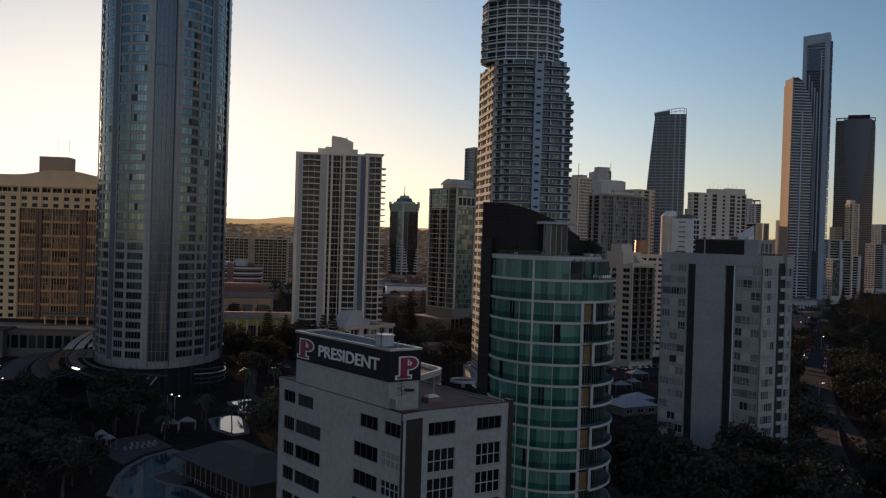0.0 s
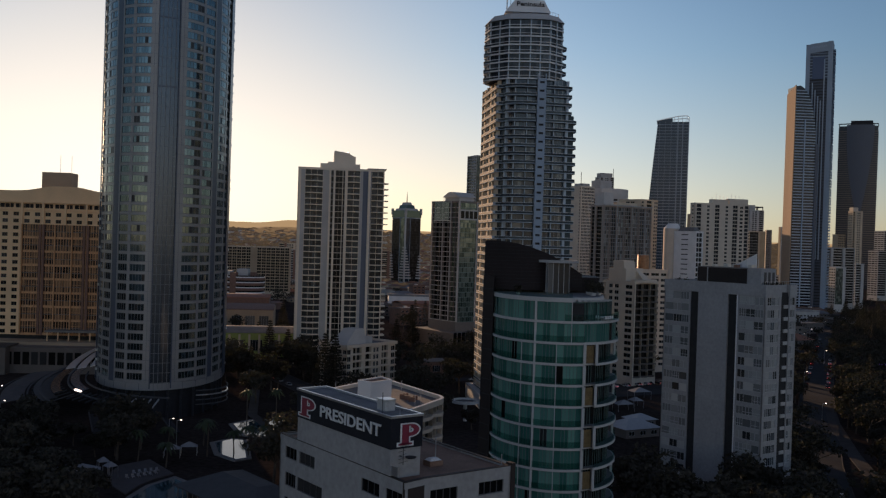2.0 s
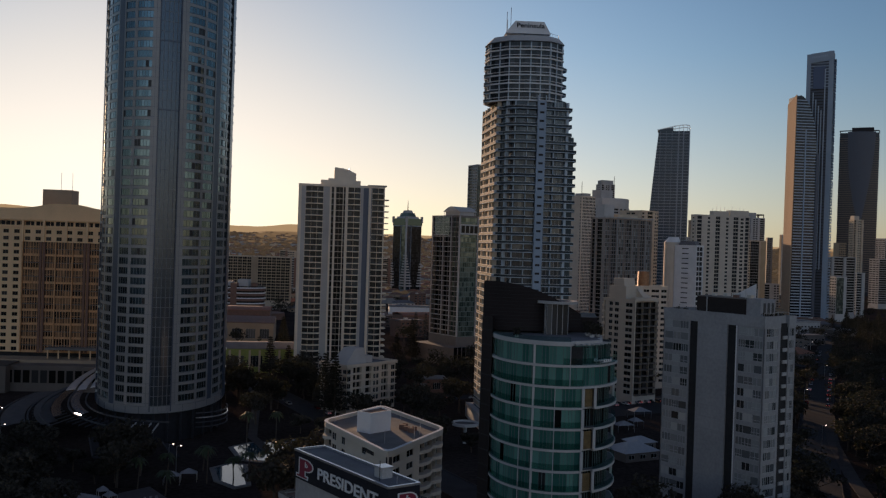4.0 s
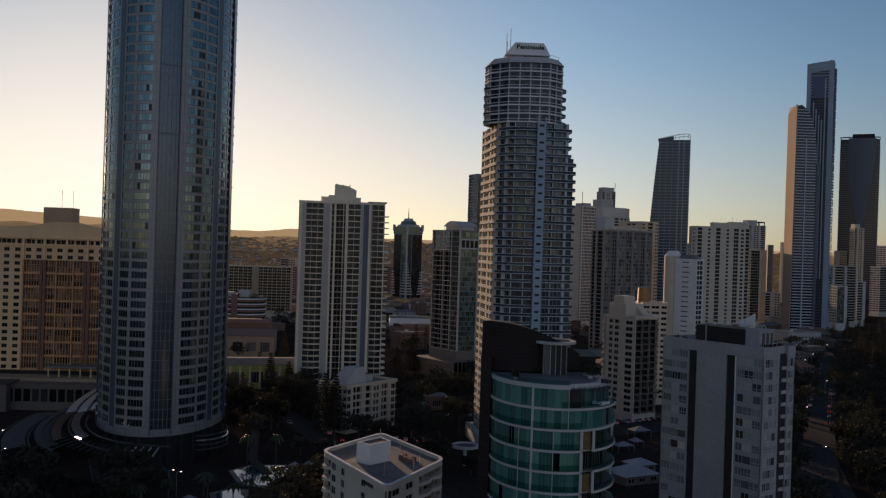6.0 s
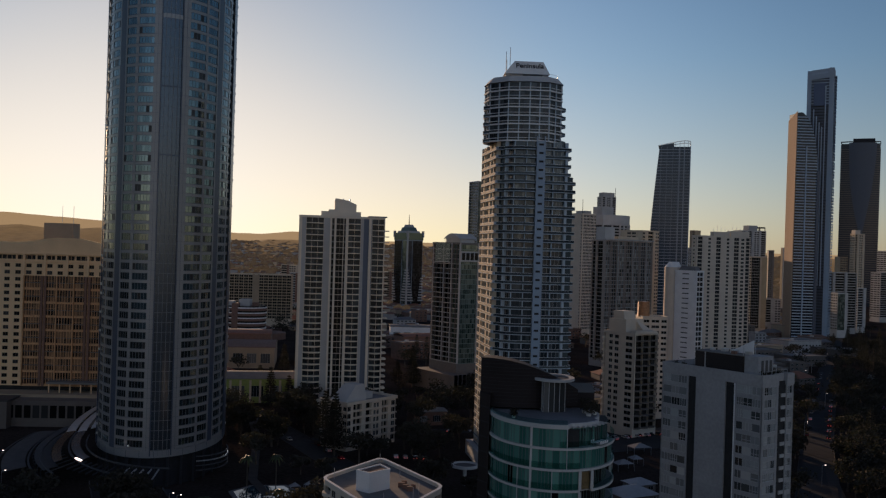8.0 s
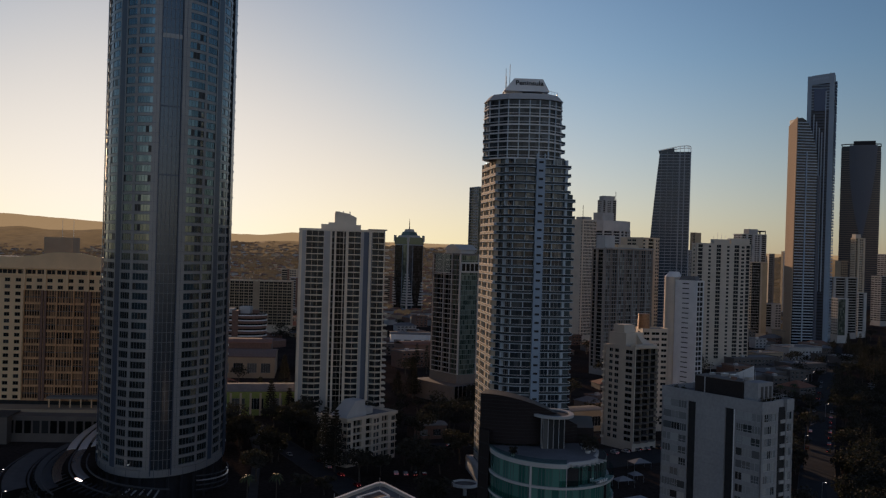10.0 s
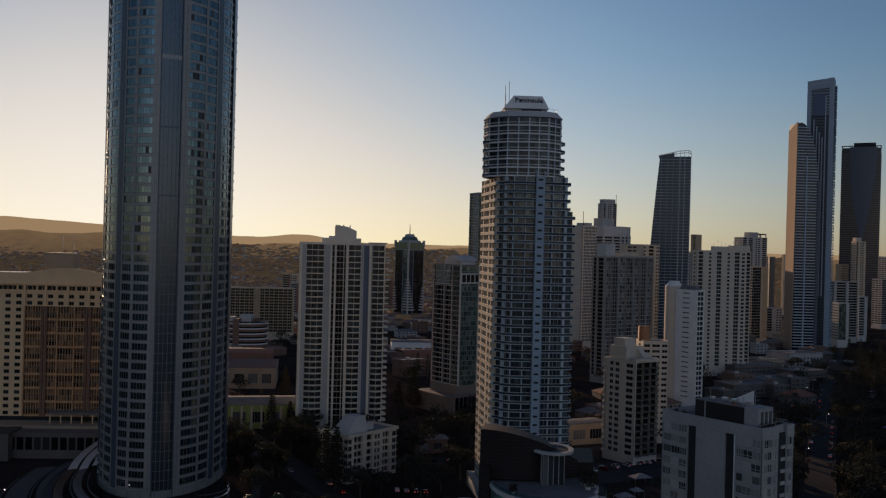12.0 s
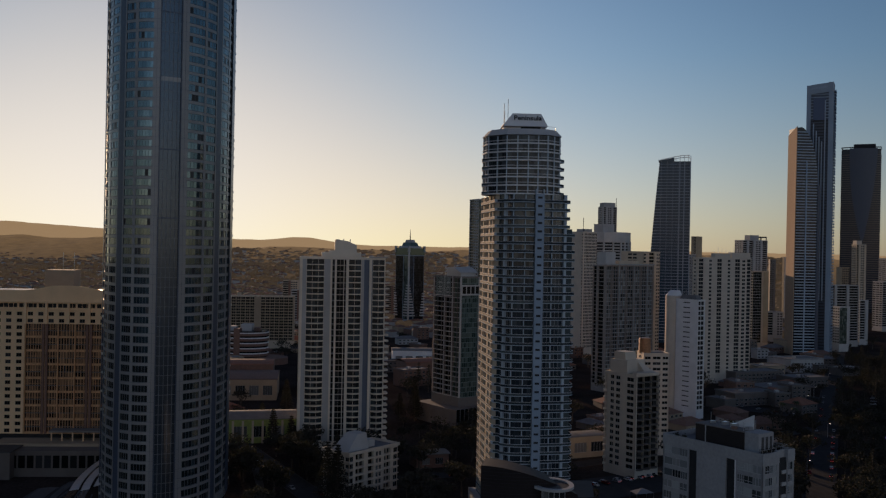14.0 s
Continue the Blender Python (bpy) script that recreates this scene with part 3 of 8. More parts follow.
# ---- ground ----
def ground():
    b = Build()
    nx, ny = 90, 110
    for j in range(ny + 1):
        y = -200 + 5100 * (j / ny) ** 1.6
        for i in range(nx + 1):
            f = i / nx - 0.5
            x = f * (900 + y * 1.25) - (3600 * (max(0.0, -f - 0.36) / 0.14) ** 2 if y < 3600 else 0.0)
            z = 0.0
            b.v.append((x, y, z))
    for j in range(ny):
        for i in range(nx):
            k = j * (nx + 1) + i
            b.f.append((k, k + 1, k + nx + 2, k + nx + 1))
            b.s.append(0)
    ob = new("ground", b.mesh("ground", EARTH))
    tagged(ob, "dark flat city ground with lawn, soil and far suburbs", "ground", kind="structure")


ground()


def sea():
    """The ocean behind the camera, which the glass fronts mirror."""
    b = Build().faces([(-5000, -4500, -0.6), (4200, -4500, -0.6), (4200, 900, -0.6), (700, 900, -0.6), (90, -60, -0.6), (60, -190, -0.6), (-5000, -190, -0.6)], [tuple(range(7))])
    ob = new("water", b.mesh("water", SEA))
    tagged(ob, "grey-blue ocean with a light swell at dusk", "water", kind="structure")


sea()


def hills(name, ys, crest, mat, label, amp=1.0):
    """One fold of the range; crest gives its height by x / y."""
    b = Build()
    n = 170
    for j, (y, dip) in enumerate(ys):
        for i in range(n + 1):
            x = (-0.54 + 1.04 * i / n) * ys[2][0]
            top = crest(x / ys[2][0]) + amp * (6 * noise.noise((x * 0.004, 1.3 + ys[0][0], 0)) + 3 * noise.noise((x * 0.015, 4.3, 0)))
            b.v.append((x, y, 30 + (top - 30) * dip))
    for j in range(2):
        for i in range(n):
            k = j * (n + 1) + i
            b.f.append((k, k + 1, k + n + 2, k + n + 1))
            b.s.append(0)
    ob = new(name, b.mesh(name, mat))
    tagged(ob, label, "hills", kind="structure")


# the range glows by its material, in place of haze before it
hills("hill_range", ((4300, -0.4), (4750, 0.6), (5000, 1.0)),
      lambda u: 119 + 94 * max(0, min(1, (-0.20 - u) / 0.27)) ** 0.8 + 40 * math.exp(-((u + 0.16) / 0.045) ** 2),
      HAZE, "long low wooded hill range on the horizon at dusk, haze put in as glow")
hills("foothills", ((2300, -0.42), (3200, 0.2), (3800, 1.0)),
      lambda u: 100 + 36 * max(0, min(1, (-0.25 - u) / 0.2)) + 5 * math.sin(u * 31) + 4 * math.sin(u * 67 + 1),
      FOOTHILL, "darker wooded foothills before the hill range, hazed by emission", 1.5)
# ---- the near buildings ----


def president():
    t = thing("apartment_block", -2.3, 102.0, GRID, "weathered white apartment block with black roof sign and red letters", "building", z=0.5)
    part("footing", Build().box(1, 1, -0.6, 6, 6, 0.5), PRESW, t)
    top, h = 41.0, 3.2
    n = 12
    z0 = top - 0.7 - n * h
    L = [(-2.4, 27.8), (-2.4, -1.1), (0.5, -0.55), (12.6, -0.55), (12.6, 27.8)]
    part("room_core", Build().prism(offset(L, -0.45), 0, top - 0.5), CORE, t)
    # openings: start and end along each wall
    left = [(1.5, 4.4), (4.75, 11.2), (18.9, 24.0), (24.6, 28.2)]
    right = [(0.8, 4.5), (7.5, 11.1)]
    sill, head = 0.8, 2.5
    part("wall", Build().wall(L[0], L[1], z0, h, n - 1, left, sill, head), PRESW, t)
    upper = [(1.4, 4.5), (5.2, 9.2), (20.1, 23.9), (25.2, 28.4)]
    part("wall", Build().wall(L[0], L[1], z0 + (n - 1) * h, h, 1, upper, 1.1, 2.6), PRESW, t)
    windows(t, L[0], L[1], z0 + (n - 1) * h, h, 1, upper, 1.1, 2.6, 2, GLASSD, FRAMED)
    windows(t, L[0], L[1], z0, h, n - 1, left[:3], sill, head, 3, GLASSD, FRAMED)
    windows(t, L[0], L[1], z0, h, n - 1, left[3:], sill, head, 3, GLASS, FRAME, rail=0.9)
    part("wall", Build().wall(L[1], L[2], z0 - 1, h * n + 1.7, 1, [], 1, 2), DARKP, t, "dark brown corner wall")
    part("wall", Build().wall(L[2], L[3], z0, h, n - 1, right, 0.2, 2.75), PRESW, t)
    windows(t, L[2], L[3], z0, h, n - 1, right, 0.2, 2.75, 3, GLASSD, FRAME, rail=1.2)
    part("wall", Build().wall(L[2], L[3], z0 + (n - 1) * h, h, 1, right, 1.05, 2.5), PRESW, t)
    windows(t, L[2], L[3], z0 + (n - 1) * h, h, 1, right, 1.05, 2.5, 3, GLASSD, FRAMED)
    for p, q in ((L[3], L[4]), (L[4], L[0])):
        bays = split(math.dist(p, q), 5, 2.2)
        part("wall", Build().wall(p, q, z0, h, n, bays, sill, head), PRESW, t)
    for k in range(n):
        for s0, s1 in right:
            part("sill", Build().box(0.5 + s0 - 0.1, -0.67, z0 + k * h + (0.93 if k == n - 1 else 0.08), 0.5 + s1 + 0.1, -0.5, z0 + k * h + (1.05 if k == n - 1 else 0.2)), PRESW, t)
    part("roof", Build().prism(offset(L, -0.35), top - 0.6, top - 0.25), ROOFB, t, "brown gravel roof")
    part("parapet", Build().ring(offset(L, 0.03), offset(L, -0.35), top - 0.7, top), PRESW, t)
    part("coping", Build().ring(offset(L, 0.08), offset(L, -0.4), top, top + 0.08), DARKP, t, "thin dark roof edge")
    part("end_wall", Build().box(12.6, -0.7, 30, 13.2, 0.3, top + 0.3), DARKP, t, "dark end column")
    # roof tower with the sign
    S = [(-2.42, 1.84), (1.5, 1.84), (1.5, 23.2), (-2.42, 23.2)]
    part("roof_tower", Build().prism(S, top - 0.5, 43.95), PRESW, t)
    sg = part("sign_band", Build().prism(offset(S, 0.12), 43.95, 47.3), SIGN, t, "black sign band")
    part("coping", Build().ring(offset(S, 0.2), offset(S, -0.1), 47.3, 47.55), METAL, sg)
    part("roof", Build().prism(offset(S, -0.1), 47.0, 47.32), ROOFM, t)
    lettering("PRESIDENT", 1.9, t, Matrix.Translation((-2.58, 17.4, 45.0)) @ pose(0, 0, 0, 90, 0, -90), 13.6, LETTER, bold=0.03)
    for m, s in ((Matrix.Translation((-2.58, 22.8, 44.35)) @ pose(0, 0, 0, 90, 0, -90), 2.5),
                 (Matrix.Translation((-1.7, 1.68, 44.3)) @ pose(0, 0, 0, 90, 0, 0), 1.75)):
        emblem(t, m, s)
    b = Build().box(3.5, 8, top - 0.3, 5.2, 9.6, top + 0.5)
    b.prism(ellipse(0.4, 0.4, 10, 4.3, 8.8), top + 0.5, top + 0.8)
    part("roof_vent", b, METAL, t)
    sky_ = part("skylight", Build().box(4.6, 4.2, top - 0.3, 6.4, 5.6, top + 0.35), ROOFB, t)
    part("skylight_dome", Build().prism([(4.7, 4.3), (6.3, 4.3), (6.3, 5.5), (4.7, 5.5)], top + 0.35, top + 0.6, top=[(5.0, 4.6), (6.0, 4.6), (6.0, 5.2), (5.0, 5.2)]), WHITE, sky_)
    part("pole", Build().box(6.6, 6.0, top - 0.3, 6.7, 6.1, top + 2.6), METAL, t)
    part("pole", Build().box(12.0, 0.4, top - 0.3, 12.1, 0.5, top + 1.2), METAL, t)
    part("lift_vent", Build().box(-0.9, 5.6, 47.3, 0.5, 7.2, 48.5), GREY, t)
    part("lift_vent_cap", Build().box(-1.0, 5.5, 48.5, 0.6, 7.3, 48.62), METAL, t)
    part("pole", Build().box(-1.6, 5.0, 47.3, -1.54, 5.06, 49.6), DARKM, t)
    part("pole", Build().box(-0.6, 3.0, 47.3, -0.54, 3.06, 48.2), METAL, t)
    an = Build()
    an.beam((-1.4, 1.7, 43.2), (-1.4, 0.9, 43.2), 0.05)
    an.beam((-1.4, 0.9, 42.4), (-1.4, 0.9, 44.2), 0.05)
    for i in range(4):
        an.beam((-2.0, 0.9, 42.6 + 0.4 * i), (-0.8 - 0.1 * i, 0.9, 42.75 + 0.4 * i), 0.035)
    part("wall_aerial", an, DARKM, t)
    dish = Build().prism(ellipse(0.5, 0.5, 14, -0.4, 0.9), 43.0, 43.15, top=ellipse(0.62, 0.62, 14, -0.4, 0.9))
    part("dish", dish, DARKM, t)
    part("wall_bracket", Build().box(-2.3, 0.6, 41.2, -2.1, 1.8, 42.2), METAL, t)


def lettering(text, size, owner, m, width, mat, depth=0.06, bold=0.0):
    cu = bpy.data.curves.new("lettering", "FONT")
    cu.body, cu.size, cu.extrude, cu.offset = text, size, depth, bold
    ob = bpy.data.objects.new("lettering", cu)
    scene.collection.objects.link(ob)
    bpy.context.view_layer.update()
    me = bpy.data.meshes.new_from_object(ob.evaluated_get(bpy.context.evaluated_depsgraph_get()))
    w = max(v.co.x for v in me.vertices) - min(v.co.x for v in me.vertices)
    for v in me.vertices:
        v.co.x *= width / w
    bpy.data.objects.remove(ob)
    me.materials.clear()
    me.materials.append(mat)
    return put("lettering", me, owner, m, "raised sign lettering")


def emblem(owner, m, wide=1.5):
    """A red bowl-and-stem mark with a white rim."""
    def shape(g, y0, y1, slot, b):
        b.box(0.35 - g, y0, 0.0 - g, 0.85 + g, y1, 2.0 + g, slot)
        b.box(0.1 - g, y0, 0.0 - g, 1.1 + g, y1, 0.18 + g, slot)
        o = [(1.0 + (0.62 + g) * math.cos(f), 1.42 + (0.58 + g) * math.sin(f)) for f in [radians(-90 + 15 * i) for i in range(13)]]
        i_ = [(1.0 + (0.2 - g) * math.cos(f), 1.42 + (0.22 - g) * math.sin(f)) for f in [radians(-90 + 15 * i) for i in range(13)]]
        n = 13
        p = [(x, y, z) for poly in (o, i_) for y in (y0, y1) for x, z in poly]
        f = []
        for k in range(n - 1):
            f += [(k, k + 1, 2 * n + k + 1, 2 * n + k), (n + k, k, k + 1, n + k + 1)]
        b.faces(p, f, slot)
        b.box(0.8, y0, 1.84 - g, 1.02, y1, 2.0 + g, slot)
        b.box(0.8, y0, 0.84 - g, 1.02, y1, 1.2 + g * 0.5, slot)
    b = Build()
    shape(0.13, 0.02, 0.06, 0, b)
    shape(0.0, -0.03, 0.03, 1, b)
    me = b.mesh("emblem", LETTER, RED)
    put("emblem", me, owner, m @ pose(0, 0, 0, -90, 0, 0) @ Matrix.Diagonal((wide, 1.0, 1.12, 1.0)), "red sign mark with white rim")


president()


def slab_tower():
    """The white tower with a blank middle bay."""
    t = thing("apartment_tower", 82.4, 243.3, GRID, "white concrete apartment tower with a blank panelled middle bay", "building")
    Lx, Ly, top, h, n = 13.7, 33.1, 58.5, 3.2, 17
    z0 = 55.5 - n * h
    rnd_ = random.Random(7)
    core = [(0.5, 0.5), (Lx - 0.5, 0.5), (Lx - 0.5, Ly - 0.5), (0.5, Ly - 0.5)]
    part("core", Build().prism(core, 0, 56.5), CORE, t)
    part("podium", Build().box(-0.2, -0.2, -0.3, Lx + 0.2, Ly + 0.2, z0), GREY, t)
    edge = [(-.1, -.1), (7.0, -.1), (7.0, 0.9), (10.6, 0.9), (10.6, -.1), (Lx + .1, -.1), (Lx + .1, Ly + .1), (-.1, Ly + .1)]
    part("parapet", Build().ring(edge, offset(edge, -0.4), 55.5, top), SLABW, t)
    part("roof", Build().box(0.4, 1.3, 56.4, Lx - 0.4, Ly - 0.4, 57.0), ROOFM, t)

    def strip_windows(p, q, s0, s1, groups):
        """One storey after another, each with panes, blinds and open sashes of its own."""
        part("wall", Build().wall(p, q, z0, h, n, [(s0, s1)], 0.85, 2.95), SLABW, t)
        for k in range(n):
            cuts = [s0]
            for g in groups:
                cuts.append(s0 + (s1 - s0) * (g + rnd_.uniform(-0.04, 0.04)))
            cuts.append(s1)
            for c0, c1 in zip(cuts, cuts[1:]):
                glass = rnd_.choice((GLASSW, GLASSW, GLASSW, GLASSV, GLASSV, GLASSV, GLASS))
                windows(t, p, q, z0 + k * h, h, 1, [(c0 + 0.02, c1 - 0.02)], 0.85, 2.95, rnd_.choice((0, 1, 1, 2)), glass, FRAME, inset=0.12, rail=rnd_.choice((0.0, 0.0, 0.7)))

    for s0, s1, groups in ((0.0, 9.2, (0.36, 0.68)), (24.8, 33.1, (0.3, 0.66))):
        p, q = (0, Ly - s0), (0, Ly - s1)
        strip_windows(p, q, 0.4, s1 - s0 - 0.5, groups)
    for s0, s1 in ((9.2, 11.9), (21.6, 24.5)):
        p, q = (1.2, Ly - s0), (1.2, Ly - s1)
        wd = s1 - s0
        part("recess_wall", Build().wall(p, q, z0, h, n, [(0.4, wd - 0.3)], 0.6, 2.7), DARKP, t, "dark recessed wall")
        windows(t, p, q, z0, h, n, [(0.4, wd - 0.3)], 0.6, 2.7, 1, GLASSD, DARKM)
    for k in range(n):
        part("panel", Build().box(-0.05, Ly - 21.6, z0 + k * h + 0.012, 1.6, Ly - 11.9, z0 + (k + 1) * h - 0.012), SLABW, t)
    part("pilaster", Build().box(-0.12, Ly - 24.8, z0, 1.3, Ly - 24.5, 55.5), WHITE, t)
    # right face
    strip_windows((0, 0), (7.0, 0), 1.1, 6.0, (0.34, 0.66))
    part("recess_wall", Build().wall((7.0, 1.0), (10.6, 1.0), z0, h, n, [(0.4, 1.3)], 0.8, 2.7), SLABW, t)
    windows(t, (7.0, 1.0), (10.6, 1.0), z0, h, n, [(0.4, 1.3)], 0.8, 2.7, 0, GLASSD, FRAME)
    for k in range(n):
        part("drying_balcony", Build().box(8.6, 0.2, z0 + k * h, 10.6, 1.0, z0 + k * h + 0.9), GREY, t)
    strip_windows((10.6, 0), (Lx, 0), 0.3, 2.4, (0.5,))
    for p, q in (((Lx, 0), (Lx, Ly)), ((Lx, Ly), (0, Ly))):
        open_ = split(math.dist(p, q), 4, 1.8)
        part("wall", Build().wall(p, q, z0, h, n, open_, 0.75, 2.8), SLABW, t)
    b = Build()
    railing(b, [(0.6, 0.6), (6.4, 0.6), (6.4, 1.6), (13.0, 1.6), (13.0, 10)], 58.4, 0.9)
    part("roof_rail", b, METAL, t)
    for x, y, s in ((3, 2, 0.9), (5.4, 2.4, 0.8), (7.5, 2.6, 1.0), (11, 2.6, 1.0), (12.4, 5, 0.9), (12, 8, 0.7), (2.2, 30, 0.9), (1.8, 27, 0.7)):
        pot = part("planter", Build().prism(ellipse(s * 0.5, s * 0.5, 10, x, y), 57.0, 57.7), GREY, t)
        b = Build()
        for _ in range(90):
            c = Vector((x, y, 58.2)) + Vector([rnd_.gauss(0, 0.42) * s for _ in range(3)])
            d1, d2 = (Vector([rnd_.uniform(-1, 1) for _ in range(3)]).normalized() * 0.24 for _ in range(2))
            b.faces([c - d1, c + d2, c + d1, c - d2], [(0, 1, 2, 3)])
        part("roof_shrub", b, LEAF, pot, "dark roof shrub")
    # plant room
    pr = part("plant_room", Build().box(3.6, 8.6, 56.9, 10.0, 24.6, 62.3), DARKP, t, "dark louvred plant room")
    for k in range(12):
        part("louvre", Build().box(3.5, 8.7, 58.4 + k * 0.3, 3.66, 21.0, 58.5 + k * 0.3), DARKM, pr)
    part("louvre_post", Build().box(3.45, 21.0, 56.9, 3.66, 21.3, 62.3), GREY, pr)
    part("plant_roof", Build().box(3.5, 8.5, 62.3, 10.1, 24.7, 62.55), PAVE, t)
    part("hatch", Build().box(4.0, 11.8, 62.55, 5.2, 13.0, 63.3), BRICK, t)
    part("lift_tower", Build().box(3.9, 4.2, 56.9, 10.4, 8.55, 62.6), SLABW, t)
    for x in (5.2, 7.0, 8.8):
        part("lift_louvre", Build().box(x, 4.08, 58.2, x + 0.9, 4.22, 61.6), FRAMED, t)
    # slanted white screen and small units on the plant room
    part("roof_screen", Build().faces([(x, y, z) for x in (8.6, 8.9) for y, z in ((17, 62.5), (9.2, 62.5), (9.2, 66.4))],
                                      [(0, 1, 2), (5, 4, 3), (0, 3, 4, 1), (1, 4, 5, 2), (2, 5, 3, 0)]), WHITE, t, "slanted white roof screen")
    for x, y, s in ((7.2, 9.6, 0.9), (7.4, 14.5, 1.0), (8.0, 18, 0.9), (7.2, 21.5, 0.7)):
        part("roof_unit", Build().box(x - s, y - s * 0.7, 62.5, x + s, y + s * 0.7, 62.5 + s), METAL, t)
    for x, y in ((4.3, 9.2), (9.7, 24.2), (9.8, 9.4)):
        part("pole", Build().box(x - 0.05, y - 0.05, 62.4, x + 0.05, y + 0.05, 65.0), METAL, t)
    return t


slab_tower()


def green_tower():
    t = thing("glass_tower", 21.5, 183.7, 0, "curved apartment tower with green glass, white slab edges and dark core", "building")
    a, b0, h, tops, n = 12.15, 15.4, 3.78, 57.35, 15
    z0 = tops - n * h
    ang = [172 + 196 * i / 32 for i in range(33)]

    def arc(g, k0=0, k1=32):
        return [((a - g) * math.cos(radians(ang[i])), (b0 - g) * math.sin(radians(ang[i]))) for i in range(k0, k1 + 1)]

    glass, edge, deep = arc(0.45), arc(0.0), arc(1.5)
    cut, gap = 19, 21                       # where the glass front ends and the open loggias begin
    body = arc(0.75, 0, cut) + deep[cut:] + [(6, 6), (-6, 6)]
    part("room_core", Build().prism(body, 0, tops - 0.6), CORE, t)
    slab = arc(0.0) + [(9, 5), (-9, 5)]
    for k in range(n + 1):
        z = z0 + k * h
        if k < n - 1:
            poly = arc(0.0, 0, cut) + arc(1.0, cut, gap) + arc(0.0, gap, 32) + [(9, 5), (-9, 5)] if 0 < k < n - 2 else slab
        elif k == n - 1:
            poly = arc(0.0, 0, 28) + arc(1.0, 28, 32) + [(9, 5), (-9, 5)]
        else:
            poly = arc(0.1, 0, 17) + arc(1.7, 18, 24) + arc(3.0, 25, 32) + [(9, 5), (-9, 5)]
        part("floor_slab", Build().prism(poly, z - 0.42, z + (0.35 if k == n else 0.0)), OFFWHITE, t)
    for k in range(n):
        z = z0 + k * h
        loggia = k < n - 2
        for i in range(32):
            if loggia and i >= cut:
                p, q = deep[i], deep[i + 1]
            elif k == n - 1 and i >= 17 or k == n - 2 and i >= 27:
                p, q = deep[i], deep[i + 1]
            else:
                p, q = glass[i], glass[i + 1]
            # dark glass along the loggias stands in for the shade in them
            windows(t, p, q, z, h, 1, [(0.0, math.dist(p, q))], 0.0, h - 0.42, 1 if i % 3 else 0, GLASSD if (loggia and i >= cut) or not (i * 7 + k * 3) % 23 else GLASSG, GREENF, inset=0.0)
        # white posts, frames of the paired storeys and brown panels between them
        for i in (10, 12, 15) if k < n - 2 else (12, 17):
            x, y = edge[i]
            wd = 0.2 if i == 12 else 0.06
            part("post", Build().box(x - wd, y + 0.05, z, x + wd, y + 0.4, z + h - 0.4), OFFWHITE if i == 12 else FRAME, t)
        if loggia:
            for i in (cut, gap):
                x, y = edge[i]
                if k % 2 == 0 or i == cut:
                    part("frame_post", Build().box(x - 0.25, y - 0.25, z, x + 0.25, y + 1.2, z + h - 0.42), OFFWHITE, t)
            if k % 2 == 0:
                x, y = edge[31]
                part("frame_post", Build().box(x - 0.5, y - 0.2, z, x - 0.05, y + 0.5, z + h - 0.42), OFFWHITE, t)
                p, q = Vector(edge[cut]), Vector(edge[gap])
                d = (q - p).normalized()
                p, q = p + d * 0.4, q - d * 0.4
                o = Vector((d.y, -d.x)) * -0.5
                poly = [tuple(p + o * 0.6), tuple(q + o * 0.6), tuple(q + o), tuple(p + o)]
                part("screen_panel", Build().prism(poly, z, z + h - 0.6), SCREEN, t, "brown patterned screen panel")
            # a dark sheet over the slab puts loggia shade into the floor colour
            part("loggia_floor", Build().prism(arc(0.3, cut, 32) + deep[:cut - 1:-1], z, z + 0.05), ROOFM, t, "loggia floor darkened for the shade inside")
            rail = arc(0.12, gap, 32)
            b = Build()
            n_ = len(rail)
            b.faces([(x, y, zz) for zz in (z, z + 1.05) for x, y in rail], [(i, i + 1, n_ + i + 1, n_ + i) for i in range(n_ - 1)])
            ob = part("balustrade", b, CLEAR, t, "clear glass balustrade")
            sol = ob.modifiers.new("thickness", "SOLIDIFY")
            sol.thickness = 0.03
    for k in range(n - 1):
        rail = arc(0.06, 0, cut)
        n_ = len(rail)
        b = Build().faces([(x, y, z0 + k * h + zz) for zz in (0.0, 1.15) for x, y in rail], [(i, i + 1, n_ + i + 1, n_ + i) for i in range(n_ - 1)])
        part("balustrade", b, CLEAR, t, "clear glass balustrade").modifiers.new("thickness", "SOLIDIFY").thickness = 0.03
    # pergola beams over the upper terrace
    for i in range(17, 26):
        (x, y), (x1, y1) = arc(0.6)[i], arc(4.0)[i]
        part("pergola_beam", Build().beam((x, y, tops - 0.2), (x1, y1, tops - 0.2), 0.12, 0.28), OFFWHITE, t)
    for g, z, k0, k1 in ((0.2, tops, 0, 17), (0.1, tops - h, 16, 32), (0.1, tops - 2 * h, 26, 32)):
        rail = arc(g, k0, k1)
        n_ = len(rail)
        b = Build().faces([(x, y, zz) for zz in (z, z + 1.2) for x, y in rail], [(i, i + 1, n_ + i + 1, n_ + i) for i in range(n_ - 1)])
        ob = part("balustrade", b, CLEAR, t, "clear glass balustrade")
        ob.modifiers.new("thickness", "SOLIDIFY").thickness = 0.03
    part("roof_deck", Build().prism(arc(0.7, 0, 17) + arc(2.2, 18, 24) + arc(3.4, 25, 32) + [(8, 5), (-8, 5)], tops + 0.3, tops + 0.4), ROOFM, t)
    # dark core: side wall, wing behind, and the curved blade over the roof
    wing = [(-14.0, 0.8), (-12.1, -2.2), (-11.6, 2.0), (9.0, 4.6), (10.5, 18), (-12, 20)]
    part("core_wing", Build().prism(wing, 0, 60.8), BLADE, t, "dark brown clad core wing")
    m, front, back, top_f, top_b = 20, [], [], [], []
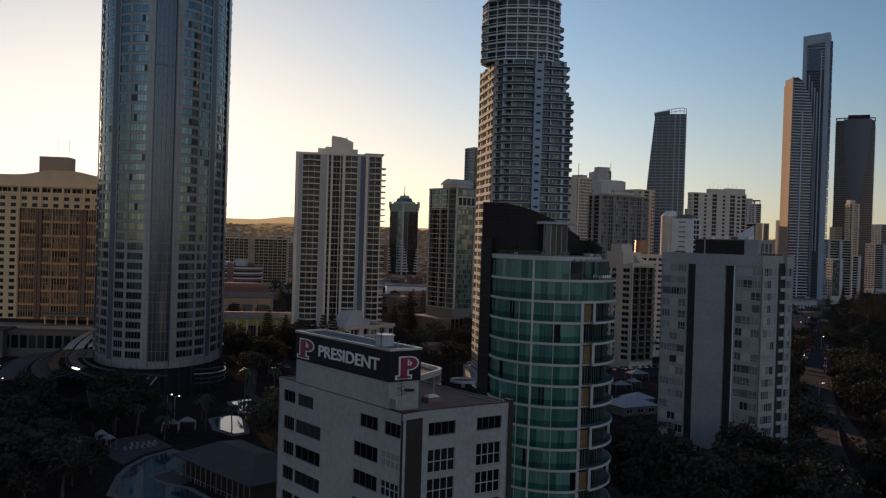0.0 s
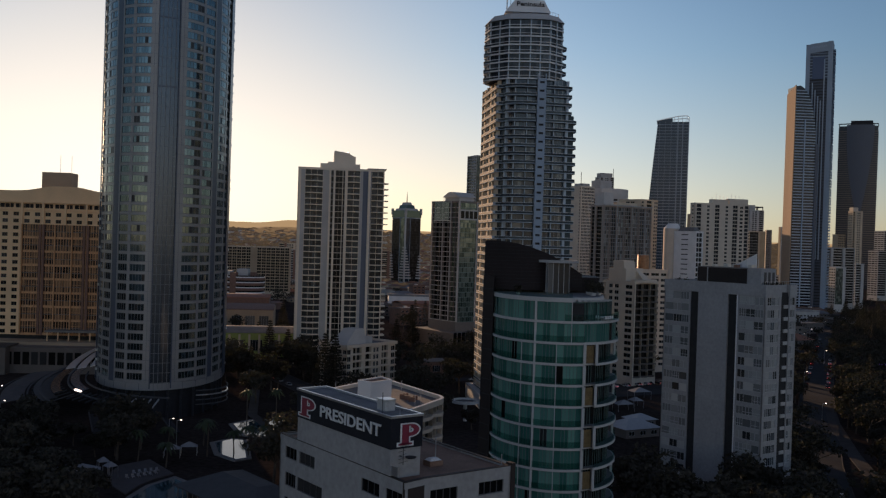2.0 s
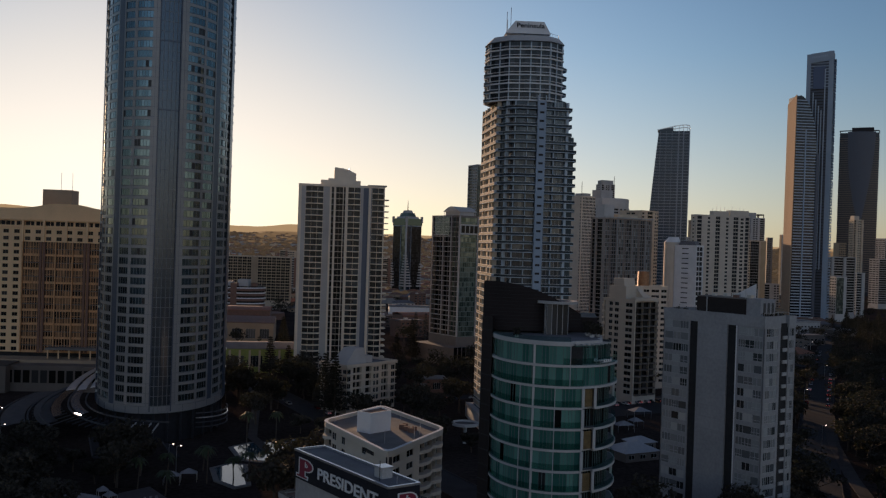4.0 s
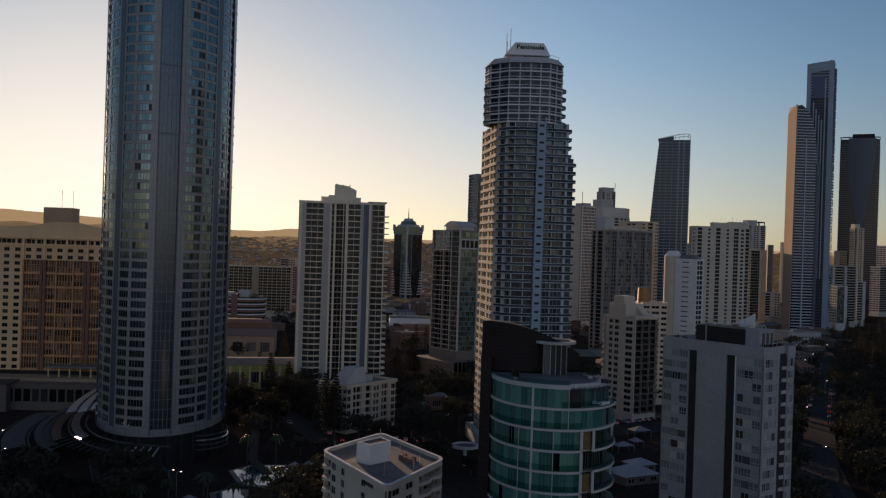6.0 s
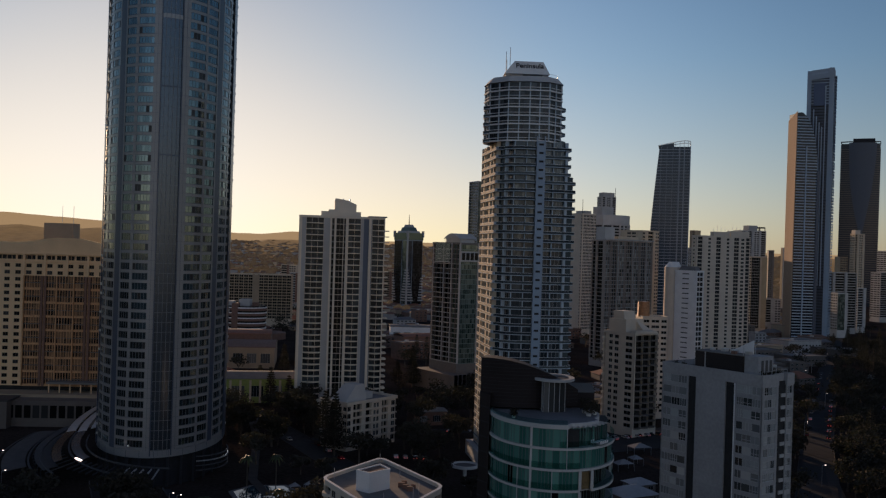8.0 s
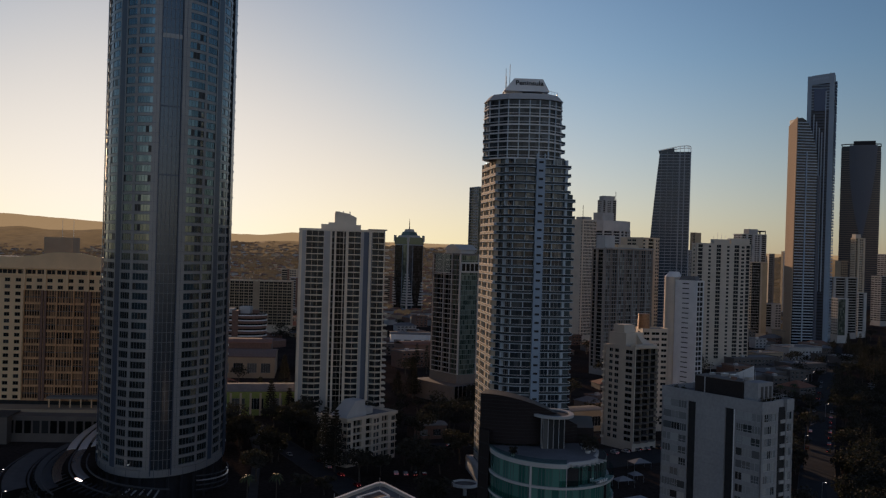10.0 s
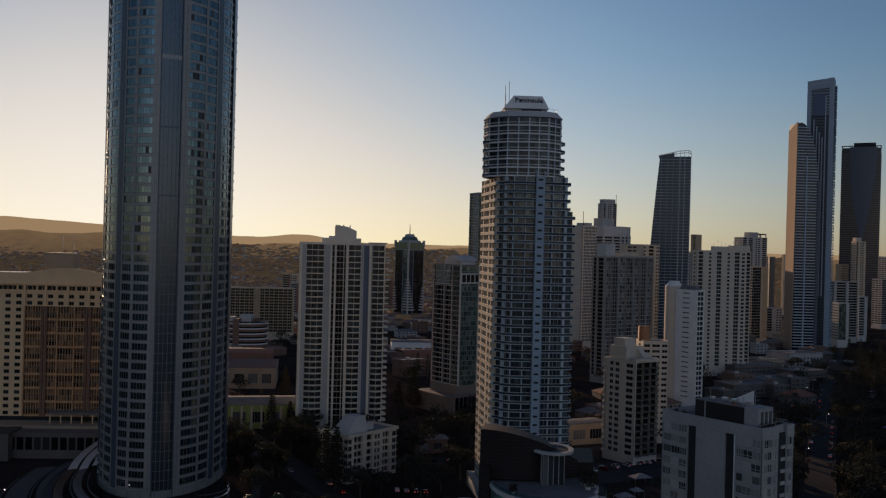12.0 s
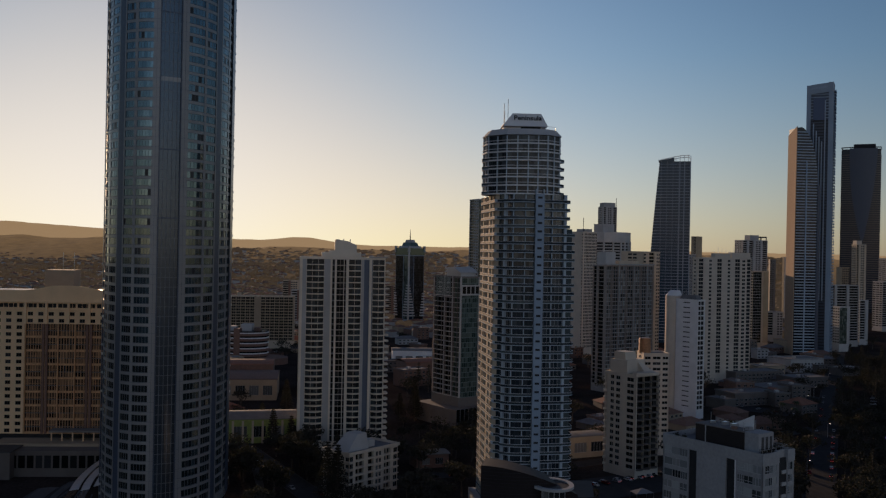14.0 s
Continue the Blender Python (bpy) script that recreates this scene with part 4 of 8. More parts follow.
    for i in range(m + 1):
        f = i / m
        x, y = -13.9 + 19.5 * f, 0.7 + 3.2 * f - 3.0 * math.sin(math.pi * f)
        z = 67.6 - 6.2 * f ** 1.8 + 0.4 * math.sin(math.pi * f)
        front.append((x, y, 58.2))
        top_f.append((x, y, z))
        back.append((x * 0.9, y + 9, 58.2))
        top_b.append((x * 0.9, y + 9, z - 0.5))
    v = front + top_f + back + top_b
    s_ = m + 1
    f = []
    for i in range(m):
        f += [(i, i + 1, s_ + i + 1, s_ + i), (s_ + i, s_ + i + 1, 3 * s_ + i + 1, 3 * s_ + i), (2 * s_ + i + 1, 2 * s_ + i, 3 * s_ + i, 3 * s_ + i + 1)]
    f += [(0, s_, 3 * s_, 2 * s_), (m, 2 * s_ + m, 3 * s_ + m, s_ + m)]
    part("roof_blade", Build().faces(v, f), BLADE, t, "dark brown curved roof blade")
    for k in range(13):
        zz = 59.0 + k * 0.68
        line = [(x, y - 0.06) for (x, y, _), (_, _, zt) in zip(front, top_f) if zt > zz + 0.15]
        if len(line) > 2:
            part("cladding_rib", Build().prism(line + [(x, y + 0.1) for x, y in line[::-1]], zz, zz + 0.07), DARKM, t)
    for k in range(20):
        zz = 3 + k * 2.9
        part("cladding_rib", Build().prism([(-14.06, 0.74), (-12.14, -2.28), (-12.0, -2.1), (-13.9, 0.9)], zz, zz + 0.2), DARKM, t)
    # glazed stair head with a thin flat canopy
    p = [(-1.9, -2.4), (2.3, -1.6), (2.3, 4.0), (-1.9, 4.0)]
    part("stair_head", Build().prism(p, tops, tops + 6.3), CORE, t)
    for i in (0, 1, 3):
        pp, qq = p[i], p[(i + 1) % 4]
        glazed(t, pp, qq, tops, 6.3, 1, 1.1, GLASS, FRAME, inset=-0.1)
    can = ellipse(4.2, 5.2, 32, 0.2, 1.6, 10)
    part("canopy", Build().ring(can, offset(can, -0.9), tops + 6.3, tops + 6.8), GREY, t, "thin oval grey roof canopy")
    part("canopy_deck", Build().prism(offset(can, -0.85), tops + 6.3, tops + 6.55), DARKP, t)


green_tower()


def roof_clutter():
    """Loose things on the curved tower's roof terrace and on the roofs near it."""
    for x, y, z, s in ((13.5, 174.2, 57.75, 0.9), (28.0, 178.7, 57.75, 1.3), (29.4, 180.5, 57.75, 1.0), (27.8, 182.2, 57.75, 1.5), (29.6, 183.2, 57.75, 1.2)):
        t = thing("potted_shrub", x, y, 0, "dark green shrub in a pale pot on the roof terrace", "plant", "terrace shrubs", z)
        part("pot", Build().prism(ellipse(0.35 * s, 0.35 * s, 10), 0, 0.5, top=ellipse(0.45 * s, 0.45 * s, 10)), OFFWHITE, t)
        b = Build()
        for _ in range(140):
            r, f, zz = s * random.uniform(0.2, 0.9), random.uniform(0, 6.3), random.uniform(0.5, 1.9) * s
            c = Vector((r * math.cos(f), r * math.sin(f), zz))
            d1, d2 = (Vector([random.uniform(-1, 1) for _ in range(3)]).normalized() * 0.22 for _ in range(2))
            b.faces([c - d1, c + d2, c + d1, c - d2], [(0, 1, 2, 3)])
        part("foliage", b, LEAF, t)
    # dining set on the upper terrace
    z = 57.35 - 3.78
    table = thing("outdoor_table", 29.2, 172.6, 52, "long pale outdoor dining table on the upper terrace", "table", z=z)
    part("tabletop", Build().box(-1.7, -0.45, 0.68, 1.7, 0.45, 0.75), WHITE, table)
    for x in (-1.55, 1.55):
        for y in (-0.36, 0.36):
            part("leg", Build().box(x - 0.04, y - 0.04, 0, x + 0.04, y + 0.04, 0.68), METAL, table)
    t0 = thing("outdoor_chair", 0, 0, 0, "pale outdoor dining chair on the upper terrace", "chair", "terrace dining chairs")
    part("seat", Build().box(-0.25, -0.25, 0.40, 0.25, 0.25, 0.47), WHITE, t0)
    part("backrest", Build().box(-0.25, 0.2, 0.47, 0.25, 0.25, 0.92), WHITE, t0)
    for x in (-0.22, 0.22):
        for y in (-0.22, 0.22):
            part("leg", Build().box(x - 0.025, y - 0.025, 0, x + 0.025, y + 0.025, 0.40), METAL, t0)
    base = pose(29.2, 172.6, z, 0, 0, 52)
    spots = [base @ pose(-1.2 + 0.8 * i, side * 0.75, 0, 0, 0, 0 if side > 0 else 180) for side in (-1, 1) for i in range(4)]
    t0.matrix_world = spots[0]
    for m in spots[1:]:
        copy_thing(t0, m)


roof_clutter()
# ---- the great towers ----


def spire_tower():
    """The tall curved tower over the ring-shaped forecourt."""
    t = thing("skyscraper", -111, 375, 9, "tall curved skyscraper of blue-grey glass with pale floor bands", "building")
    A, B, z0, h, n = 23.4, 40.4, 13.6, 3.506, 63
    top = z0 + n * h

    def at(f, g=0.0):
        return ((A + g) * math.cos(radians(f)), (B + g) * math.sin(radians(f)))

    def arc(f0, f1, g, m):
        return [at(f0 + (f1 - f0) * i / m, g) for i in range(m + 1)]

    part("glazed_body", Build().prism(ellipse(A - 0.25, B - 0.25, 90), z0 - 0.4, top), GLASSQ, t)
    part("roof", Build().prism(ellipse(A, B, 60), top, top + 2), SPIREP, t)
    # windows: groups of panes between piers; (start, end, panes)
    groups = [(-107.4, -93.7, 5), (-119.6, -110.2, 4), (-63.8, -49.1, 5), (-46.8, -36.4, 4), (-140, -128.4, 4), (-28.2, -16.5, 4), (-153, -142, 4), (-14, -4, 3)]
    groups += [(f + 180, g + 180, k) for f, g, k in groups]
    sill, head = 1.08, h - 0.02
    band = Build().ring(ellipse(A + 0.2, B + 0.2, 120), ellipse(A - 0.4, B - 0.4, 120), 0, sill).mesh("floor_band", SPIREP)
    joint = Build().ring(ellipse(A + 0.3, B + 0.3, 120), ellipse(A - 0.1, B - 0.1, 120), 0, 0.06).mesh("joint", NAVY)
    for k in range(n):
        put("floor_band", band, t, pose(0, 0, z0 + k * h))
        put("joint", joint, t, pose(0, 0, z0 + k * h + sill - 0.05))
    rnd_ = random.Random(21)
    for gi, (f0, f1, m) in enumerate(groups):
        if gi > 7 and gi != 15:
            continue
        for i in range(m):
            p, q = at(f0 + (f1 - f0) * i / m, 0.06), at(f0 + (f1 - f0) * (i + 1) / m, 0.06)
            for k in range(n):
                glass = SPIREG if rnd_.random() < 0.93 else SPIRED
                windows(t, p, q, z0 + k * h, h, 1, [(0.0, math.dist(p, q))], sill, head, 0, glass, SPIREF, inset=0.0)
    # broad piers between the groups, with upright joints
    solid = [(-93.7, -87.7), (-69.8, -63.8), (-49.1, -46.8), (-110.2, -107.4), (-142, -140), (-16.5, -14), (-4, -1), (-156, -153)]
    for f0, f1 in solid + [(f + 180, g + 180) for f, g in solid]:
        m = max(1, round((f1 - f0) / 2))
        part("pier", Build().prism(arc(f0, f1, 0.26, m) + arc(f1, f0, -0.4, m), z0 - 1, top + 3), SPIREP, t)
        if f1 - f0 > 4:
            x, y = at((f0 + f1) / 2, 0.28)
            part("pier_joint", Build().box(x - 0.04, y - 0.04, z0 - 1, x + 0.04, y + 0.06, top + 3), NAVY, t)
    dark = [(-128.4, -119.6), (-36.4, -28.2)]
    for f0, f1 in dark + [(f + 180, g + 180) for f, g in dark]:
        d = part("dark_strip", Build().prism(arc(f0 + 1.4, f1 - 1.4, 0.3, 3) + arc(f1 - 1.4, f0 + 1.4, -0.4, 3), z0 - 2, top), NAVY, t, "dark recessed strip")
        for f in (f0 + 0.6, f1 - 0.6):
            part("strip_cheek", Build().prism(arc(f - 0.6, f + 0.6, 0.36, 1) + arc(f + 0.6, f - 0.6, -0.3, 1), z0 - 2, top), SPIREP, d)
    for base in (0, 180):
        f0, f1 = -87.7 + base, -69.8 + base
        sp = part("glass_spine", Build().prism(arc(f0 + .5, f1 - .5, 0.4, 6) + arc(f1 - .5, f0 + .5, -0.2, 6), z0 - 2, top + 4), SPINEG, t, "dark glazed vertical spine")
        for f in (f0 + 0.4, f1 - 0.4):
            part("jamb", Build().prism(arc(f - 0.45, f + 0.45, 0.7, 1) + arc(f + 0.45, f - 0.45, -0.2, 1), z0 - 2, top + 4), NAVY, sp)
        for i in range(1, 5):
            x, y = at(f0 + (f1 - f0) * i / 5, 0.45)
            part("mullion", Build().box(x - 0.08, y - 0.08, z0 - 2, x + 0.08, y + 0.08, top + 4), SPIREF, sp)
        for k in range(n):
            z = z0 + k * h
            kind = 1 if k in (44, 55) else 2 if k % 7 == 2 and k > 25 else 0
            w = (0.14, 1.6, 0.5)[kind]
            part("transom", Build().prism(arc(f0 + .9, f1 - .9, 0.5, 5) + arc(f1 - .9, f0 + .9, 0.2, 5), z, z + w), (SPIREF, SPIREP, NAVY)[kind], sp)
    # glass screens that stand off the two flanks, held by short brackets
    for f0, f1 in ((-165, -154), (-9, 4), (15, 26), (171, 184)):
        x = arc(f0, f1, 0.75, 3)
        sc = part("glass_screen", Build().prism(x + arc(f1, f0, 0.45, 3), z0 - 2, top), NAVY, t, "dark stand-off screen")
        for k in range(n):
            if rnd_.random() < 0.35:
                f = f0 if abs(f0 + 90) < 75 or f0 > 150 else f1
                p, q = at(f, 0.2), at(f, 0.95)
                part("bracket", Build().beam((*p, z0 + k * h + 1.9), (*q, z0 + k * h + 1.9), 0.3, 0.9), SHELL, sc)
    part("base_drum", Build().prism(ellipse(A - 2, B - 2, 48), -0.3, z0), DARKM, t, "dark glazed base")
    for k in range(30):
        x, y = at(-180 + k * 12, -0.6)
        part("base_column", Build().box(x - 0.4, y - 0.4, -0.3, x + 0.4, y + 0.4, z0 - 0.5), DARKM, t)
    part("base_ring", Build().ring(ellipse(A + 0.5, B + 0.5, 72), ellipse(A - 2.5, B - 2.5, 72), z0 - 2.6, z0 - 0.1), SPIREP, t)
    for k in range(30):
        x, y = at(-180 + k * 12, 0.52)
        part("ring_joint", Build().box(x - 0.06, y - 0.06, z0 - 2.6, x + 0.06, y + 0.06, z0 - 0.12), NAVY, t)


spire_tower()


def forecourt():
    """Curved canopy ribbons and hoops that wind round the tall tower's foot."""
    t = thing("ribbon_canopy", -111, 375, 9, "sweeping curved metal canopy ribbons round the skyscraper base", "canopy")

    def at(g, f):
        return (23.6 + g) * math.cos(radians(f)), (40.6 + g) * math.sin(radians(f))

    def ribbon(g0, g1, f0, f1, za, zb, thick, mat, name, label="", tilt=1.0, swell=0.0):
        """A band between the offsets g0 and g1, which grow by swell on the way round."""
        m, v, f = 44, [], []
        for i in range(m + 1):
            u = i / m
            z = za + (zb - za) * u
            for g, dz in ((g0, tilt), ((g0 + g1) / 2, tilt * 0.72), (g1, 0.0)):
                x, y = at(g + swell * u ** 1.3, f0 + (f1 - f0) * u)
                v += [(x, y, z + dz), (x, y, z + dz + thick)]
        for i in range(m):
            k = 6 * i
            f += [(k + 1, k + 3, k + 9, k + 7), (k + 3, k + 5, k + 11, k + 9), (k, k + 6, k + 8, k + 2), (k + 2, k + 8, k + 10, k + 4), (k + 4, k + 10, k + 11, k + 5), (k, k + 1, k + 7, k + 6)]
        f += [(0, 2, 3, 1), (2, 4, 5, 3), (6 * m, 6 * m + 1, 6 * m + 3, 6 * m + 2), (6 * m + 2, 6 * m + 3, 6 * m + 5, 6 * m + 4)]
        return part(name, Build().faces(v, f), mat, t, label)

    # far-side ribbons carry sky reflection as pale metal, then dark glass towards the front
    for g0, g1, f0, f1, z in ((8.6, 12.0, 118, 185, 13.0), (4.4, 7.6, 118, 187, 13.3), (1.4, 3.6, 130, 181, 13.6)):
        ribbon(g0, g1, f0, f1, z + 9.0, z, 0.25, SHELL, "roof_ribbon", "curved roof ribbon, pale metal in place of sky reflection", 0.5)
    ribbon(8.6, 12.0, 185.5, 228, 13.0, 10.5, 0.2, GLASSB, "glass_ribbon", "dark glass roof ribbon", 0.5, 9.0)
    ribbon(4.4, 7.6, 187.5, 236, 13.3, 11.2, 0.2, GLASSB, "glass_ribbon", "dark glass roof ribbon", 0.5, 6.0)
    ribbon(13.4, 19.0, 160, 226, 10.6, 8.0, 0.2, SLATE, "slate_ribbon", "dark slate roof ribbon", 0.6, 5.0)
    ribbon(22.0, 30.0, 165, 214, 8.6, 6.4, 0.2, PAVED, "deck_ribbon", "dusky paved terrace ribbon", 0.8, 4.0)
    # rims that swing away from the tower
    ribbon(2.6, 3.1, 196, 284, 13.2, 11.0, 0.5, SLATE, "edge_beam", "", 0.0, 16.0)
    ribbon(7.6, 8.2, 187, 272, 13.2, 9.2, 0.5, SLATE, "edge_beam", "", 0.0, 15.0)
    ribbon(12.0, 12.6, 160, 236, 12.6, 9.0, 0.5, SLATE, "edge_beam", "", 0.0, 14.0)
    ribbon(19.4, 20.0, 160, 232, 10.2, 6.6, 0.5, SLATE, "edge_beam", "", 0.0, 8.0)
    ribbon(30.4, 31.0, 165, 216, 8.2, 6.0, 0.5, SLATE, "edge_beam", "", 0.0, 6.0)
    lit = ribbon(14.2, 15.0, 232.5, 237.0, 11.6, 11.3, 0.35, GLOW, "lamp_strip", "lit strip under the canopy rim", 0.0)
    for k in range(12):
        f = 240 + 3.6 * k
        p = (*at(14 + 0.1 * k, f), 11.4 - 0.1 * k)
        q = (*at(21 + 0.15 * k, f - 3), 9.8 - 0.1 * k)
        part("rib", Build().beam(p, q, 0.3, 0.5), GREY if k > 6 else DARKM, t)
    for k in range(15):
        f = 166 + 4.4 * k
        p, q = (*at(12.6, f), 11.6 - 0.15 * k), (*at(20 + 0.3 * k, f), 9.6 - 0.15 * k)
        part("rib", Build().beam(p, q, 0.2, 0.4), SLATE, t)
        part("prop", Build().beam(q, (q[0], q[1], 0), 0.25), DARKM, t)
    # straight ramps that run down from the rims
    for p, q in (((-18, -46), (-13, -64)), ((-6, -52), (2, -68)), ((8, -56), (12, -62))):
        part("ramp_edge", Build().beam((*p, 4.2), (*q, 1.0), 0.4, 0.5), SLATE, t)
        part("ramp", Build().beam((p[0] + 1.5, p[1], 3.6), (q[0] + 1.5, q[1], 0.4), 2.6, 0.3), DARKM, t)
    for k in range(4):
        a0, a1, z = -52, -18, 10.0 - 1.7 * k
        m = 12
        b = Build()
        o = [((27.5 + 4 * math.sin(math.pi * i / m)) * math.cos(radians(a0 + (a1 - a0) * i / m)), (44 + 4 * math.sin(math.pi * i / m)) * math.sin(radians(a0 + (a1 - a0) * i / m))) for i in range(m + 1)]
        i_ = [(x * 0.985, y * 0.985) for x, y in o]
        b.prism(o + i_[::-1], z, z + 0.35)
        part("hoop", b, METAL if k == 1 else SLATE, t)


forecourt()


def stepped_tower():
    """The white balconied tower with a stepped top and a roof sign."""
    t = thing("apartment_tower", 31, 388, 3, "tall white balconied apartment tower with a stepped octagonal crown", "building")
    h, z0, n = 3.335, 5.5, 38
    zt = z0 + n * h            # about 132
    body = [(-14.6, 21), (-11.4, -8.0), (-8.4, -9.6), (-5.7, -13.6), (2.0, -13.6), (5.0, -12.6), (14.4, -11.0), (15.6, -4), (15.6, 18)]
    slab = [(-16.2, 21.5), (-13.1, -8.5), (-12.5, -10.4), (-10.4, -10.8), (-9.9, -13.4), (-7.6, -15.2), (-4.0, -16.1), (2.2, -16.2), (2.3, -13.0), (5.9, -13.0), (5.9, -14.3), (14.8, -13.0), (15.6, -12.6), (18.2, -12.0), (19.2, -10.5), (19.2, -6.0), (16.6, -4.0), (16.6, 20)]
    slab2 = [p if p[0] < 17 else (16.9, p[1]) for p in slab]
    low = 34
    part("room_core", Build().prism(offset(body, -0.25), 0, zt), CORE, t)
    for k in range(n):
        z = z0 + k * h
        s = slab if k < low else slab2
        put("floor_slab", MESH("pen_slab", k < low, lambda: Build().prism(s, 0, 0.26).mesh("floor_slab", PENW)), t, pose(0, 0, z))
        put("balustrade", MESH("pen_rail", k < low, lambda: Build().ring(offset(s, -0.08), offset(s, -0.2), 0.28, 1.12).mesh("balustrade", BALU)), t, pose(0, 0, z))
        put("handrail", MESH("pen_hand", k < low, lambda: Build().ring(offset(s, -0.04), offset(s, -0.2), 1.12, 1.24).mesh("handrail", WHITE)), t, pose(0, 0, z))
    for i in range(6):
        p, q = body[i], body[(i + 1)]
        if i == 4:
            continue
        glazed(t, p, q, z0 + 0.3, h, n, 1.5, PENG, FRAME if i in (2, 5) else FRAMED, inset=-0.05)
    # party walls between the balconies
    for p, q in (((-10.2, -12.6), (-9.7, -13.2)), ((-6.6, -15.0), (-6.2, -15.1)), ((-1.6, -15.6), (-1.3, -15.6)), ((9.4, -13.5), (9.8, -13.5)), ((14.6, -12.9), (15.6, -12.7))):
        pier(t, p, q, -0.5, 0, zt, PENW, "party_wall", back=2.0)
    part("party_wall", Build().prism([(-12.9, -8.7), (-11.3, -9.2), (-11.3, -8.2), (-12.8, -8.2)], 0, zt), CREAM, t)
    # flank that the low sun strikes: two stacks of loggias with solid fronts between broad walls
    f0, f1 = Vector((-16.2, 21.5)), Vector((-13.1, -8.5))
    fd = (f1 - f0).normalized()
    fl = (f1 - f0).length
    for s0, s1 in ((2.0, 5.0), (8.8, 12.0), (15.2, 18.0), (21.0, 24.0), (fl - 1.6, fl)):
        pier(t, tuple(f0 + fd * s0), tuple(f0 + fd * s1), -0.55, 0, zt, CREAM, "flank_wall", back=1.8)
    for s0 in (0.2, 10.2, 20.0):
        pier(t, tuple(f0 + fd * s0), tuple(f0 + fd * (s0 + 0.3)), -0.1, 0, zt, CREAM, "party_wall", back=1.6)
    for s0, s1 in ((0.6, 9.8), (10.6, 19.6), (20.4, fl - 0.4)):
        me = Build().prism([tuple(f0 + fd * s0), tuple(f0 + fd * s1), tuple(f0 + fd * s1 + Vector((0.3, 0.07))), tuple(f0 + fd * s0 + Vector((0.3, 0.07)))], 0.27, 0.5).mesh("balcony_front", CREAM)
        for k in range(n):
            put("balcony_front", me, t, pose(0, 0, z0 + k * h))
    me = Build().prism([(-13.2, -8.5), (-12.6, -10.5), (-12.2, -10.3), (-12.8, -8.5)], 0.26, 1.2).mesh("balcony_front", PENW)
    for k in range(n):
        put("balcony_front", me, t, pose(0, 0, z0 + k * h))
    # rounded glazed corner on the other side, up to the lower step
    part("corner_glazing", Build().prism([(14.9, -11.2), (17.6, -10.6), (18.2, -9.4), (18.2, -6.4), (16.0, -4.6)], z0, z0 + low * h - 0.2), BALU, t)
    # slot-window column
    p, q = (2.35, -16.4), (5.75, -16.4)
    part("stair_column", Build().wall(p, q, z0, h, n, [(0.8, 2.6)], 1.5, 2.35), PORTAL, t, "white stair column with slot windows")
    part("column_core", Build().box(2.5, -16.0, 0, 5.6, -12.5, zt), CORE, t)
    for x in (2.35, 5.5):
        part("column_cheek", Build().box(x, -16.05, 0, x + 0.25, -12.5, zt + 2), PENW, t)
    # octagonal upper storeys
    oc = [(-17.4, 1), (-16.2, -6.5), (-9.4, -13.0), (-1.0, -14.6), (7.0, -14.2), (12.8, -9.0), (13.4, 1), (9.5, 9), (-13, 9)]
    m = 7
    part("octagon_core", Build().prism(offset(oc, -0.4), zt, zt + m * h), CORE, t)
    for k in range(m):
        part("spandrel", Build().ring(offset(oc, 0.35), offset(oc, -1.0), zt + k * h - 0.1, zt + k * h + 0.45), WHITE, t)
        part("handrail", Build().ring(offset(oc, 0.33), offset(oc, 0.22), zt + k * h + 1.22, zt + k * h + 1.45), WHITE, t)
    for i in range(6):
        p, q = oc[i], oc[i + 1]
        glazed(t, p, q, zt, h, m, 2.3, PENT, FRAMED, sill=0.42, mull=1, inset=0.35)
        d = (Vector(q) - Vector(p)).normalized()
        for s_ in (0.0, math.dist(p, q) * 0.5):
            c = Vector(p) + d * s_
            pier(t, tuple(c), tuple(c + d * 0.45), 0.1, zt, zt + m * h, PENW)
    for p, q, out in (((12.2, -9.8), (13.6, -1.0), 2.2), ((-17.3, -1.0), (-16.0, -7.2), 1.6)):
        arc_ = bow(p, q, out, 11)
        sl = Build().prism(arc_, 0, 0.3).mesh("balcony", PENW)
        fr = Build().prism(arc_ + [(0.96 * x, 0.96 * y) for x, y in arc_[::-1]], 0.3, 1.05).mesh("balustrade", BALU)
        rl = Build().prism([(1.004 * x, 1.004 * y) for x, y in arc_] + [(0.95 * x, 0.95 * y) for x, y in arc_[::-1]], 1.05, 1.16).mesh("handrail", PENW)
        for k in range(m - 2):
            for nm, me in (("balcony", sl), ("balustrade", fr), ("handrail", rl)):
                put(nm, me, t, pose(0, 0, zt + k * h))
    ztt = zt + m * h + 0.6
    part("crown", Build().prism(offset(oc, 0.5), ztt - 0.4, ztt + 2.2, top=offset(oc, -1.8)), OFFWHITE, t)
    part("crown_roof", Build().prism(offset(oc, -1.9), ztt + 1.5, ztt + 2.0), ROOFM, t)
    b = [(-10.0, -6.5), (5.8, -6.5), (5.8, 4), (-10.0, 4)]
    hd = part("roof_pavilion", Build().prism(b, ztt + 1.8, ztt + 4.8), WHITE, t)
    b2 = [(-10.6, -9.2), (7.6, -9.2), (7.6, 4.5), (-10.6, 4.5)]
    part("sign_box", Build().prism(b2, ztt + 3.6, ztt + 8.8, top=[(-6.6, -8.0), (5.0, -8.0), (5.0, 3), (-6.6, 3)]), WHITE, t, "white sloped sign box")
    lettering("Peninsula", 2.7, t, Matrix.Translation((-6.2, -8.72, ztt + 6.1)) @ pose(0, 0, 0, 77, 0, 0), 11.2, SIGN, bold=0.05)
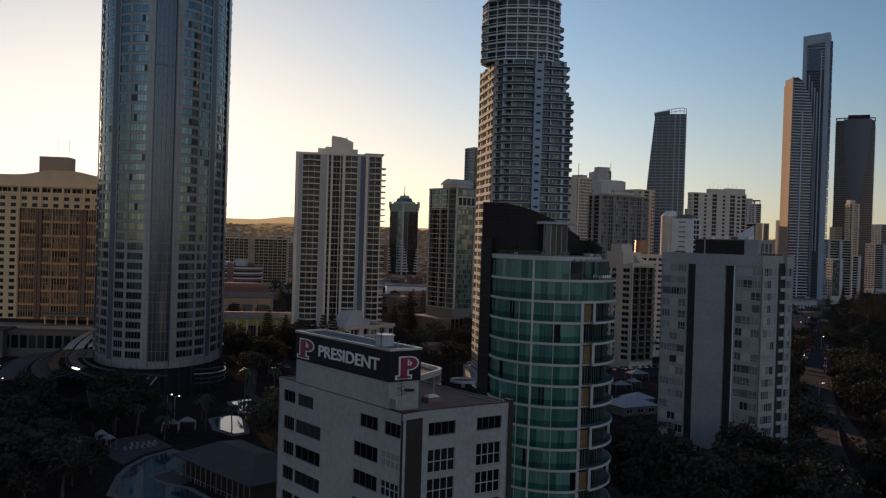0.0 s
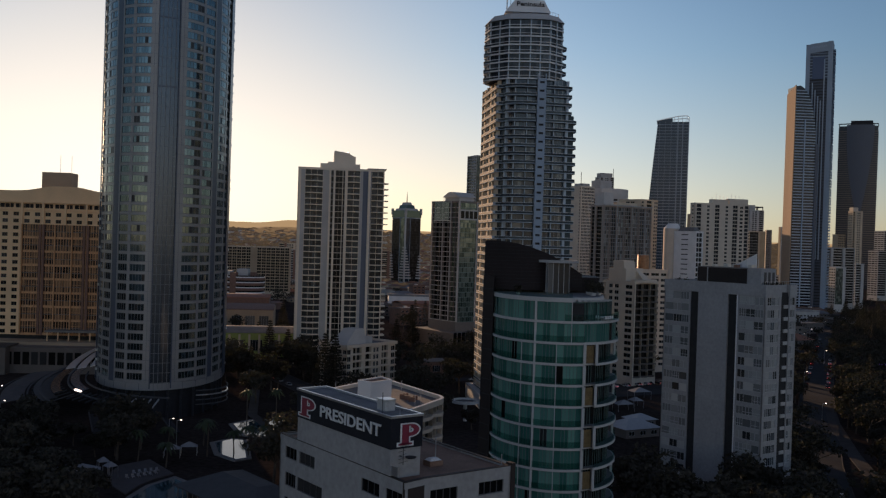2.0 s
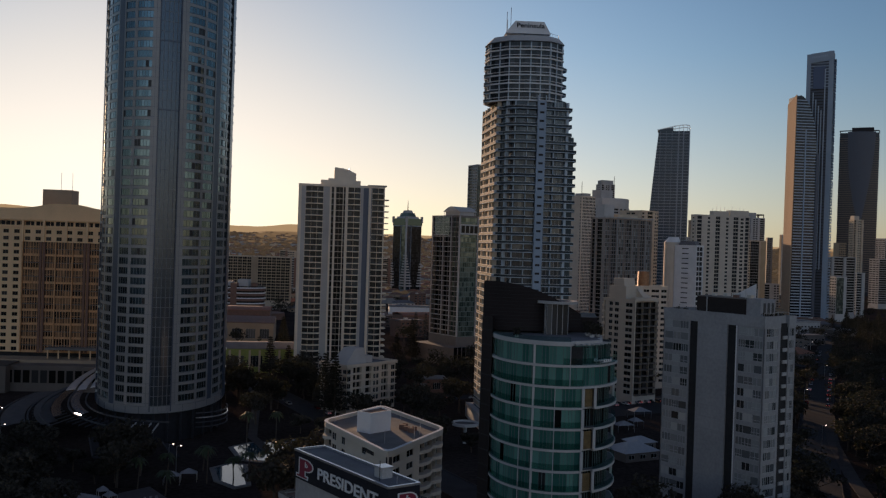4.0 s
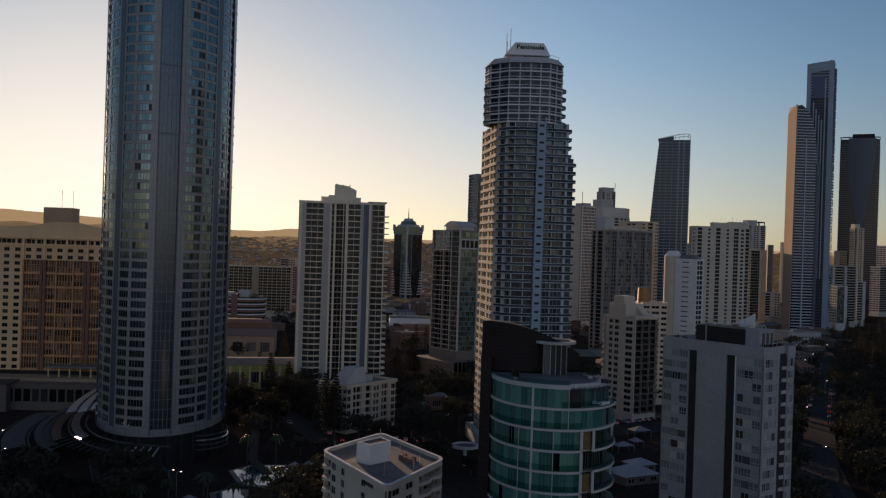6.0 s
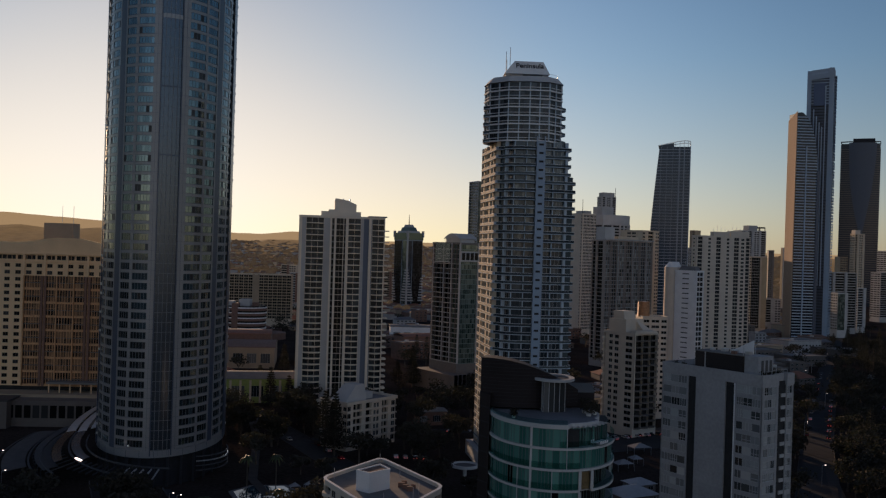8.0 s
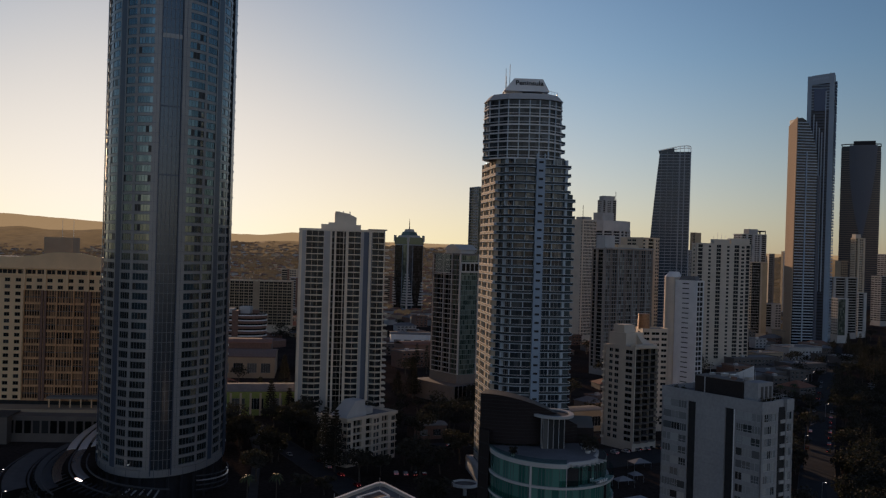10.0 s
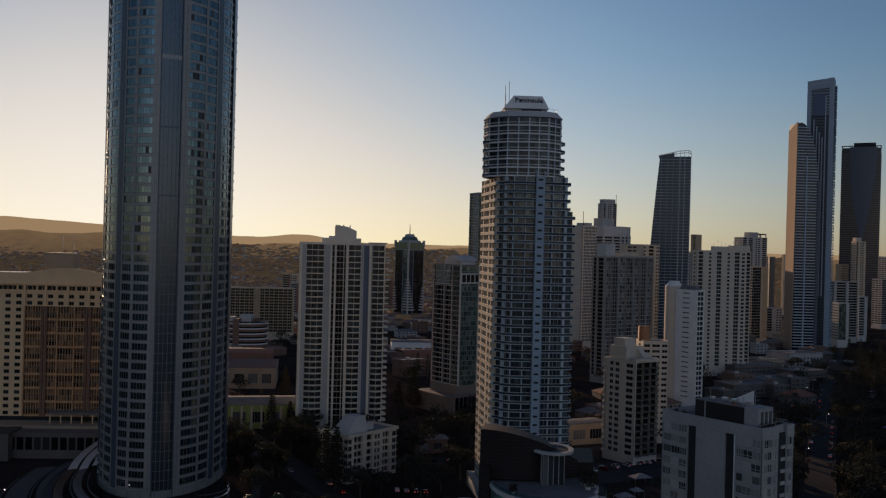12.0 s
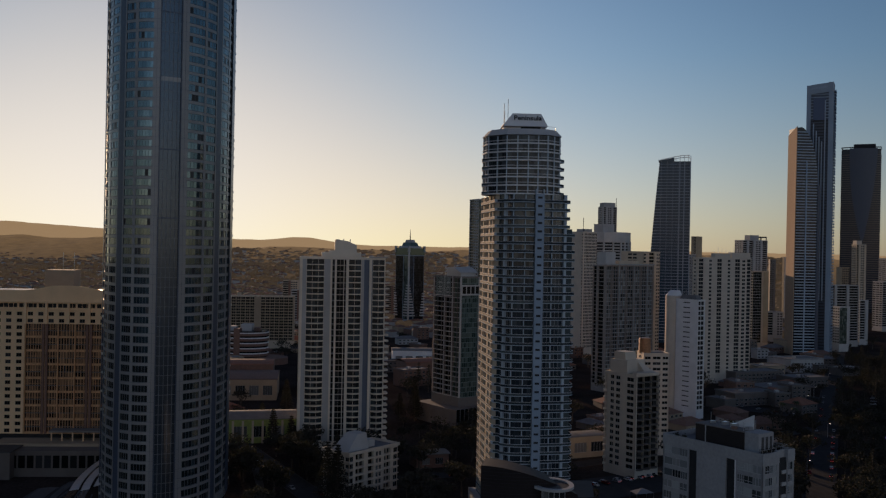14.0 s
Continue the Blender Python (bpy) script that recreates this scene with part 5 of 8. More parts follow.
    part("window_strip", Build().box(-3, -6.6, ztt + 2.4, 5, -6.4, ztt + 4.0), GLASSD, hd)
    for x, y, l in ((-9.5, -3, 9.5), (-7.8, -2, 11.5), (-8.8, 1, 7), (-6.2, -5, 3.5)):
        part("antenna", Build().box(x - 0.09, y - 0.09, ztt + 4, x + 0.09, y + 0.09, ztt + 4 + l), DARKM, t)
    rb = Build()
    railing(rb, [(6.5, -12.5), (11, -8), (11.8, 0)], ztt + 2.0, 1.4, w=0.1)
    part("roof_rail", rb, METAL, t)
    # round podium lobby
    part("podium", Build().prism(offset(body, 4), -0.3, 6.0), OFFWHITE, t)
    c0 = ellipse(5.0, 5.0, 32, -23.5, -31.8)
    part("podium_canopy", Build().ring(c0, offset(c0, -0.5), 6.9, 8.0), OFFWHITE, t, "round white entrance canopy")
    part("canopy_deck", Build().prism(offset(c0, -0.45), 7.1, 7.35), SLATE, t)
    part("canopy_column", Build().prism(ellipse(0.7, 0.7, 12, -23.5, -31.8), -0.2, 7.2), OFFWHITE, t)


MESHES = {}


def MESH(kind, key, make):
    """A mesh that is made once."""
    if (kind, key) not in MESHES:
        MESHES[kind, key] = make()
    return MESHES[kind, key]


stepped_tower()
# ---- blocks round about ----


def terrace_block():
    """A low wedge-shaped block; its roof terrace catches the last sun."""
    t = thing("apartment_block", -12, 218, 0, "low white apartment block with a broad roof terrace", "building")
    N, R, K, Lf = (0.0, 0.0), (12.6, 29.5), (-5.5, 60.0), (-19.0, 35.0)
    P = [N, R, K, Lf]
    h, n, top = 3.05, 8, 26.3
    z0 = top - 1.2 - n * h
    part("room_core", Build().prism(offset(P, -1.5), 0, top - 1.0), CORE, t)
    face(t, N, R, z0, h, n, [(2.4, "blank", DARKP), (4.5, "win", 1, 0.7, 2.3), (2.5, "blank"), (4.5, "win", 1, 0.7, 2.3), (3, "blank"), (7.5, "balc", 0.9, 0.85, GLASS, 1), (6.0, "balc", 1.1, 0.85, GLASS, 1)], PINKW)
    face(t, Lf, N, z0, h, n, [(4.5, "balc", 1.3, 0.85, GLASS, 0), (3.5, "win", 1, 0.4, 2.3), (2.5, "blank"), (2.8, "win", 1, 0.4, 2.3), (9, "blank"), (3, "win", 1, 0.7, 2.3), (11, "blank")], PINKW)
    for p, q in ((R, K), (K, Lf)):
        part("wall", Build().wall(p, q, z0, h, n, split(math.dist(p, q), 6, 1.8), 0.8, 2.4), PINKW, t)
    part("base", Build().prism(P, -0.3, z0), PINKW, t)
    # overhanging parapet with bevelled corners
    def edge(g):
        o = offset(P, g)
        out = []
        for i, c in enumerate(o):
            a, b = Vector(o[i - 1]), Vector(o[(i + 1) % 4])
            c = Vector(c)
            out += [tuple(c + (a - c).normalized() * 2.6), tuple(c + (a - c).normalized() * 0.8 + (b - c).normalized() * 0.8), tuple(c + (b - c).normalized() * 2.6)]
        return out
    part("parapet", Build().ring(edge(0.7), edge(0.1), top - 1.4, top), PINKW, t)
    part("coping", Build().ring(edge(0.8), edge(0.0), top, top + 0.12), WHITE, t)
    part("roof", Build().prism(edge(0.1), top - 1.3, top - 0.9), PAVE, t, "pale tiled roof terrace")
    H = [(-5.9, 23.3), (-1.0, 28.8), (-4.0, 33.9), (-9.6, 26.2)]
    part("lift_house", Build().prism(H, top - 1.0, 30.3), WHITE, t)
    part("lift_house_roof", Build().prism(offset(H, -0.35), 30.3, 30.42), ROOFB, t, "brown sunken lift house roof")
    part("lift_house_coping", Build().ring(offset(H, 0.05), offset(H, -0.35), 30.3, 30.7), WHITE, t)
    for x, y, s in ((2.0, 31, 0.9), (3.2, 29, 0.8), (2.6, 33.5, 0.7), (4.4, 27, 0.8), (5.2, 30, 0.6)):
        part("planter", Build().box(x - s, y - s * 0.6, top - 0.95, x + s, y + s * 0.6, top - 0.2 + s * 0.6), BRICK, t)
    for x, y in ((-16.5, 37), (-5.5, 56), (6.8, 24.0), (-1.5, 12.5), (1.0, 42.0), (5.5, 19.0)):
        part("pole", Build().box(x - 0.06, y - 0.06, top - 1.0, x + 0.06, y + 0.06, top + 2.2), METAL, t)
    d = (Vector(N) - Vector(Lf)).normalized()
    for k in range(7):
        c = Vector(Lf) + d * (26.5 + k * 0.85)
        o = Vector((d.y, -d.x)) * 0.12
        part("sign_bar", Build().prism([tuple(c + o), tuple(c + d * 0.55 + o), tuple(c + d * 0.55), tuple(c)], 23.6, 24.5), DARKM, t)


terrace_block()


def hip_block():
    t = tower("apartment_block", -41.0, 406, 51, 31, 16, 21.0, 3.1,
              [(2.6, "win", 1, 0.4, 2.5), (1.0, "blank"), (5.2, "balc", 0.5, 0.6, GLASSD, 1), (2.2, "blank"), (3.6, "balc", 0.5, 0.6, GLASSD, 0), (1.0, "blank"), (3.6, "win", 2, 0.5, 2.5), (1.6, "blank"), (4.2, "balc", 0.5, 0.6, GLASSD, 1), (1.4, "blank"), (3.0, "win", 1, 0.4, 2.5)],
              [(4, "win", 2, 0.6, 2.3), (5, "balc", 0.4, 0.6), (5, "win", 2, 0.6, 2.3)],
              "small cream apartment block with grey hipped roof house", PINKW, 0.6)
    P = [(0, 0), (31, 0), (31, 16), (0, 16)]
    part("fascia", Build().ring(offset(P, 0.7), offset(P, 0.05), 20.0, 21.3), PINKW, t)
    for k in range(1, 6):
        part("string_course", Build().ring(offset(P, 0.45), offset(P, 0.05), 1.4 + k * 3.1 - 0.25, 1.4 + k * 3.1 + 0.1), PINKW, t)
    part("roof_house", Build().prism([(2, 3), (15, 3), (15, 13), (2, 13)], 20.5, 27.4, top=[(9.5, 4.5), (15, 4.5), (15, 11.5), (9.5, 11.5)]), OFFWHITE, t, "pale sloping roof house")
    part("roof_house", Build().box(16, 5, 20.5, 21, 12, 23.5), OFFWHITE, t)


hip_block()


def curved_balcony_block():
    t = tower("apartment_tower", 92.0, 457.5, GRID, 16.6, 20.8, 50.6, 3.03,
              [(0.8, "blank"), (5.2, "balc", 1.4, 0.5, GLASSD, 0, DUSTY), (5.2, "balc", 1.6, 0.5, GLASSD, 0, DUSKY), (5.0, "balc", 1.4, 0.5, GLASSD, 0, DUSTY), (0.4, "blank", DUSTY)],
              [(1.3, "balc", 1.6, 0.9), (1.6, "blank"), (2.5, "win", 1, 0.7, 2.5), (0.5, "blank"), (2.9, "win", 1, 0.7, 2.5), (3.0, "blank"), (4.4, "win", 1, 0.6, 2.5), (0.9, "blank")],
              "white apartment tower with a curved stack of dark balconies", PINKW, 1.5)
    part("roof_house", Build().box(1, 7, 50.2, 13.4, 18.2, 56.8), PINKW, t)
    part("roof_house", Build().prism([(2, 9), (9.6, 9), (9.6, 16.4), (2, 16.4)], 56.8, 60.6, top=[(2, 9.5), (9.5, 9.5), (9.5, 16.5), (2, 16.5)]), PINKW, t)
    part("pitched_roof", Build().prism([(8.5, 1.5), (15.8, 1.5), (15.8, 17), (8.5, 17)], 50.4, 56.0, top=[(8.5, 7), (10, 7), (10, 16), (8.5, 16)]), PINKW, t, "sloping pale terrace roof")
    part("front_parapet", Build().prism(bow((0.5, 0), (15.8, 0), 3.2) + [(15.8, 3), (0.5, 3)], 50.2, 51.6), PINKW, t)
    t2 = tower("apartment_tower", 106.8, 512, 6, 14.2, 13, 55.6, 3.03,
               [(0.5, "blank"), (3.4, "win", 1, 0.8, 2.3, GLASSD, 0.3), (0.9, "blank"), (4.6, "win", 1, 0.8, 2.3, GLASSD, 0.4), (0.9, "blank"), (3.2, "win", 1, 0.8, 2.3, GLASSD, 0.3), (0.6, "blank")],
               [(4, "blank"), (5, "win", 1, 0.8, 2.3), (4, "blank")], "slim white apartment tower with three window columns", PINKW, 2)
    part("water_tank", Build().prism(ellipse(3.3, 3.3, 20, 2.4, 6.5), 55, 63.2, top=ellipse(3.1, 3.1, 20, 2.4, 6.5)), BRONZE, t2, "ochre rooftop tank")


curved_balcony_block()


def slot_tower():
    t = tower("apartment_tower", 166.0, 628, GRID, 7.2, 18.6, 79.3, 3.3,
              [(3.0, "balc", 1.2, 0.8, GLASSD), (3.2, "balc", 1.3, 0.8, GLASSD), (0.8, "blank")],
              [(6.0, "blank"), (6.0, "win", 1, 1.75, 2.45, GLASSD, 0.3), (6.6, "blank")],
              "slim white tower with dark slot windows and side balconies", WHITE, 3)
    drum = ellipse(5.6, 5.6, 24, 3.4, 23.5)
    part("rounded_wing", Build().prism(drum, 0, 81), PINKW, t, "rounded pale pink wing")
    part("wing_cap", Build().prism(drum, 81, 84.5, top=ellipse(3.4, 3.4, 24, 3.8, 23)), WHITE, t)
    part("roof_house", Build().prism([(1, 2), (6.4, 2), (6.4, 17), (1, 17)], 78, 82, top=[(1.6, 3.5), (5.8, 3.5), (5.8, 15), (1.6, 15)]), ROOFM, t)
    for k in range(7):
        part("aerial", Build().box(3.5, 3 + 2 * k, 81.5, 3.6, 3.1 + 2 * k, 83.6 + (k % 3)), METAL, t)


slot_tower()


def wide_grey_tower():
    st = [(0.5, "proud")]
    for i, w in enumerate((8, 9, 10, 10, 9, 9, 8)):
        st += [(w, "balc", 1.0, 0.34, (GLASSW, GLASSB, GLASSW, GLASS)[i % 4], 2, OFFWHITE), (0.35, "proud", OFFWHITE if i % 2 else TAUPE)]
    t = tower("apartment_tower", 122.7, 741, GRID, 55, 13.7, 99.8, 3.1, st,
              [(6, "balc", 0.6, 0.42), (1, "proud"), (8, "balc", 0.6, 0.42), (2, "blank")],
              "wide taupe apartment tower with rows of glazed balconies", TAUPE, 4)
    part("roof_house", Build().box(3, 3, 99, 14, 12.5, 110), OFFWHITE, t)
    part("roof_edge", Build().box(-0.5, -1.6, 99.6, 55.5, -0.3, 100.6), GREY, t)
    part("roof_house", Build().box(20, 5, 99, 44, 12.5, 103), CREAM, t)


wide_grey_tower()

tower("apartment_tower", 174.5, 850, GRID, 22, 27, 111, 3.2,
      [(3, "win", 1, 0.7, 2.5), (3, "blank"), (6, "balc", 0.4, 0.9), (2, "blank"), (4, "win", 2, 0.7, 2.5)], [(4, "blank"), (6, "win", 2, 0.8, 2.4), (4, "blank")],
      "cream apartment tower with dark window columns", CREAM)
t = tower("apartment_tower", 141.0, 1000, GRID, 20.5, 26, 131, 3.3,
          [(2, "blank"), (6, "win", 3, 0.5, 2.8), (6, "win", 3, 0.5, 2.8), (6, "win", 3, 0.5, 2.8)], [(24, "blank"), (2, "win", 1, 0.8, 2.4)],
          "pinkish beige apartment tower with a blank end wall", PINKW)
part("roof_house", Build().box(8, 5, 130, 18, 18, 134), GREY, t)
part("mast", Build().box(5, 5, 128, 5.4, 5.4, 146), DARKM, t)


def drum_tower():
    t = thing("apartment_tower", 187, 1060, GRID, "pale round-fronted apartment tower with a blind top storey", "building")
    poly = bow((-20, 0), (22, 0), 9, 15) + [(22, 22), (-20, 22)]
    part("room_core", Build().prism(offset(poly, -0.8), 0, 130), CORE, t)
    floors(t, "floor_band", poly, 5, 3.3, 36, 1.2, OFFWHITE)
    part("blind_storey", Build().prism(offset(poly, 0.3), 121, 132), OFFWHITE, t)
    for f in (0.0, 0.2, 0.4, 0.6, 0.8, 1.0):
        i = round(f * 14)
        x, y = poly[i]
        part("pier", Build().box(x - 0.8, y - 0.5, 0, x + 0.8, y + 1, 122), OFFWHITE, t)
    part("roof_house", Build().box(-18, 4, 130, 0, 18, 141), GREY, t)
    t = tower("apartment_tower", 267, 1650, 20, 26, 20, 189, 3.3, [(4, "balc", 0.4, 0.9), (3, "blank"), (6, "win", 2, 0.6, 2.6), (3, "proud"), (6, "balc", 0.5, 0.9)],
              [(8, "win", 3, 0.7, 2.5), (3, "proud")], "slim dark tower with pale vertical piers", GREY)
    part("roof_house", Build().box(2, 2, 188, 24, 18, 196), GREY, t)
    part("mast", Build().box(25, 1, 188, 25.6, 1.6, 204), DARKM, t)


drum_tower()

t = tower("apartment_tower", 209.8, 800, 15, 51.5, 8, 106.9, 3.25,
          [(1.4, "blank"), (4.6, "balc", 0.2, 0.75, GLASSD, 1), (5.2, "blank"), (2.6, "win", 1, 0.7, 2.6, GLASSD, 0.3), (5.0, "blank"), (4.6, "balc", 0.5, 0.75, GLASSD, 1), (5.4, "blank"), (2.6, "win", 1, 0.7, 2.6, GLASSD, 0.3), (4.4, "blank"),
           (5.0, "balc", 0.5, 0.75, GLASSD, 1), (1.8, "blank"), (3.2, "win", 1, 0.7, 2.6, GLASSD, 0.4), (1.4, "blank"), (4.2, "balc", 0.6, 0.8, GLASSD)],
          [(2, "blank"), (4, "win", 1, 0.9, 2.4), (2, "blank")],
          "broad beige apartment tower with stacked dark windows", PINKW)
part("roof_house", Build().box(17, 1, 106, 32, 7, 110.5), PINKW, t)
part("roof_house", Build().box(33, 1, 106, 51, 7, 111.5), PINKW, t)
for k in range(9):
    part("aerial", Build().box(18 + k * 3.7, 4, 110, 18.2 + k * 3.7, 4.2, 113.0 + (k * 7) % 4), METAL, t)

t = tower("apartment_tower", 464, 1500, 15, 44, 24, 133, 3.3,
          [(5, "balc", 0.4, 0.9), (2, "proud"), (5, "balc", 0.4, 0.9), (3, "proud", GREY), (6, "win", 2, 0.6, 2.6), (2, "proud"), (6, "balc", 0.4, 0.9)], [(20, "win", 5, 0.7, 2.5)],
          "grey and white apartment tower with a dark rooftop frame", OFFWHITE)
part("roof_house", Build().box(14, 3, 132, 30, 18, 141), GREY, t)
part("roof_frame", Build().ring([(31, 1), (43, 1), (43, 16), (31, 16)], [(32, 2), (42, 2), (42, 15), (32, 15)], 137, 139), DARKM, t)
for x, y in ((31.5, 1.5), (42.5, 1.5), (42.5, 15.5)):
    part("frame_post", Build().box(x - 0.5, y - 0.5, 132, x + 0.5, y + 0.5, 137), DARKM, t)
tower("apartment_tower", 354, 1104, 15, 21, 9, 91, 3.3, [(11, "glass", GLASSD, 2.2, FRAME), (2, "proud"), (7, "blank", SAND)], [(8, "win", 2, 0.7, 2.5)],
      "cream and dark glass apartment tower", CREAM)
tower("apartment_tower", 523, 1480, 12, 6, 6, 107, 3.3, [(2, "blank"), (4, "balc", 0.4, 0.8, GLASSD)], [(10, "blank", SAND)], "slim beige tower with a sunlit end wall", PINKW)
tower("apartment_tower", 521, 1540, 12, 10, 5, 103, 3.3, [(6, "win", 2, 0.6, 2.5), (2, "blank")], [(10, "blank")], "narrow dark grey tower", DUSKY)
tower("apartment_block", 402, 1200, 14, 24, 16, 38, 3.2, [(8, "balc", 0.4, 0.8), (4, "blank"), (6, "win", 2, 0.6, 2.5)], [(10, "win", 3, 0.7, 2.4)], "grey mid-rise apartment block", GREY)
tower("apartment_tower", 571, 2200, GRID, 22, 14, 150, 3.3, [(20, "blank", SAND)], [(6, "blank"), (6, "win", 1, 0.7, 2.4)], "slim tan tower alone on the skyline", TAN)
tower("apartment_tower", 513, 2050, 12, 22, 8, 108, 3.3, [(30, "win", 6, 0.5, 2.6)], [(12, "win", 3, 0.7, 2.5)], "dark distant apartment tower with level bands", GREY)
tower("apartment_block", -236, 1000, 8, 72, 16, 56, 3.1,
      [(1, "proud")] + [(4.6, "balc", 0.1, 0.8, GLASSD, 1, SAND), (0.5, "proud", TAN)] * 6 + [(1.6, "proud", TAN), (3.5, "blank", TAN), (1.6, "proud", TAN)] + [(4.6, "balc", 0.1, 0.8, GLASSD, 1, SAND), (0.5, "proud", TAN)] * 7 + [(1.5, "proud", TAN)], [(12, "blank")],
      "long grey-brown apartment slab with recessed balconies", CREAM)
tower("apartment_tower", 33, 1100, 25, 13, 24, 169, 3.4, [(12, "glass", GLASSE)], [(10, "balc", 0.3, 0.9), (10, "win", 2, 0.7, 2.5)], "slim grey tower with stepped green glazing", GREY)


def tapered_tower():
    """The blue glass tower whose one side leans in."""
    t = thing("office_tower", 253.5, 1160, -14, "tall blue glass tower with one inward leaning side", "building")
    top, n = 222.0, 60
    h = top / n

    def left(z):
        return -11.5 + 13.5 * (z / top) ** 1.6

    v, f = [], []
    for k in range(n + 1):
        z = k * h
        v += [(left(z), 0, z), (38.5, 0, z), (38.5, 26, z), (left(z), 26, z)]
    for k in range(n):
        i = 4 * k
        f += [(i + a, i + (a + 1) % 4, i + 4 + (a + 1) % 4, i + 4 + a) for a in range(4)]
    f.append((4 * n, 4 * n + 1, 4 * n + 2, 4 * n + 3))
    part("glazed_body", Build().faces(v, f), TEAL, t)
    for k in range(1, n):
        z = k * h
        x = left(z)
        part("floor_band", Build().prism([(x - 0.4, -0.5), (39, -0.5), (39, 26.5), (x - 0.4, 26.5)], z, z + 0.42), BANDW, t)
    for x in (26, 31.5, 38.6):
        part("pier", Build().box(x - 0.5, -1.0, 0, x + 0.5, 0.5, top), PANEL, t)
    for k in range(5):
        x = 7.0 * k + 4
        part("mullion", Build().box(x - 0.15, -0.65, 0, x + 0.15, 0.3, top), PANEL, t)
    # crown: a parapet that rises along the front and an arched frame over its taller half
    part("crown_wall", Build().faces([(0.5, 0, top), (19, 0, top), (19, 25, top), (0.5, 25, top), (0.5, 0, top + 1), (19, 0, top + 4.6), (19, 25, top + 4.6), (0.5, 25, top + 1)],
                                     [(0, 1, 5, 4), (1, 2, 6, 5), (2, 3, 7, 6), (3, 0, 4, 7), (4, 5, 6, 7)]), TEAL, t)
    rail = [(0.0, 1.2), (10, 3.4), (19, 5.4), (26, 6.7), (32, 7.3), (36.5, 7.2), (38.6, 5.8), (38.8, 0.0)]
    for y in (0.2, 25.0):
        b = Build()
        for p, q in zip(rail, rail[1:]):
            b.beam((p[0], y, top + p[1]), (q[0], y, top + q[1]), 0.9)
        part("crown_rail", b, METAL, t)
    for x, z in ((21, 5.6), (26, 6.6), (31, 7.1), (36, 7.1)):
        part("crown_post", Build().box(x - 0.3, 0, top, x + 0.3, 0.6, top + z), METAL, t)


tapered_tower()


def sail_towers():
    """A sail-topped slab with a copper flank, and behind it the taller framed slab."""
    t = thing("skyscraper", 382, 1050, 4, "sail-topped blue skyscraper with a copper-coloured flank wall", "building")
    n, h = 78, 3.2

    def right(z):
        return 25.0 if z < 190 else 3 + 22 * math.sqrt(max(0.0, 1 - ((z - 190) / 63.0) ** 2))

    v, f = [], []
    m = 60
    prof = [(25.0, 0.0)] + [(right(190 + 62.5 * i / m), 190 + 62.5 * i / m) for i in range(m + 1)] + [(0.5, 251.5), (-0.4, 0.0)]
    k = len(prof)
    b = Build().faces([(x, 0, z) for x, z in prof] + [(x, 20, z) for x, z in prof],
                      [tuple(range(k)), tuple(range(2 * k - 1, k - 1, -1))] + [(i, k + i, k + (i + 1) % k, (i + 1) % k) for i in range(k)])
    part("glazed_body", b, SAILG, t)
    part("flank_wall", Build().faces([(-0.9, -0.6, 0), (-0.9, 20.5, 0), (-0.3, 20.5, 245), (0.2, -0.6, 253), (-0.1, -0.6, 0), (-0.1, 20.5, 0), (0.5, 20.5, 245), (1.0, -0.6, 253)],
                                      [(1, 0, 3, 2), (4, 5, 6, 7), (0, 4, 7, 3), (5, 1, 2, 6), (3, 7, 6, 2)]), COPPER, t, "copper-coloured metal flank wall")
    for i in range(1, n):
        z = i * h
        x1 = right(z) - 0.5
        if x1 > 6:
            part("floor_band", Build().box(1.0, -0.9, z, x1, 0.2, z + 1.1), BANDW, t)
    part("centre_fin", Build().box(11.5, -1.2, 0, 12.6, 0.2, 215), BANDW, t)
    part("dark_flank", Build().box(24.6, -1.3, 0, 28.0, 20, 188), NAVY, t)
    t = thing("skyscraper", 398.5, 1066, -25, "tallest grey framed skyscraper with a portal-shaped top", "building")
    part("glazed_body", Build().box(1, 1.2, 0, 27, 24, 296), NAVY, t)
    part("portal_post", Build().box(0, -0.5, 0, 4.4, 24, 301), PORTAL, t)
    part("portal_post", Build().box(23.0, -0.5, 0, 28, 24, 304), PORTAL, t)
    part("portal_beam", Build().faces([(4.4, -0.5, 291), (23, -0.5, 293), (23, 24, 293), (4.4, 24, 291), (4.4, -0.5, 301.5), (23, -0.5, 303.5), (23, 24, 303.5), (4.4, 24, 301.5)],
                                      [(0, 1, 5, 4), (1, 2, 6, 5), (2, 3, 7, 6), (3, 0, 4, 7), (4, 5, 6, 7), (3, 2, 1, 0)]), PORTAL, t)
    for k in range(9):
        part("crown_mark", Build().box(5.2 + 1.9 * k, -0.62, 296.2 + 0.2 * k, 6.2 + 1.9 * k, -0.5, 298.4 + 0.2 * k), BANDW, t)
    part("crown_glass", Build().box(7, 0.2, 262, 20, 1.4, 287), SKYG, t)
    for i, (x, zt) in enumerate(((7.6, 258), (10.6, 250), (13.6, 243), (16.4, 238), (19.6, 284))):
        part("fin", Build().box(x - 0.55, -0.4, 60, x + 0.55, 1.4, zt), BANDW, t)
    sb = Build()
    for i in range(90):
        z = i * 3.3
        part("floor_band", Build().box(4.4, 0.5, z, 23, 1.3, z + 0.9), DARKM if z < 262 else PORTAL, t)
        sb.box(28, 1, z, 30.2, 21, z + 1.0)
        sb.box(29.8, 6, z, 30.4, 14, z + 2.2) if i % 3 else None
    tagged(part("side_balcony", sb, PORTAL, t), kind="stuff")


sail_towers()


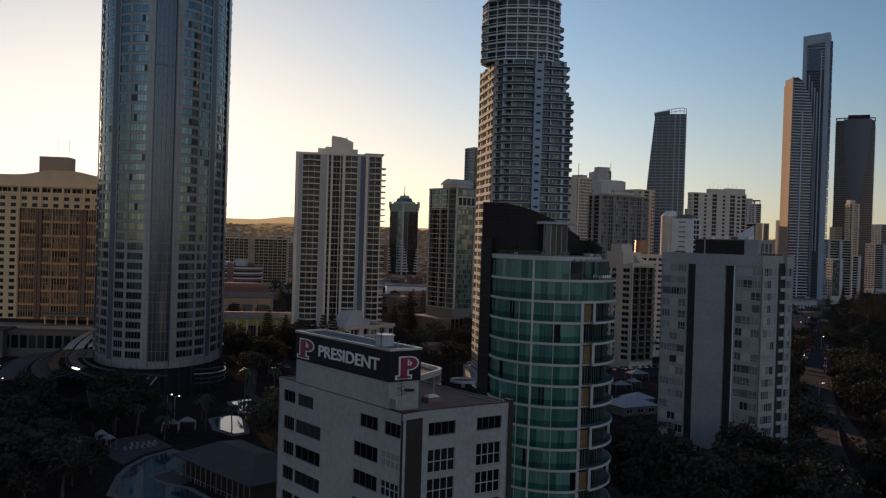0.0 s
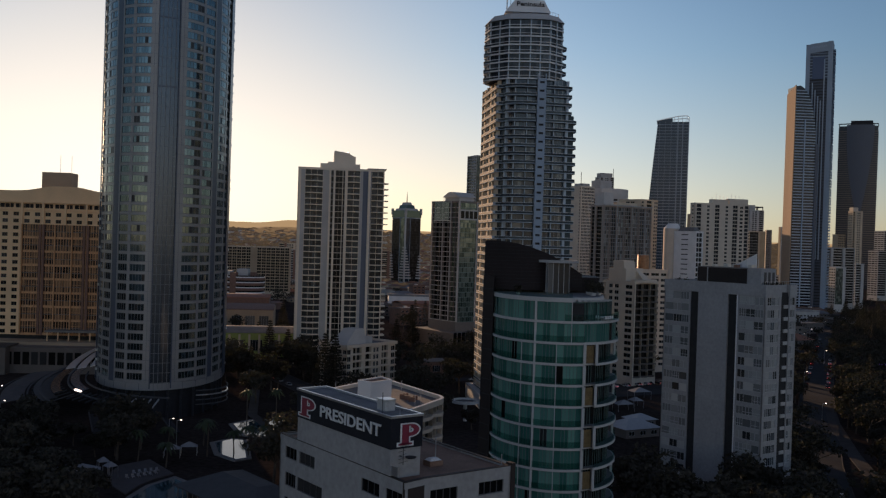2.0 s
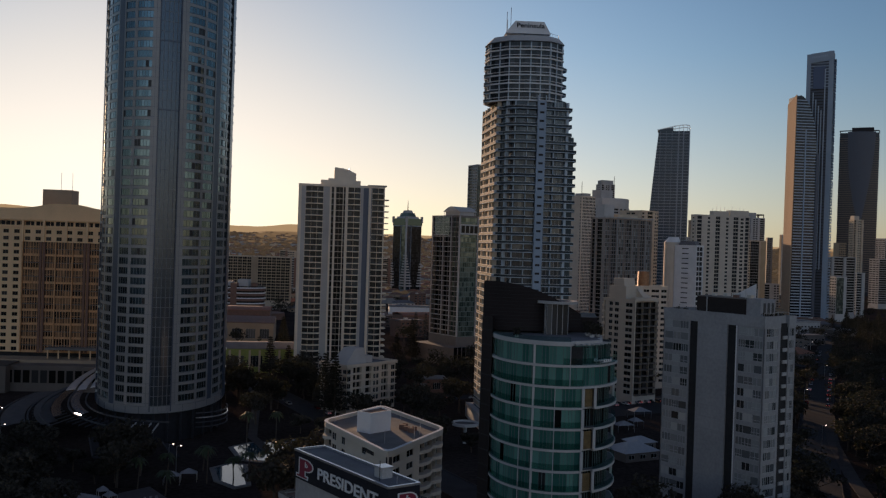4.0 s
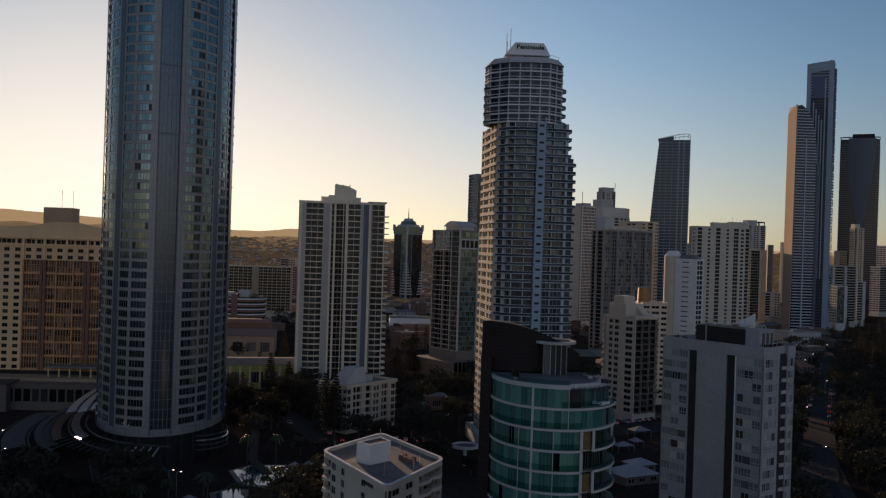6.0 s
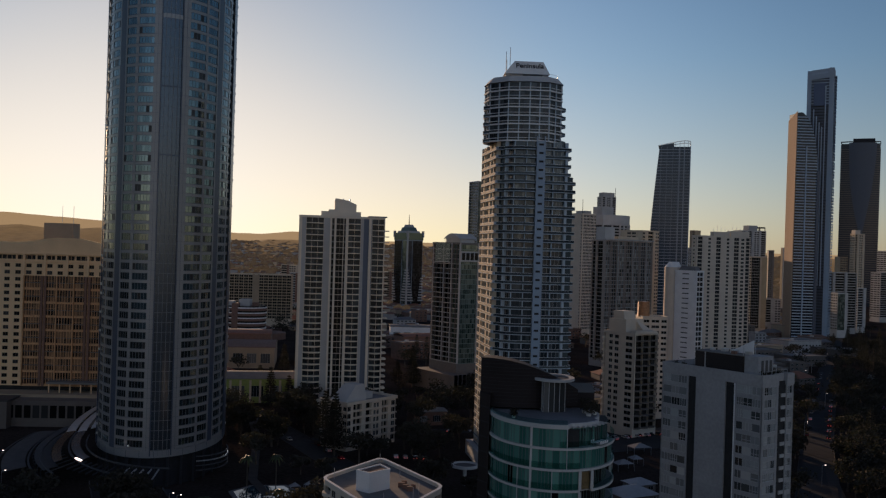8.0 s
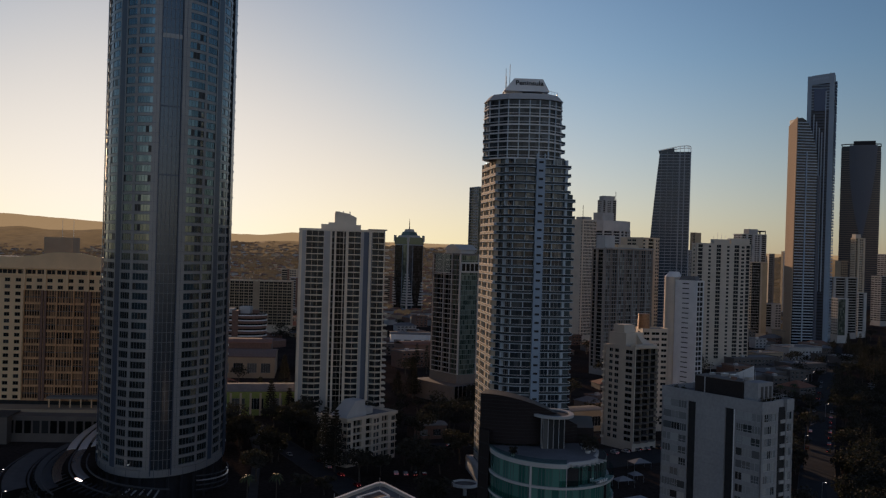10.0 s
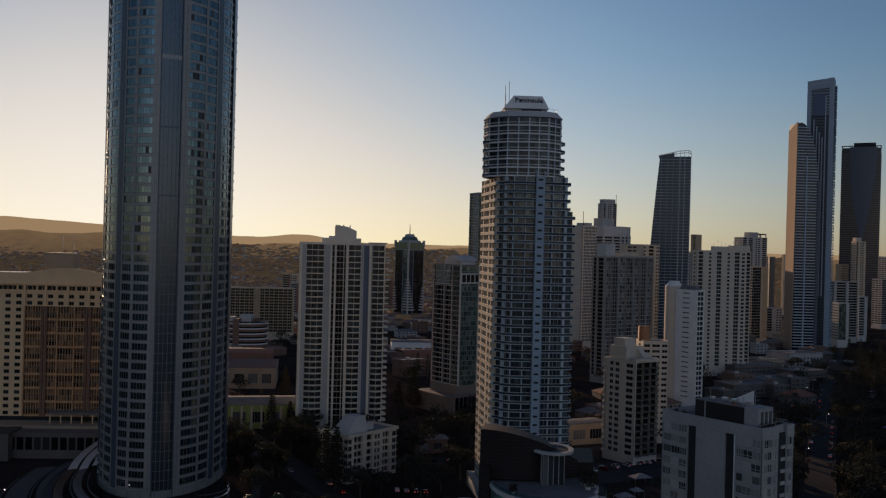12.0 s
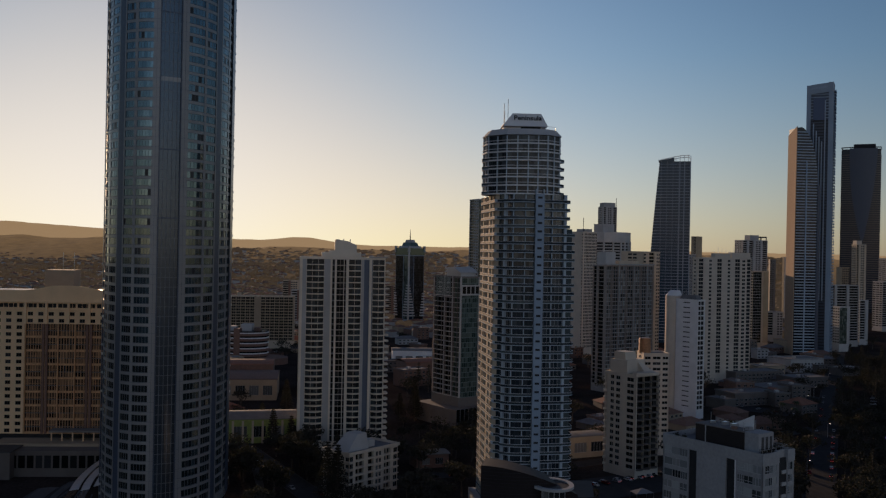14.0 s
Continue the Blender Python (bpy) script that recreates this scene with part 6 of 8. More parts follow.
def dark_tower():
    t = thing("skyscraper", 781, 1900, -25, "dark distant skyscraper with a flat open top", "building")
    P = bow((0, 0), (72, 0), 7, 11) + [(72, 40), (0, 40)]
    part("glazed_body", Build().prism(P, 0, 322), SAILG, t)
    floors(t, "floor_band", offset(P, 0.5), 8, 4.4, 70, 1.1, DUSTY)
    # dark shield on the bowed front, narrowing downwards between curved edges
    b, rows, cols = Build(), 16, 8
    for i in range(rows + 1):
        f = i / rows
        z = 325 - 185 * f
        x0, x1 = 15 + 24 * f ** 2.2, 66 - 24 * f ** 1.6
        for c in range(cols + 1):
            x = x0 + (x1 - x0) * c / cols
            b.v.append((x, -7 * math.sin(math.pi * x / 72) - 1.1, z))
    for i in range(rows):
        for c in range(cols):
            k = i * (cols + 1) + c
            b.f.append((k, k + cols + 1, k + cols + 2, k + 1))
            b.s.append(0)
    part("front_shield", b, NAVY, t, "dark shield-shaped front panel")
    part("crown", Build().box(22, 2, 322, 62, 30, 334), DARKM, t)
    part("crown_rail", Build().ring(offset(P, 0.6), offset(P, -0.6), 326, 328), DARKM, t)
    t2 = tower("apartment_tower", 558, 1300, 10, 14, 12, 127, 3.3, [(4, "balc", 0.4, 0.9), (3, "blank"), (6, "win", 2, 0.6, 2.5), (3, "proud")], [(14, "win", 4, 0.7, 2.4)], "slim beige tower before the dark skyscraper", CREAM)
    part("roof_house", Build().box(0.5, 1, 126, 8, 10, 132), PINKW, t2)
    tower("apartment_tower", 551, 1330, 10, 11, 14, 95, 3.3, [(14, "win", 4, 0.6, 2.4)], [(14, "blank", SAND)], "tan apartment block with plain end wall", TAN)
    tower("apartment_block", 459, 1150, 14, 44, 18, 75, 3.2, [(6, "balc", 0.4, 0.9), (2, "proud"), (8, "balc", 0.5, 0.9), (2, "proud"), (8, "balc", 0.4, 0.9)], [(14, "win", 4, 0.7, 2.4)], "stepped white apartment block with balconies", GREY)
    tower("apartment_block", 450.5, 1092, 14, 14, 12, 52, 3.2, [(10, "glass", GLASSE), (4, "blank")], [(10, "win", 3, 0.7, 2.4)], "narrow glazed white apartment block", OFFWHITE)
    tower("apartment_block", 512, 1180, 14, 12, 12, 56, 3.2, [(8, "balc", 0.4, 0.9), (4, "blank")], [(10, "win", 3, 0.7, 2.4)], "white mid-rise apartment block", OFFWHITE)
    tower("apartment_tower", 722, 1560, 14, 26, 24, 108, 3.3, [(8, "balc", 0.4, 0.9), (4, "blank"), (6, "win", 2, 0.6, 2.5)], [(10, "win", 3, 0.7, 2.4)], "grey apartment tower at the coast road", GREY)
    tower("apartment_tower", 640, 1400, 14, 22, 22, 74, 3.3, [(8, "balc", 0.4, 0.9), (4, "blank")], [(10, "win", 3, 0.7, 2.4)], "pale mid-rise tower at the coast road", GREY)


dark_tower()

# ---- the streets towards the setting sun ----


def bowed_tower():
    t = tower("apartment_tower", -79, 500, 8, 45.5, 26, 104.4, 3.13,
              [(1.6, "blank"), (2.1, "blank", OFFWHITE), (9.3, "balc", 2.6, 0.5, GLASSB, 2), (3.2, "blank", OFFWHITE), (1.0, "proud"), (1.3, "glass", GLASSD, 1.3, GREY), (1.0, "proud"), (3.7, "glass", GLASSD, 1.8, PINKW), (0.3, "proud"), (1.0, "glass", GLASSD, 1.0, GREY),
               (1.3, "proud"), (6.7, "balc", 1.5, 0.5, GLASSB, 1), (1.5, "blank", OFFWHITE), (2.7, "blank", SLATEB), (1.4, "proud"), (0.4, "blank", SLATEB), (6.6, "balc", 2.6, 0.5, GLASSB, 1)],
              [(6, "win", 2, 0.8, 2.4), (14, "blank"), (6, "win", 2, 0.8, 2.4)],
              "pale high-rise with bowed balcony stacks and grey piers", IVORY, 6)
    part("roof_house", Build().box(11.5, 2, 103.5, 32.6, 18, 106.9), IVORY, t)
    part("roof_house", Build().box(15.4, 3, 106.9, 20.0, 17, 107.9), IVORY, t)
    lift = Build().faces([(x, y, z) for y in (4, 16) for x, z in ((18.6, 106.9), (30.2, 106.9), (30.2, 110.9), (25.6, 113.0), (18.9, 114.0), (18.6, 113.0))],
                         [(0, 1, 2, 3, 4, 5), (11, 10, 9, 8, 7, 6)] + [(i, i + 6, (i + 1) % 6 + 6, (i + 1) % 6) for i in range(6)])
    part("lift_house", lift, IVORY, t, "pale lift house with a bevelled top")
    part("roof_edge", Build().box(36.5, -0.6, 104.3, 46.6, 9, 104.9), GREY, t)
    for x in (20.5, 23.0, 26.5):
        part("vent", Build().box(x, 10, 112.4, x + 0.6, 10.6, 114.2), METAL, t)
    for k in range(30):
        x = 45.3
        part("end_balcony", Build().prism([(x - 0.5, 0.2), (x + 1.4, -0.3), (x + 2.5, 0.5), (x + 2.9, 2.4), (x + 2.6, 9), (x - 0.5, 9)], 6.2 + k * 3.13, 6.65 + k * 3.13), IVORY, t)


bowed_tower()


def turret_tower():
    t = tower("office_tower", -57.5, 1340, GRID, 26, 34, 100, 3.6, [(8, "glass", TEAL, 2.6), (0.4, "proud"), (18, "glass", GLASSD, 2.4)], [(20, "glass", GLASSD, 2.4), (0.4, "proud"), (13, "glass", JADE, 2.6)],
              "dark green glass office tower with stepped turret roof", PANEL)
    for i, (g, z, dz) in enumerate(((-0.6, 100, 10), (2.5, 110, 3), (6.0, 113, 5), (9.0, 118, 4))):
        P = offset([(0, 0), (26, 0), (26, 34), (0, 34)], -g)
        part("roof_tier", Build().prism(P, z, z + dz, top=offset(P, -1.4 if i else -0.1)), (JADE, GREY, JADEP, GREY)[i], t)
    for x, y in ((0, 34), (26, 0), (0, 0)):
        part("corner_turret", Build().box(x - 1.4, y - 1.4, 104, x + 1.4, y + 1.4, 113), GREY, t)
    part("spire", Build().prism(ellipse(0.9, 0.9, 8, 12.5, 16.5), 121, 137, top=ellipse(0.2, 0.2, 8, 12.5, 16.5)), DARKM, t)
    part("corner_stair", Build().box(-1.1, -1.1, 0, 0.8, 0.8, 104), OFFWHITE, t)
    # white terrace fronts that step out from the corner towards the ground, and shorter ones at the far edges
    for k in range(12):
        z, w = 56 - 3.9 * k, 1.6 + 0.85 * k
        part("terrace_front", Build().box(-1.4, -1.4, z, min(w, 25), 0.0, z + 1.7), OFFWHITE, t)
        part("terrace_front", Build().box(-1.4, -1.4, z, 0.0, min(w + 2, 33), z + 1.7), OFFWHITE, t)
        if k > 2:
            e = 1.2 + 0.5 * k
            part("terrace_front", Build().box(26 - e, -1.3, z, 27.3, 0.0, z + 1.7), OFFWHITE, t)
            part("terrace_front", Build().box(-1.3, 34 - e, z, 0.0, 35.3, z + 1.7), OFFWHITE, t)


turret_tower()


def glass_side_tower():
    t = tower("apartment_tower", 7.5, 588, GRID, 14.9, 29, 92.9, 3.1, [(0.6, "proud", OFFWHITE), (13, "glass", JADE, 1.5, GREENF), (0.6, "proud", OFFWHITE)],
              [(1.4, "blank", TAUPE), (2.6, "balc", 0.3, 0.34, GLASSE, 0, OFFWHITE), (8.0, "balc", 0.9, 0.34, GLASSD, 1, OFFWHITE), (0.4, "proud", GREY), (7.4, "balc", 0.9, 0.34, GLASSD, 1, OFFWHITE), (0.4, "proud", GREY), (7.0, "balc", 0.4, 0.34, GLASSE, 1, GREY)],
              "grey apartment tower with a green glass end", DUSKY, 15)
    part("roof_house", Build().prism([(2, 2), (13, 2), (13, 17), (2, 17)], 92, 95.2), OFFWHITE, t)
    m = 14
    arch = [(1 + 17 * i / m, 95.2 + 3.4 * math.sin(math.pi * i / m)) for i in range(m + 1)]
    part("vaulted_roof", Build().faces([(0.5, y, z) for y, z in arch] + [(14.5, y, z) for y, z in arch],
                                       [tuple(range(m + 1)), tuple(range(2 * m + 1, m, -1))] + [(i + 1, i, m + 1 + i, m + 2 + i) for i in range(m)]), OFFWHITE, t, "pale vaulted roof")
    glazed(t, (-0.7, 24.6), (-0.7, 9.0), 80.6, 3.87, 3, 1.3, JADE, FRAME, mull=1)
    part("terrace_slab", Build().box(-1.3, 8.6, 80.2, 0.2, 25.0, 80.7), OFFWHITE, t)
    part("end_frame", Build().box(0.4, -0.9, 81.0, 14.6, -0.2, 87.5), OFFWHITE, t)
    for k in range(4):
        part("end_opening", Build().box(1.2 + 3.4 * k, -1.0, 82.0, 3.8 + 3.4 * k, -0.85, 86.6), GLASSD, t)
    part("podium", Build().box(-9, -10, -0.3, 26, 34, 11.5), DUSTY, t)
    glazed(t, (-9, -10), (26, -10), 4, 8, 1, 3.2, GLASSD, GREY, gap=0.5, inset=-0.1)
    for k in range(3):
        part("crane_lamp", Build().box(6 + k, 24, 92, 6.2 + k, 24.2, 96 + k), METAL, t)


glass_side_tower()


def hotel():
    t = thing("hotel", -276, 455, 5, "large cream hotel with bronze-framed glazed front and pale metal roof", "building")
    L, D, h, n = 122.0, 32.0, 3.371, 18
    z0 = 15.4
    # the core is added up to the loggia too, to keep its openings dark
    part("room_core", Build().box(1.5, 1.5, 0, L - 1.5, D, 80.3), CORE, t)
    # side with single windows
    bays = [(5.35 + 5.1 * k - 1.25, 5.35 + 5.1 * k + 1.3) for k in range(13)]
    part("wall", Build().wall((0, 0), (69.4, 0), z0, h, n, bays, 0.65, 2.45), HOTELC, t)
    windows(t, (0, 0), (69.4, 0), z0, h, n, bays, 0.65, 2.45, 1, GLASSD, DUSKY)
    # two storeys of windows over the glazed front
    p, q = (69.4, 0), (L, 0)
    zt = z0 + (n - 2) * h
    bays = [(2.3 + 4.97 * k - 1.25, 2.3 + 4.97 * k + 1.25) for k in range(10)]
    part("wall", Build().wall(p, q, zt, h, 2, bays, 0.65, 2.45), HOTELC, t)
    windows(t, p, q, zt, h, 2, bays, 0.65, 2.45, 1, GLASSD, DUSKY)
    widths = (8.7, 1.6, 5.4, 8.1, 5.85, 1.8, 8.7, 1.6, 5.4, 5.45)
    x = 69.4
    for i, w in enumerate(widths):
        y = 1.0 if i % 2 == 0 else 0.6
        for k in range(n - 2):
            glazed(t, (x, y), (x + w, y), z0 + k * h, h, 1, (1.3, 1.7, 1.1)[(k + i) % 3], HOTELG if (k + i) % 4 else GLASSD, BRONZE, inset=0.0)
        mull = Build()
        for c in range(1, max(2, round(w / 1.3))):
            cx = x + w * c / max(2, round(w / 1.3))
            mull.box(cx - 0.13, y - 0.35, z0, cx + 0.13, y - 0.05, zt)
        part("mullion", mull, GOLD, t, "slender gold-brown mullions")
        for k in range(n - 2):
            if i % 2 == 0:
                part("balcony_rail", Build().box(x + 0.6, 0.35, z0 + k * h + 0.9, x + w - 0.6, 0.45, z0 + k * h + 1.05), GOLD, t)
        w2 = 0.55 if i in (1, 2, 5, 6) else 0.3
        pier(t, (x - w2, 0), (x + w2, 0), 0.25, z0, zt, BRICK if i in (1, 2, 5, 6) else GOLD, back=1.2)
        x += w
    for k in range(0, n - 2):
        part("spandrel", Build().box(69.4, 0.3, z0 + k * h - 0.2, L, 0.8, z0 + k * h + (0.8 if k % 2 == 0 else 0.15)), GOLD if k % 2 == 0 else DUSKY, t)
    part("cornice", Build().box(-0.5, -0.6, zt + 2 * h, L + 0.5, D, zt + 2 * h + 0.7), HOTELC, t)
    for k in range(52):
        part("loggia_post", Build().box(k * L / 52 - 0.1, 0.6, zt + 2 * h + 0.7, k * L / 52 + 0.1, 0.8, zt + 2 * h + 3.7), HOTELC, t)
    part("loggia_wall", Build().wall((0, 0.4), (L, 0.4), zt + 2 * h + 0.7, 3.0, 1, split(L, 13, 0.9), 0.5, 2.5), HOTELC, t)
    part("top_cornice", Build().box(-0.8, -0.8, zt + 2 * h + 3.7, L + 0.8, D + 0.8, zt + 2 * h + 4.3), HOTELC, t)
    zr = zt + 2 * h + 4.3
    part("metal_roof", Build().prism([(-0.5, 3), (L + 0.5, 3), (L + 0.5, D), (-0.5, D)], zr, zr + 5.0, top=[(6, 9), (L - 6, 9), (L - 6, D - 9), (6, D - 9)]), PALEROOF, t, "pale standing-seam hipped roof")
    # waving gable wall
    m = 60
    line = [(L * i / m, 5.0 + 2.8 / (1 + ((L * i / m - 89) / 13) ** 4) + 2.0 / (1 + ((L * i / m - 40) / 10) ** 4)) for i in range(m + 1)]
    gw = Build()
    gw.faces([(x, 0.3, zr) for x, _ in line] + [(x, 0.3, zr + z) for x, z in line] + [(x, 1.1, zr + z) for x, z in line] + [(x, 1.1, zr) for x, _ in line],
             [(i + o, i + 1 + o, i + m + 2 + o, i + m + 1 + o) for o in (0, m + 1, 2 * m + 2) for i in range(m)])
    part("gable_wall", gw, HOTELC, t, "pale waving gable wall")
    part("plant_room", Build().box(75, 10, zr + 3, 89, 22, zr + 15.2), TAN, t, "brown rooftop plant room")
    for x in (82.5, 88):
        part("aerial", Build().box(x, 14, zr + 14, x + 0.15, 14.15, zr + 24), METAL, t)
    for x in (69.4, 79.4, 90.0, 100, L):
        part("party_rib", Build().box(x - 0.5, -0.7, zt, x + 0.5, 0.4, zr), HOTELC, t)
    part("podium", Build().box(40, -24, -0.3, L + 20, 0.0, 12), DUSTY, t)
    glazed(t, (40, -24), (L + 20, -24), 4, 6, 1, 4, GLASSD, DUSTY, gap=0.8, inset=-0.1)
    part("terrace_roof", Build().box(84, -8, 17.5, 112, -1, 18.4), PAVE, t)
    part("terrace_slab", Build().box(60, -14, 11.6, L + 26, 0, 13.4), TAN, t)
    for k in range(6):
        part("terrace_post", Build().box(85 + 5 * k, -7.8, 12, 85.5 + 5 * k, -7.3, 17.6), HOTELC, t)
    part("wing_block", Build().box(46, -30, 0, 74, -2, 12.4), DUSTY, t)
    part("wing_roof", Build().box(45.5, -30.5, 12.4, 74.5, -2, 12.9), SLATE, t)


hotel()


def banded_drum():
    t = thing("office_block", -189, 885, 0, "round brown brick office block with white level bands", "building")
    P = ellipse(20, 16, 40)
    part("glazed_body", Build().prism(P, 0, 30), GLASSD, t)
    floors(t, "brick_band", offset(P, 0.4), 2.0, 4.75, 6, 2.2, BRICK)
    floors(t, "sun_shade", offset(P, 0.9), 4.3, 4.75, 6, 1.0, WHITE)
    part("brick_stair", Build().box(-8, -17.5, 0, -2.5, -8, 33), BRICK, t)
    part("roof_house", Build().box(-4, -6, 30, 6, 6, 36), OFFWHITE, t)
    part("roof_house", Build().box(-15, -6, 30, -9, 4, 34), GREY, t)
    part("roof_house", Build().box(8, -4, 30, 13, 4, 33), BRICK, t)
    part("podium", Build().prism(ellipse(34, 22, 40, 6, -4), -0.2, 6), BRICK, t)


banded_drum()

for x, y, lx, ly, z, w, lab in ((-215, 1290, 55, 16, 50, OFFWHITE, "long grey apartment slab with shallow balconies"), (-150, 1330, 50, 16, 46, GREY, "long pale apartment slab with brick panels"),
                                (-250, 1420, 60, 18, 58, CREAM, "distant cream apartment slab"), (-100, 1500, 60, 18, 50, TAN, "distant tan apartment slab")):
    t = tower("apartment_slab", x, y, 4, lx, ly, z, 3.3, [(5, "balc", 0.1, 1.1), (2, "proud", BRICK), (6, "win", 3, 0.6, 2.5), (2, "proud"), (6, "balc", 0.1, 1.1), (2, "proud", BRICK), (6, "win", 3, 0.6, 2.5), (2, "proud"), (5, "balc", 0.1, 1.1)],
              [(12, "win", 3, 0.8, 2.4)], lab, w)
    part("lift_house", Build().box(lx * 0.45, 4, z - 1, lx * 0.45 + 7, 12, z + 9), GREY, t)


def hall(x, y, rz, lx, ly, z, wall, roof, label, arch=2.0):
    """A low hall with a shallow vaulted roof."""
    t = thing("low_hall", x, y, rz, label, "building")
    part("wall", Build().wall((0, 0), (lx, 0), 0, z, 1, split(lx, max(2, int(lx / 9)), 3), z * 0.25, z * 0.7), wall, t)
    windows(t, (0, 0), (lx, 0), 0, z, 1, split(lx, max(2, int(lx / 9)), 3), z * 0.25, z * 0.7, 3)
    part("wall", Build().prism([(0, 0.4), (lx, 0.4), (lx, ly), (0, ly)], -0.2, z - 0.05), wall, t)
    m, v = 12, []
    for i in range(m + 1):
        zz = z + arch * math.sin(math.pi * i / m)
        v += [(-0.6, ly * i / m - 0.3, zz), (lx + 0.6, ly * i / m - 0.3, zz), (-0.6, ly * i / m - 0.3, zz - 0.35), (lx + 0.6, ly * i / m - 0.3, zz - 0.35)]
    f = []
    for i in range(m):
        k = 4 * i
        f += [(k, k + 1, k + 5, k + 4), (k + 2, k + 6, k + 7, k + 3), (k, k + 4, k + 6, k + 2), (k + 1, k + 3, k + 7, k + 5)]
    f += [(0, 2, 3, 1), (4 * m, 4 * m + 1, 4 * m + 3, 4 * m + 2)]
    part("roof", Build().faces(v, f), roof, t)
    return t


g = hall(-120, 520, 12, 44, 26, 13.5, LIME, PAVE, "low lime-green hall with a pale curved roof", 2.5)
for k in range(8):
    part("wall_rib", Build().box(2 + k * 5.4, -0.5, 0, 3.2 + k * 5.4, 0.1, 12.5), CREAM, g)
hall(-190, 660, 8, 70, 50, 15, TAN, BRICK, "large brown hall with a low red-brown roof", 2.5)
hall(-176, 700, 8, 46, 30, 21, BRICK, TILE, "red-brown brick hall behind a lower one", 2)
hall(-110, 700, 10, 46, 30, 18, CREAM, PAVE, "cream low-rise with pale flat roof", 1)
hall(-50, 856, 5, 40, 26, 17, WHITE, PAVE, "white low office building with pale roof", 1)
hall(-34, 790, 25, 34, 24, 14, BRICK, TILE, "red-brown low building with tiled roof", 2)
hall(-14, 470, 20, 17, 12, 7.0, BRICK, PAVE, "low red-brown building with a pale sunlit roof", 0.8)
hall(66, 500, 25, 24, 14, 11.5, SAND, PAVE, "low orange-lit building with flat roof", 0.3)

# ---- streets, pools and gardens ----


def strip(name, pts, width, z, mat, label, category, kerb=True):
    """A paved strip along pts, with raised kerbs."""
    b, k = Build(), Build()
    left, right = [], []
    for i, p in enumerate(pts):
        a, c = Vector(pts[max(0, i - 1)]), Vector(pts[min(len(pts) - 1, i + 1)])
        d = (c - a).normalized()
        o = Vector((d.y, -d.x)) * width / 2
        left.append(Vector(p) - o)
        right.append(Vector(p) + o)
    for i in range(len(pts) - 1):
        q = [left[i], right[i], right[i + 1], left[i + 1]]
        b.faces([(*v, z) for v in q] + [(*v, z - 0.3) for v in q], [(0, 1, 2, 3), (0, 4, 5, 1), (1, 5, 6, 2), (2, 6, 7, 3), (3, 7, 4, 0)])
        if kerb:
            for side in (left, right):
                k.beam((*side[i], z + 0.05), (*side[i + 1], z + 0.05), 0.3, 0.3)
    ob = new(name, b.mesh(name, mat))
    tagged(ob, label, category, kind="structure")
    if kerb:
        part("kerb", k, DIMPAVE, ob)
    return ob


strip("road_1", [(-230, 640), (-150, 585), (-104, 501), (-62, 422), (-20, 340), (20, 262), (60, 190), (110, 100)], 13, 0.06, ASPHALT, "dark asphalt street between the towers", "road")
strip("road_2", [(-62, 424), (-10, 455), (40, 470), (90, 500), (160, 548), (240, 606)], 11, 0.08, ASPHALT, "dark asphalt cross street", "road")
strip("road_3", [(60, 120), (120, 300), (184, 464), (241, 601), (303, 748), (406, 991), (525, 1264), (950, 2168)], 15, 0.10, ASPHALT, "long dark coast road between trees", "road")
strip("pavement_1", [(122, 250), (130, 274), (132, 290), (139, 318), (147, 345), (156, 375), (165, 400)], 4.5, 0.12, DIMPAVE, "pale curving park path", "path", False)
strip("pavement_2", [(-120, 545), (-95, 470), (-84, 430), (-70, 352), (-60, 330)], 3.5, 0.5, DIMPAVE, "pale winding garden wall walk", "path", False)
strip("road_4", [(205, 690), (250, 640), (300, 700), (260, 760)], 26, 0.12, ASPHALT, "open asphalt car park behind the towers", "car park", False)
strip("road_5", [(60, 432), (95, 452), (125, 476)], 34, 0.04, ASPHALT, "asphalt car park with market stalls", "car park", False)


def pool(poly, label):
    t = thing("swimming_pool", 0, 0, 0, label, "pool")
    part("coping", Build().prism(offset(poly, 1.6), -0.2, 0.35), PAVE, t, "pale paved pool edge")
    part("pool_water", Build().prism(poly, 0.0, 0.39), POOL, t, "still blue-grey water")


pool([(-72, 303), (-67, 288), (-60.5, 281.5), (-58, 284), (-61, 296), (-64, 308), (-68, 309)], "small curved resort pool reflecting the sky")
pool([(-73, 334), (-66, 317), (-58, 315), (-52, 322), (-50, 334), (-57, 344), (-68, 342)], "large free-form resort pool reflecting the sky")
pool([(-76, 229), (-72.8, 214), (-60, 206), (-52, 212), (-57.6, 219), (-66, 224), (-70.5, 231), (-66, 237.5), (-61, 235), (-61, 242), (-66, 251), (-72, 257), (-75.6, 249), (-76.8, 238)], "dark winding lagoon pool beside a pavilion")


def deck(poly, z, name, label):
    """A paved terrace with a low edge."""
    ob = new(name, Build().prism(poly, -0.2, z).mesh(name, PAVED))
    tagged(ob, label, "deck", kind="structure")


deck([(-90.6, 254), (-79.6, 240.5), (-79, 250), (-77, 257), (-73.6, 262.5), (-85, 278), (-91.2, 270)], 0.34, "pavement_3", "dusky paved pool deck with loungers")
deck([(-68.5, 229), (-64.9, 225), (-60, 222), (-58, 231), (-60, 233.5), (-65.4, 235.5)], 0.5, "pavement_4", "small paved pool terrace with umbrellas")


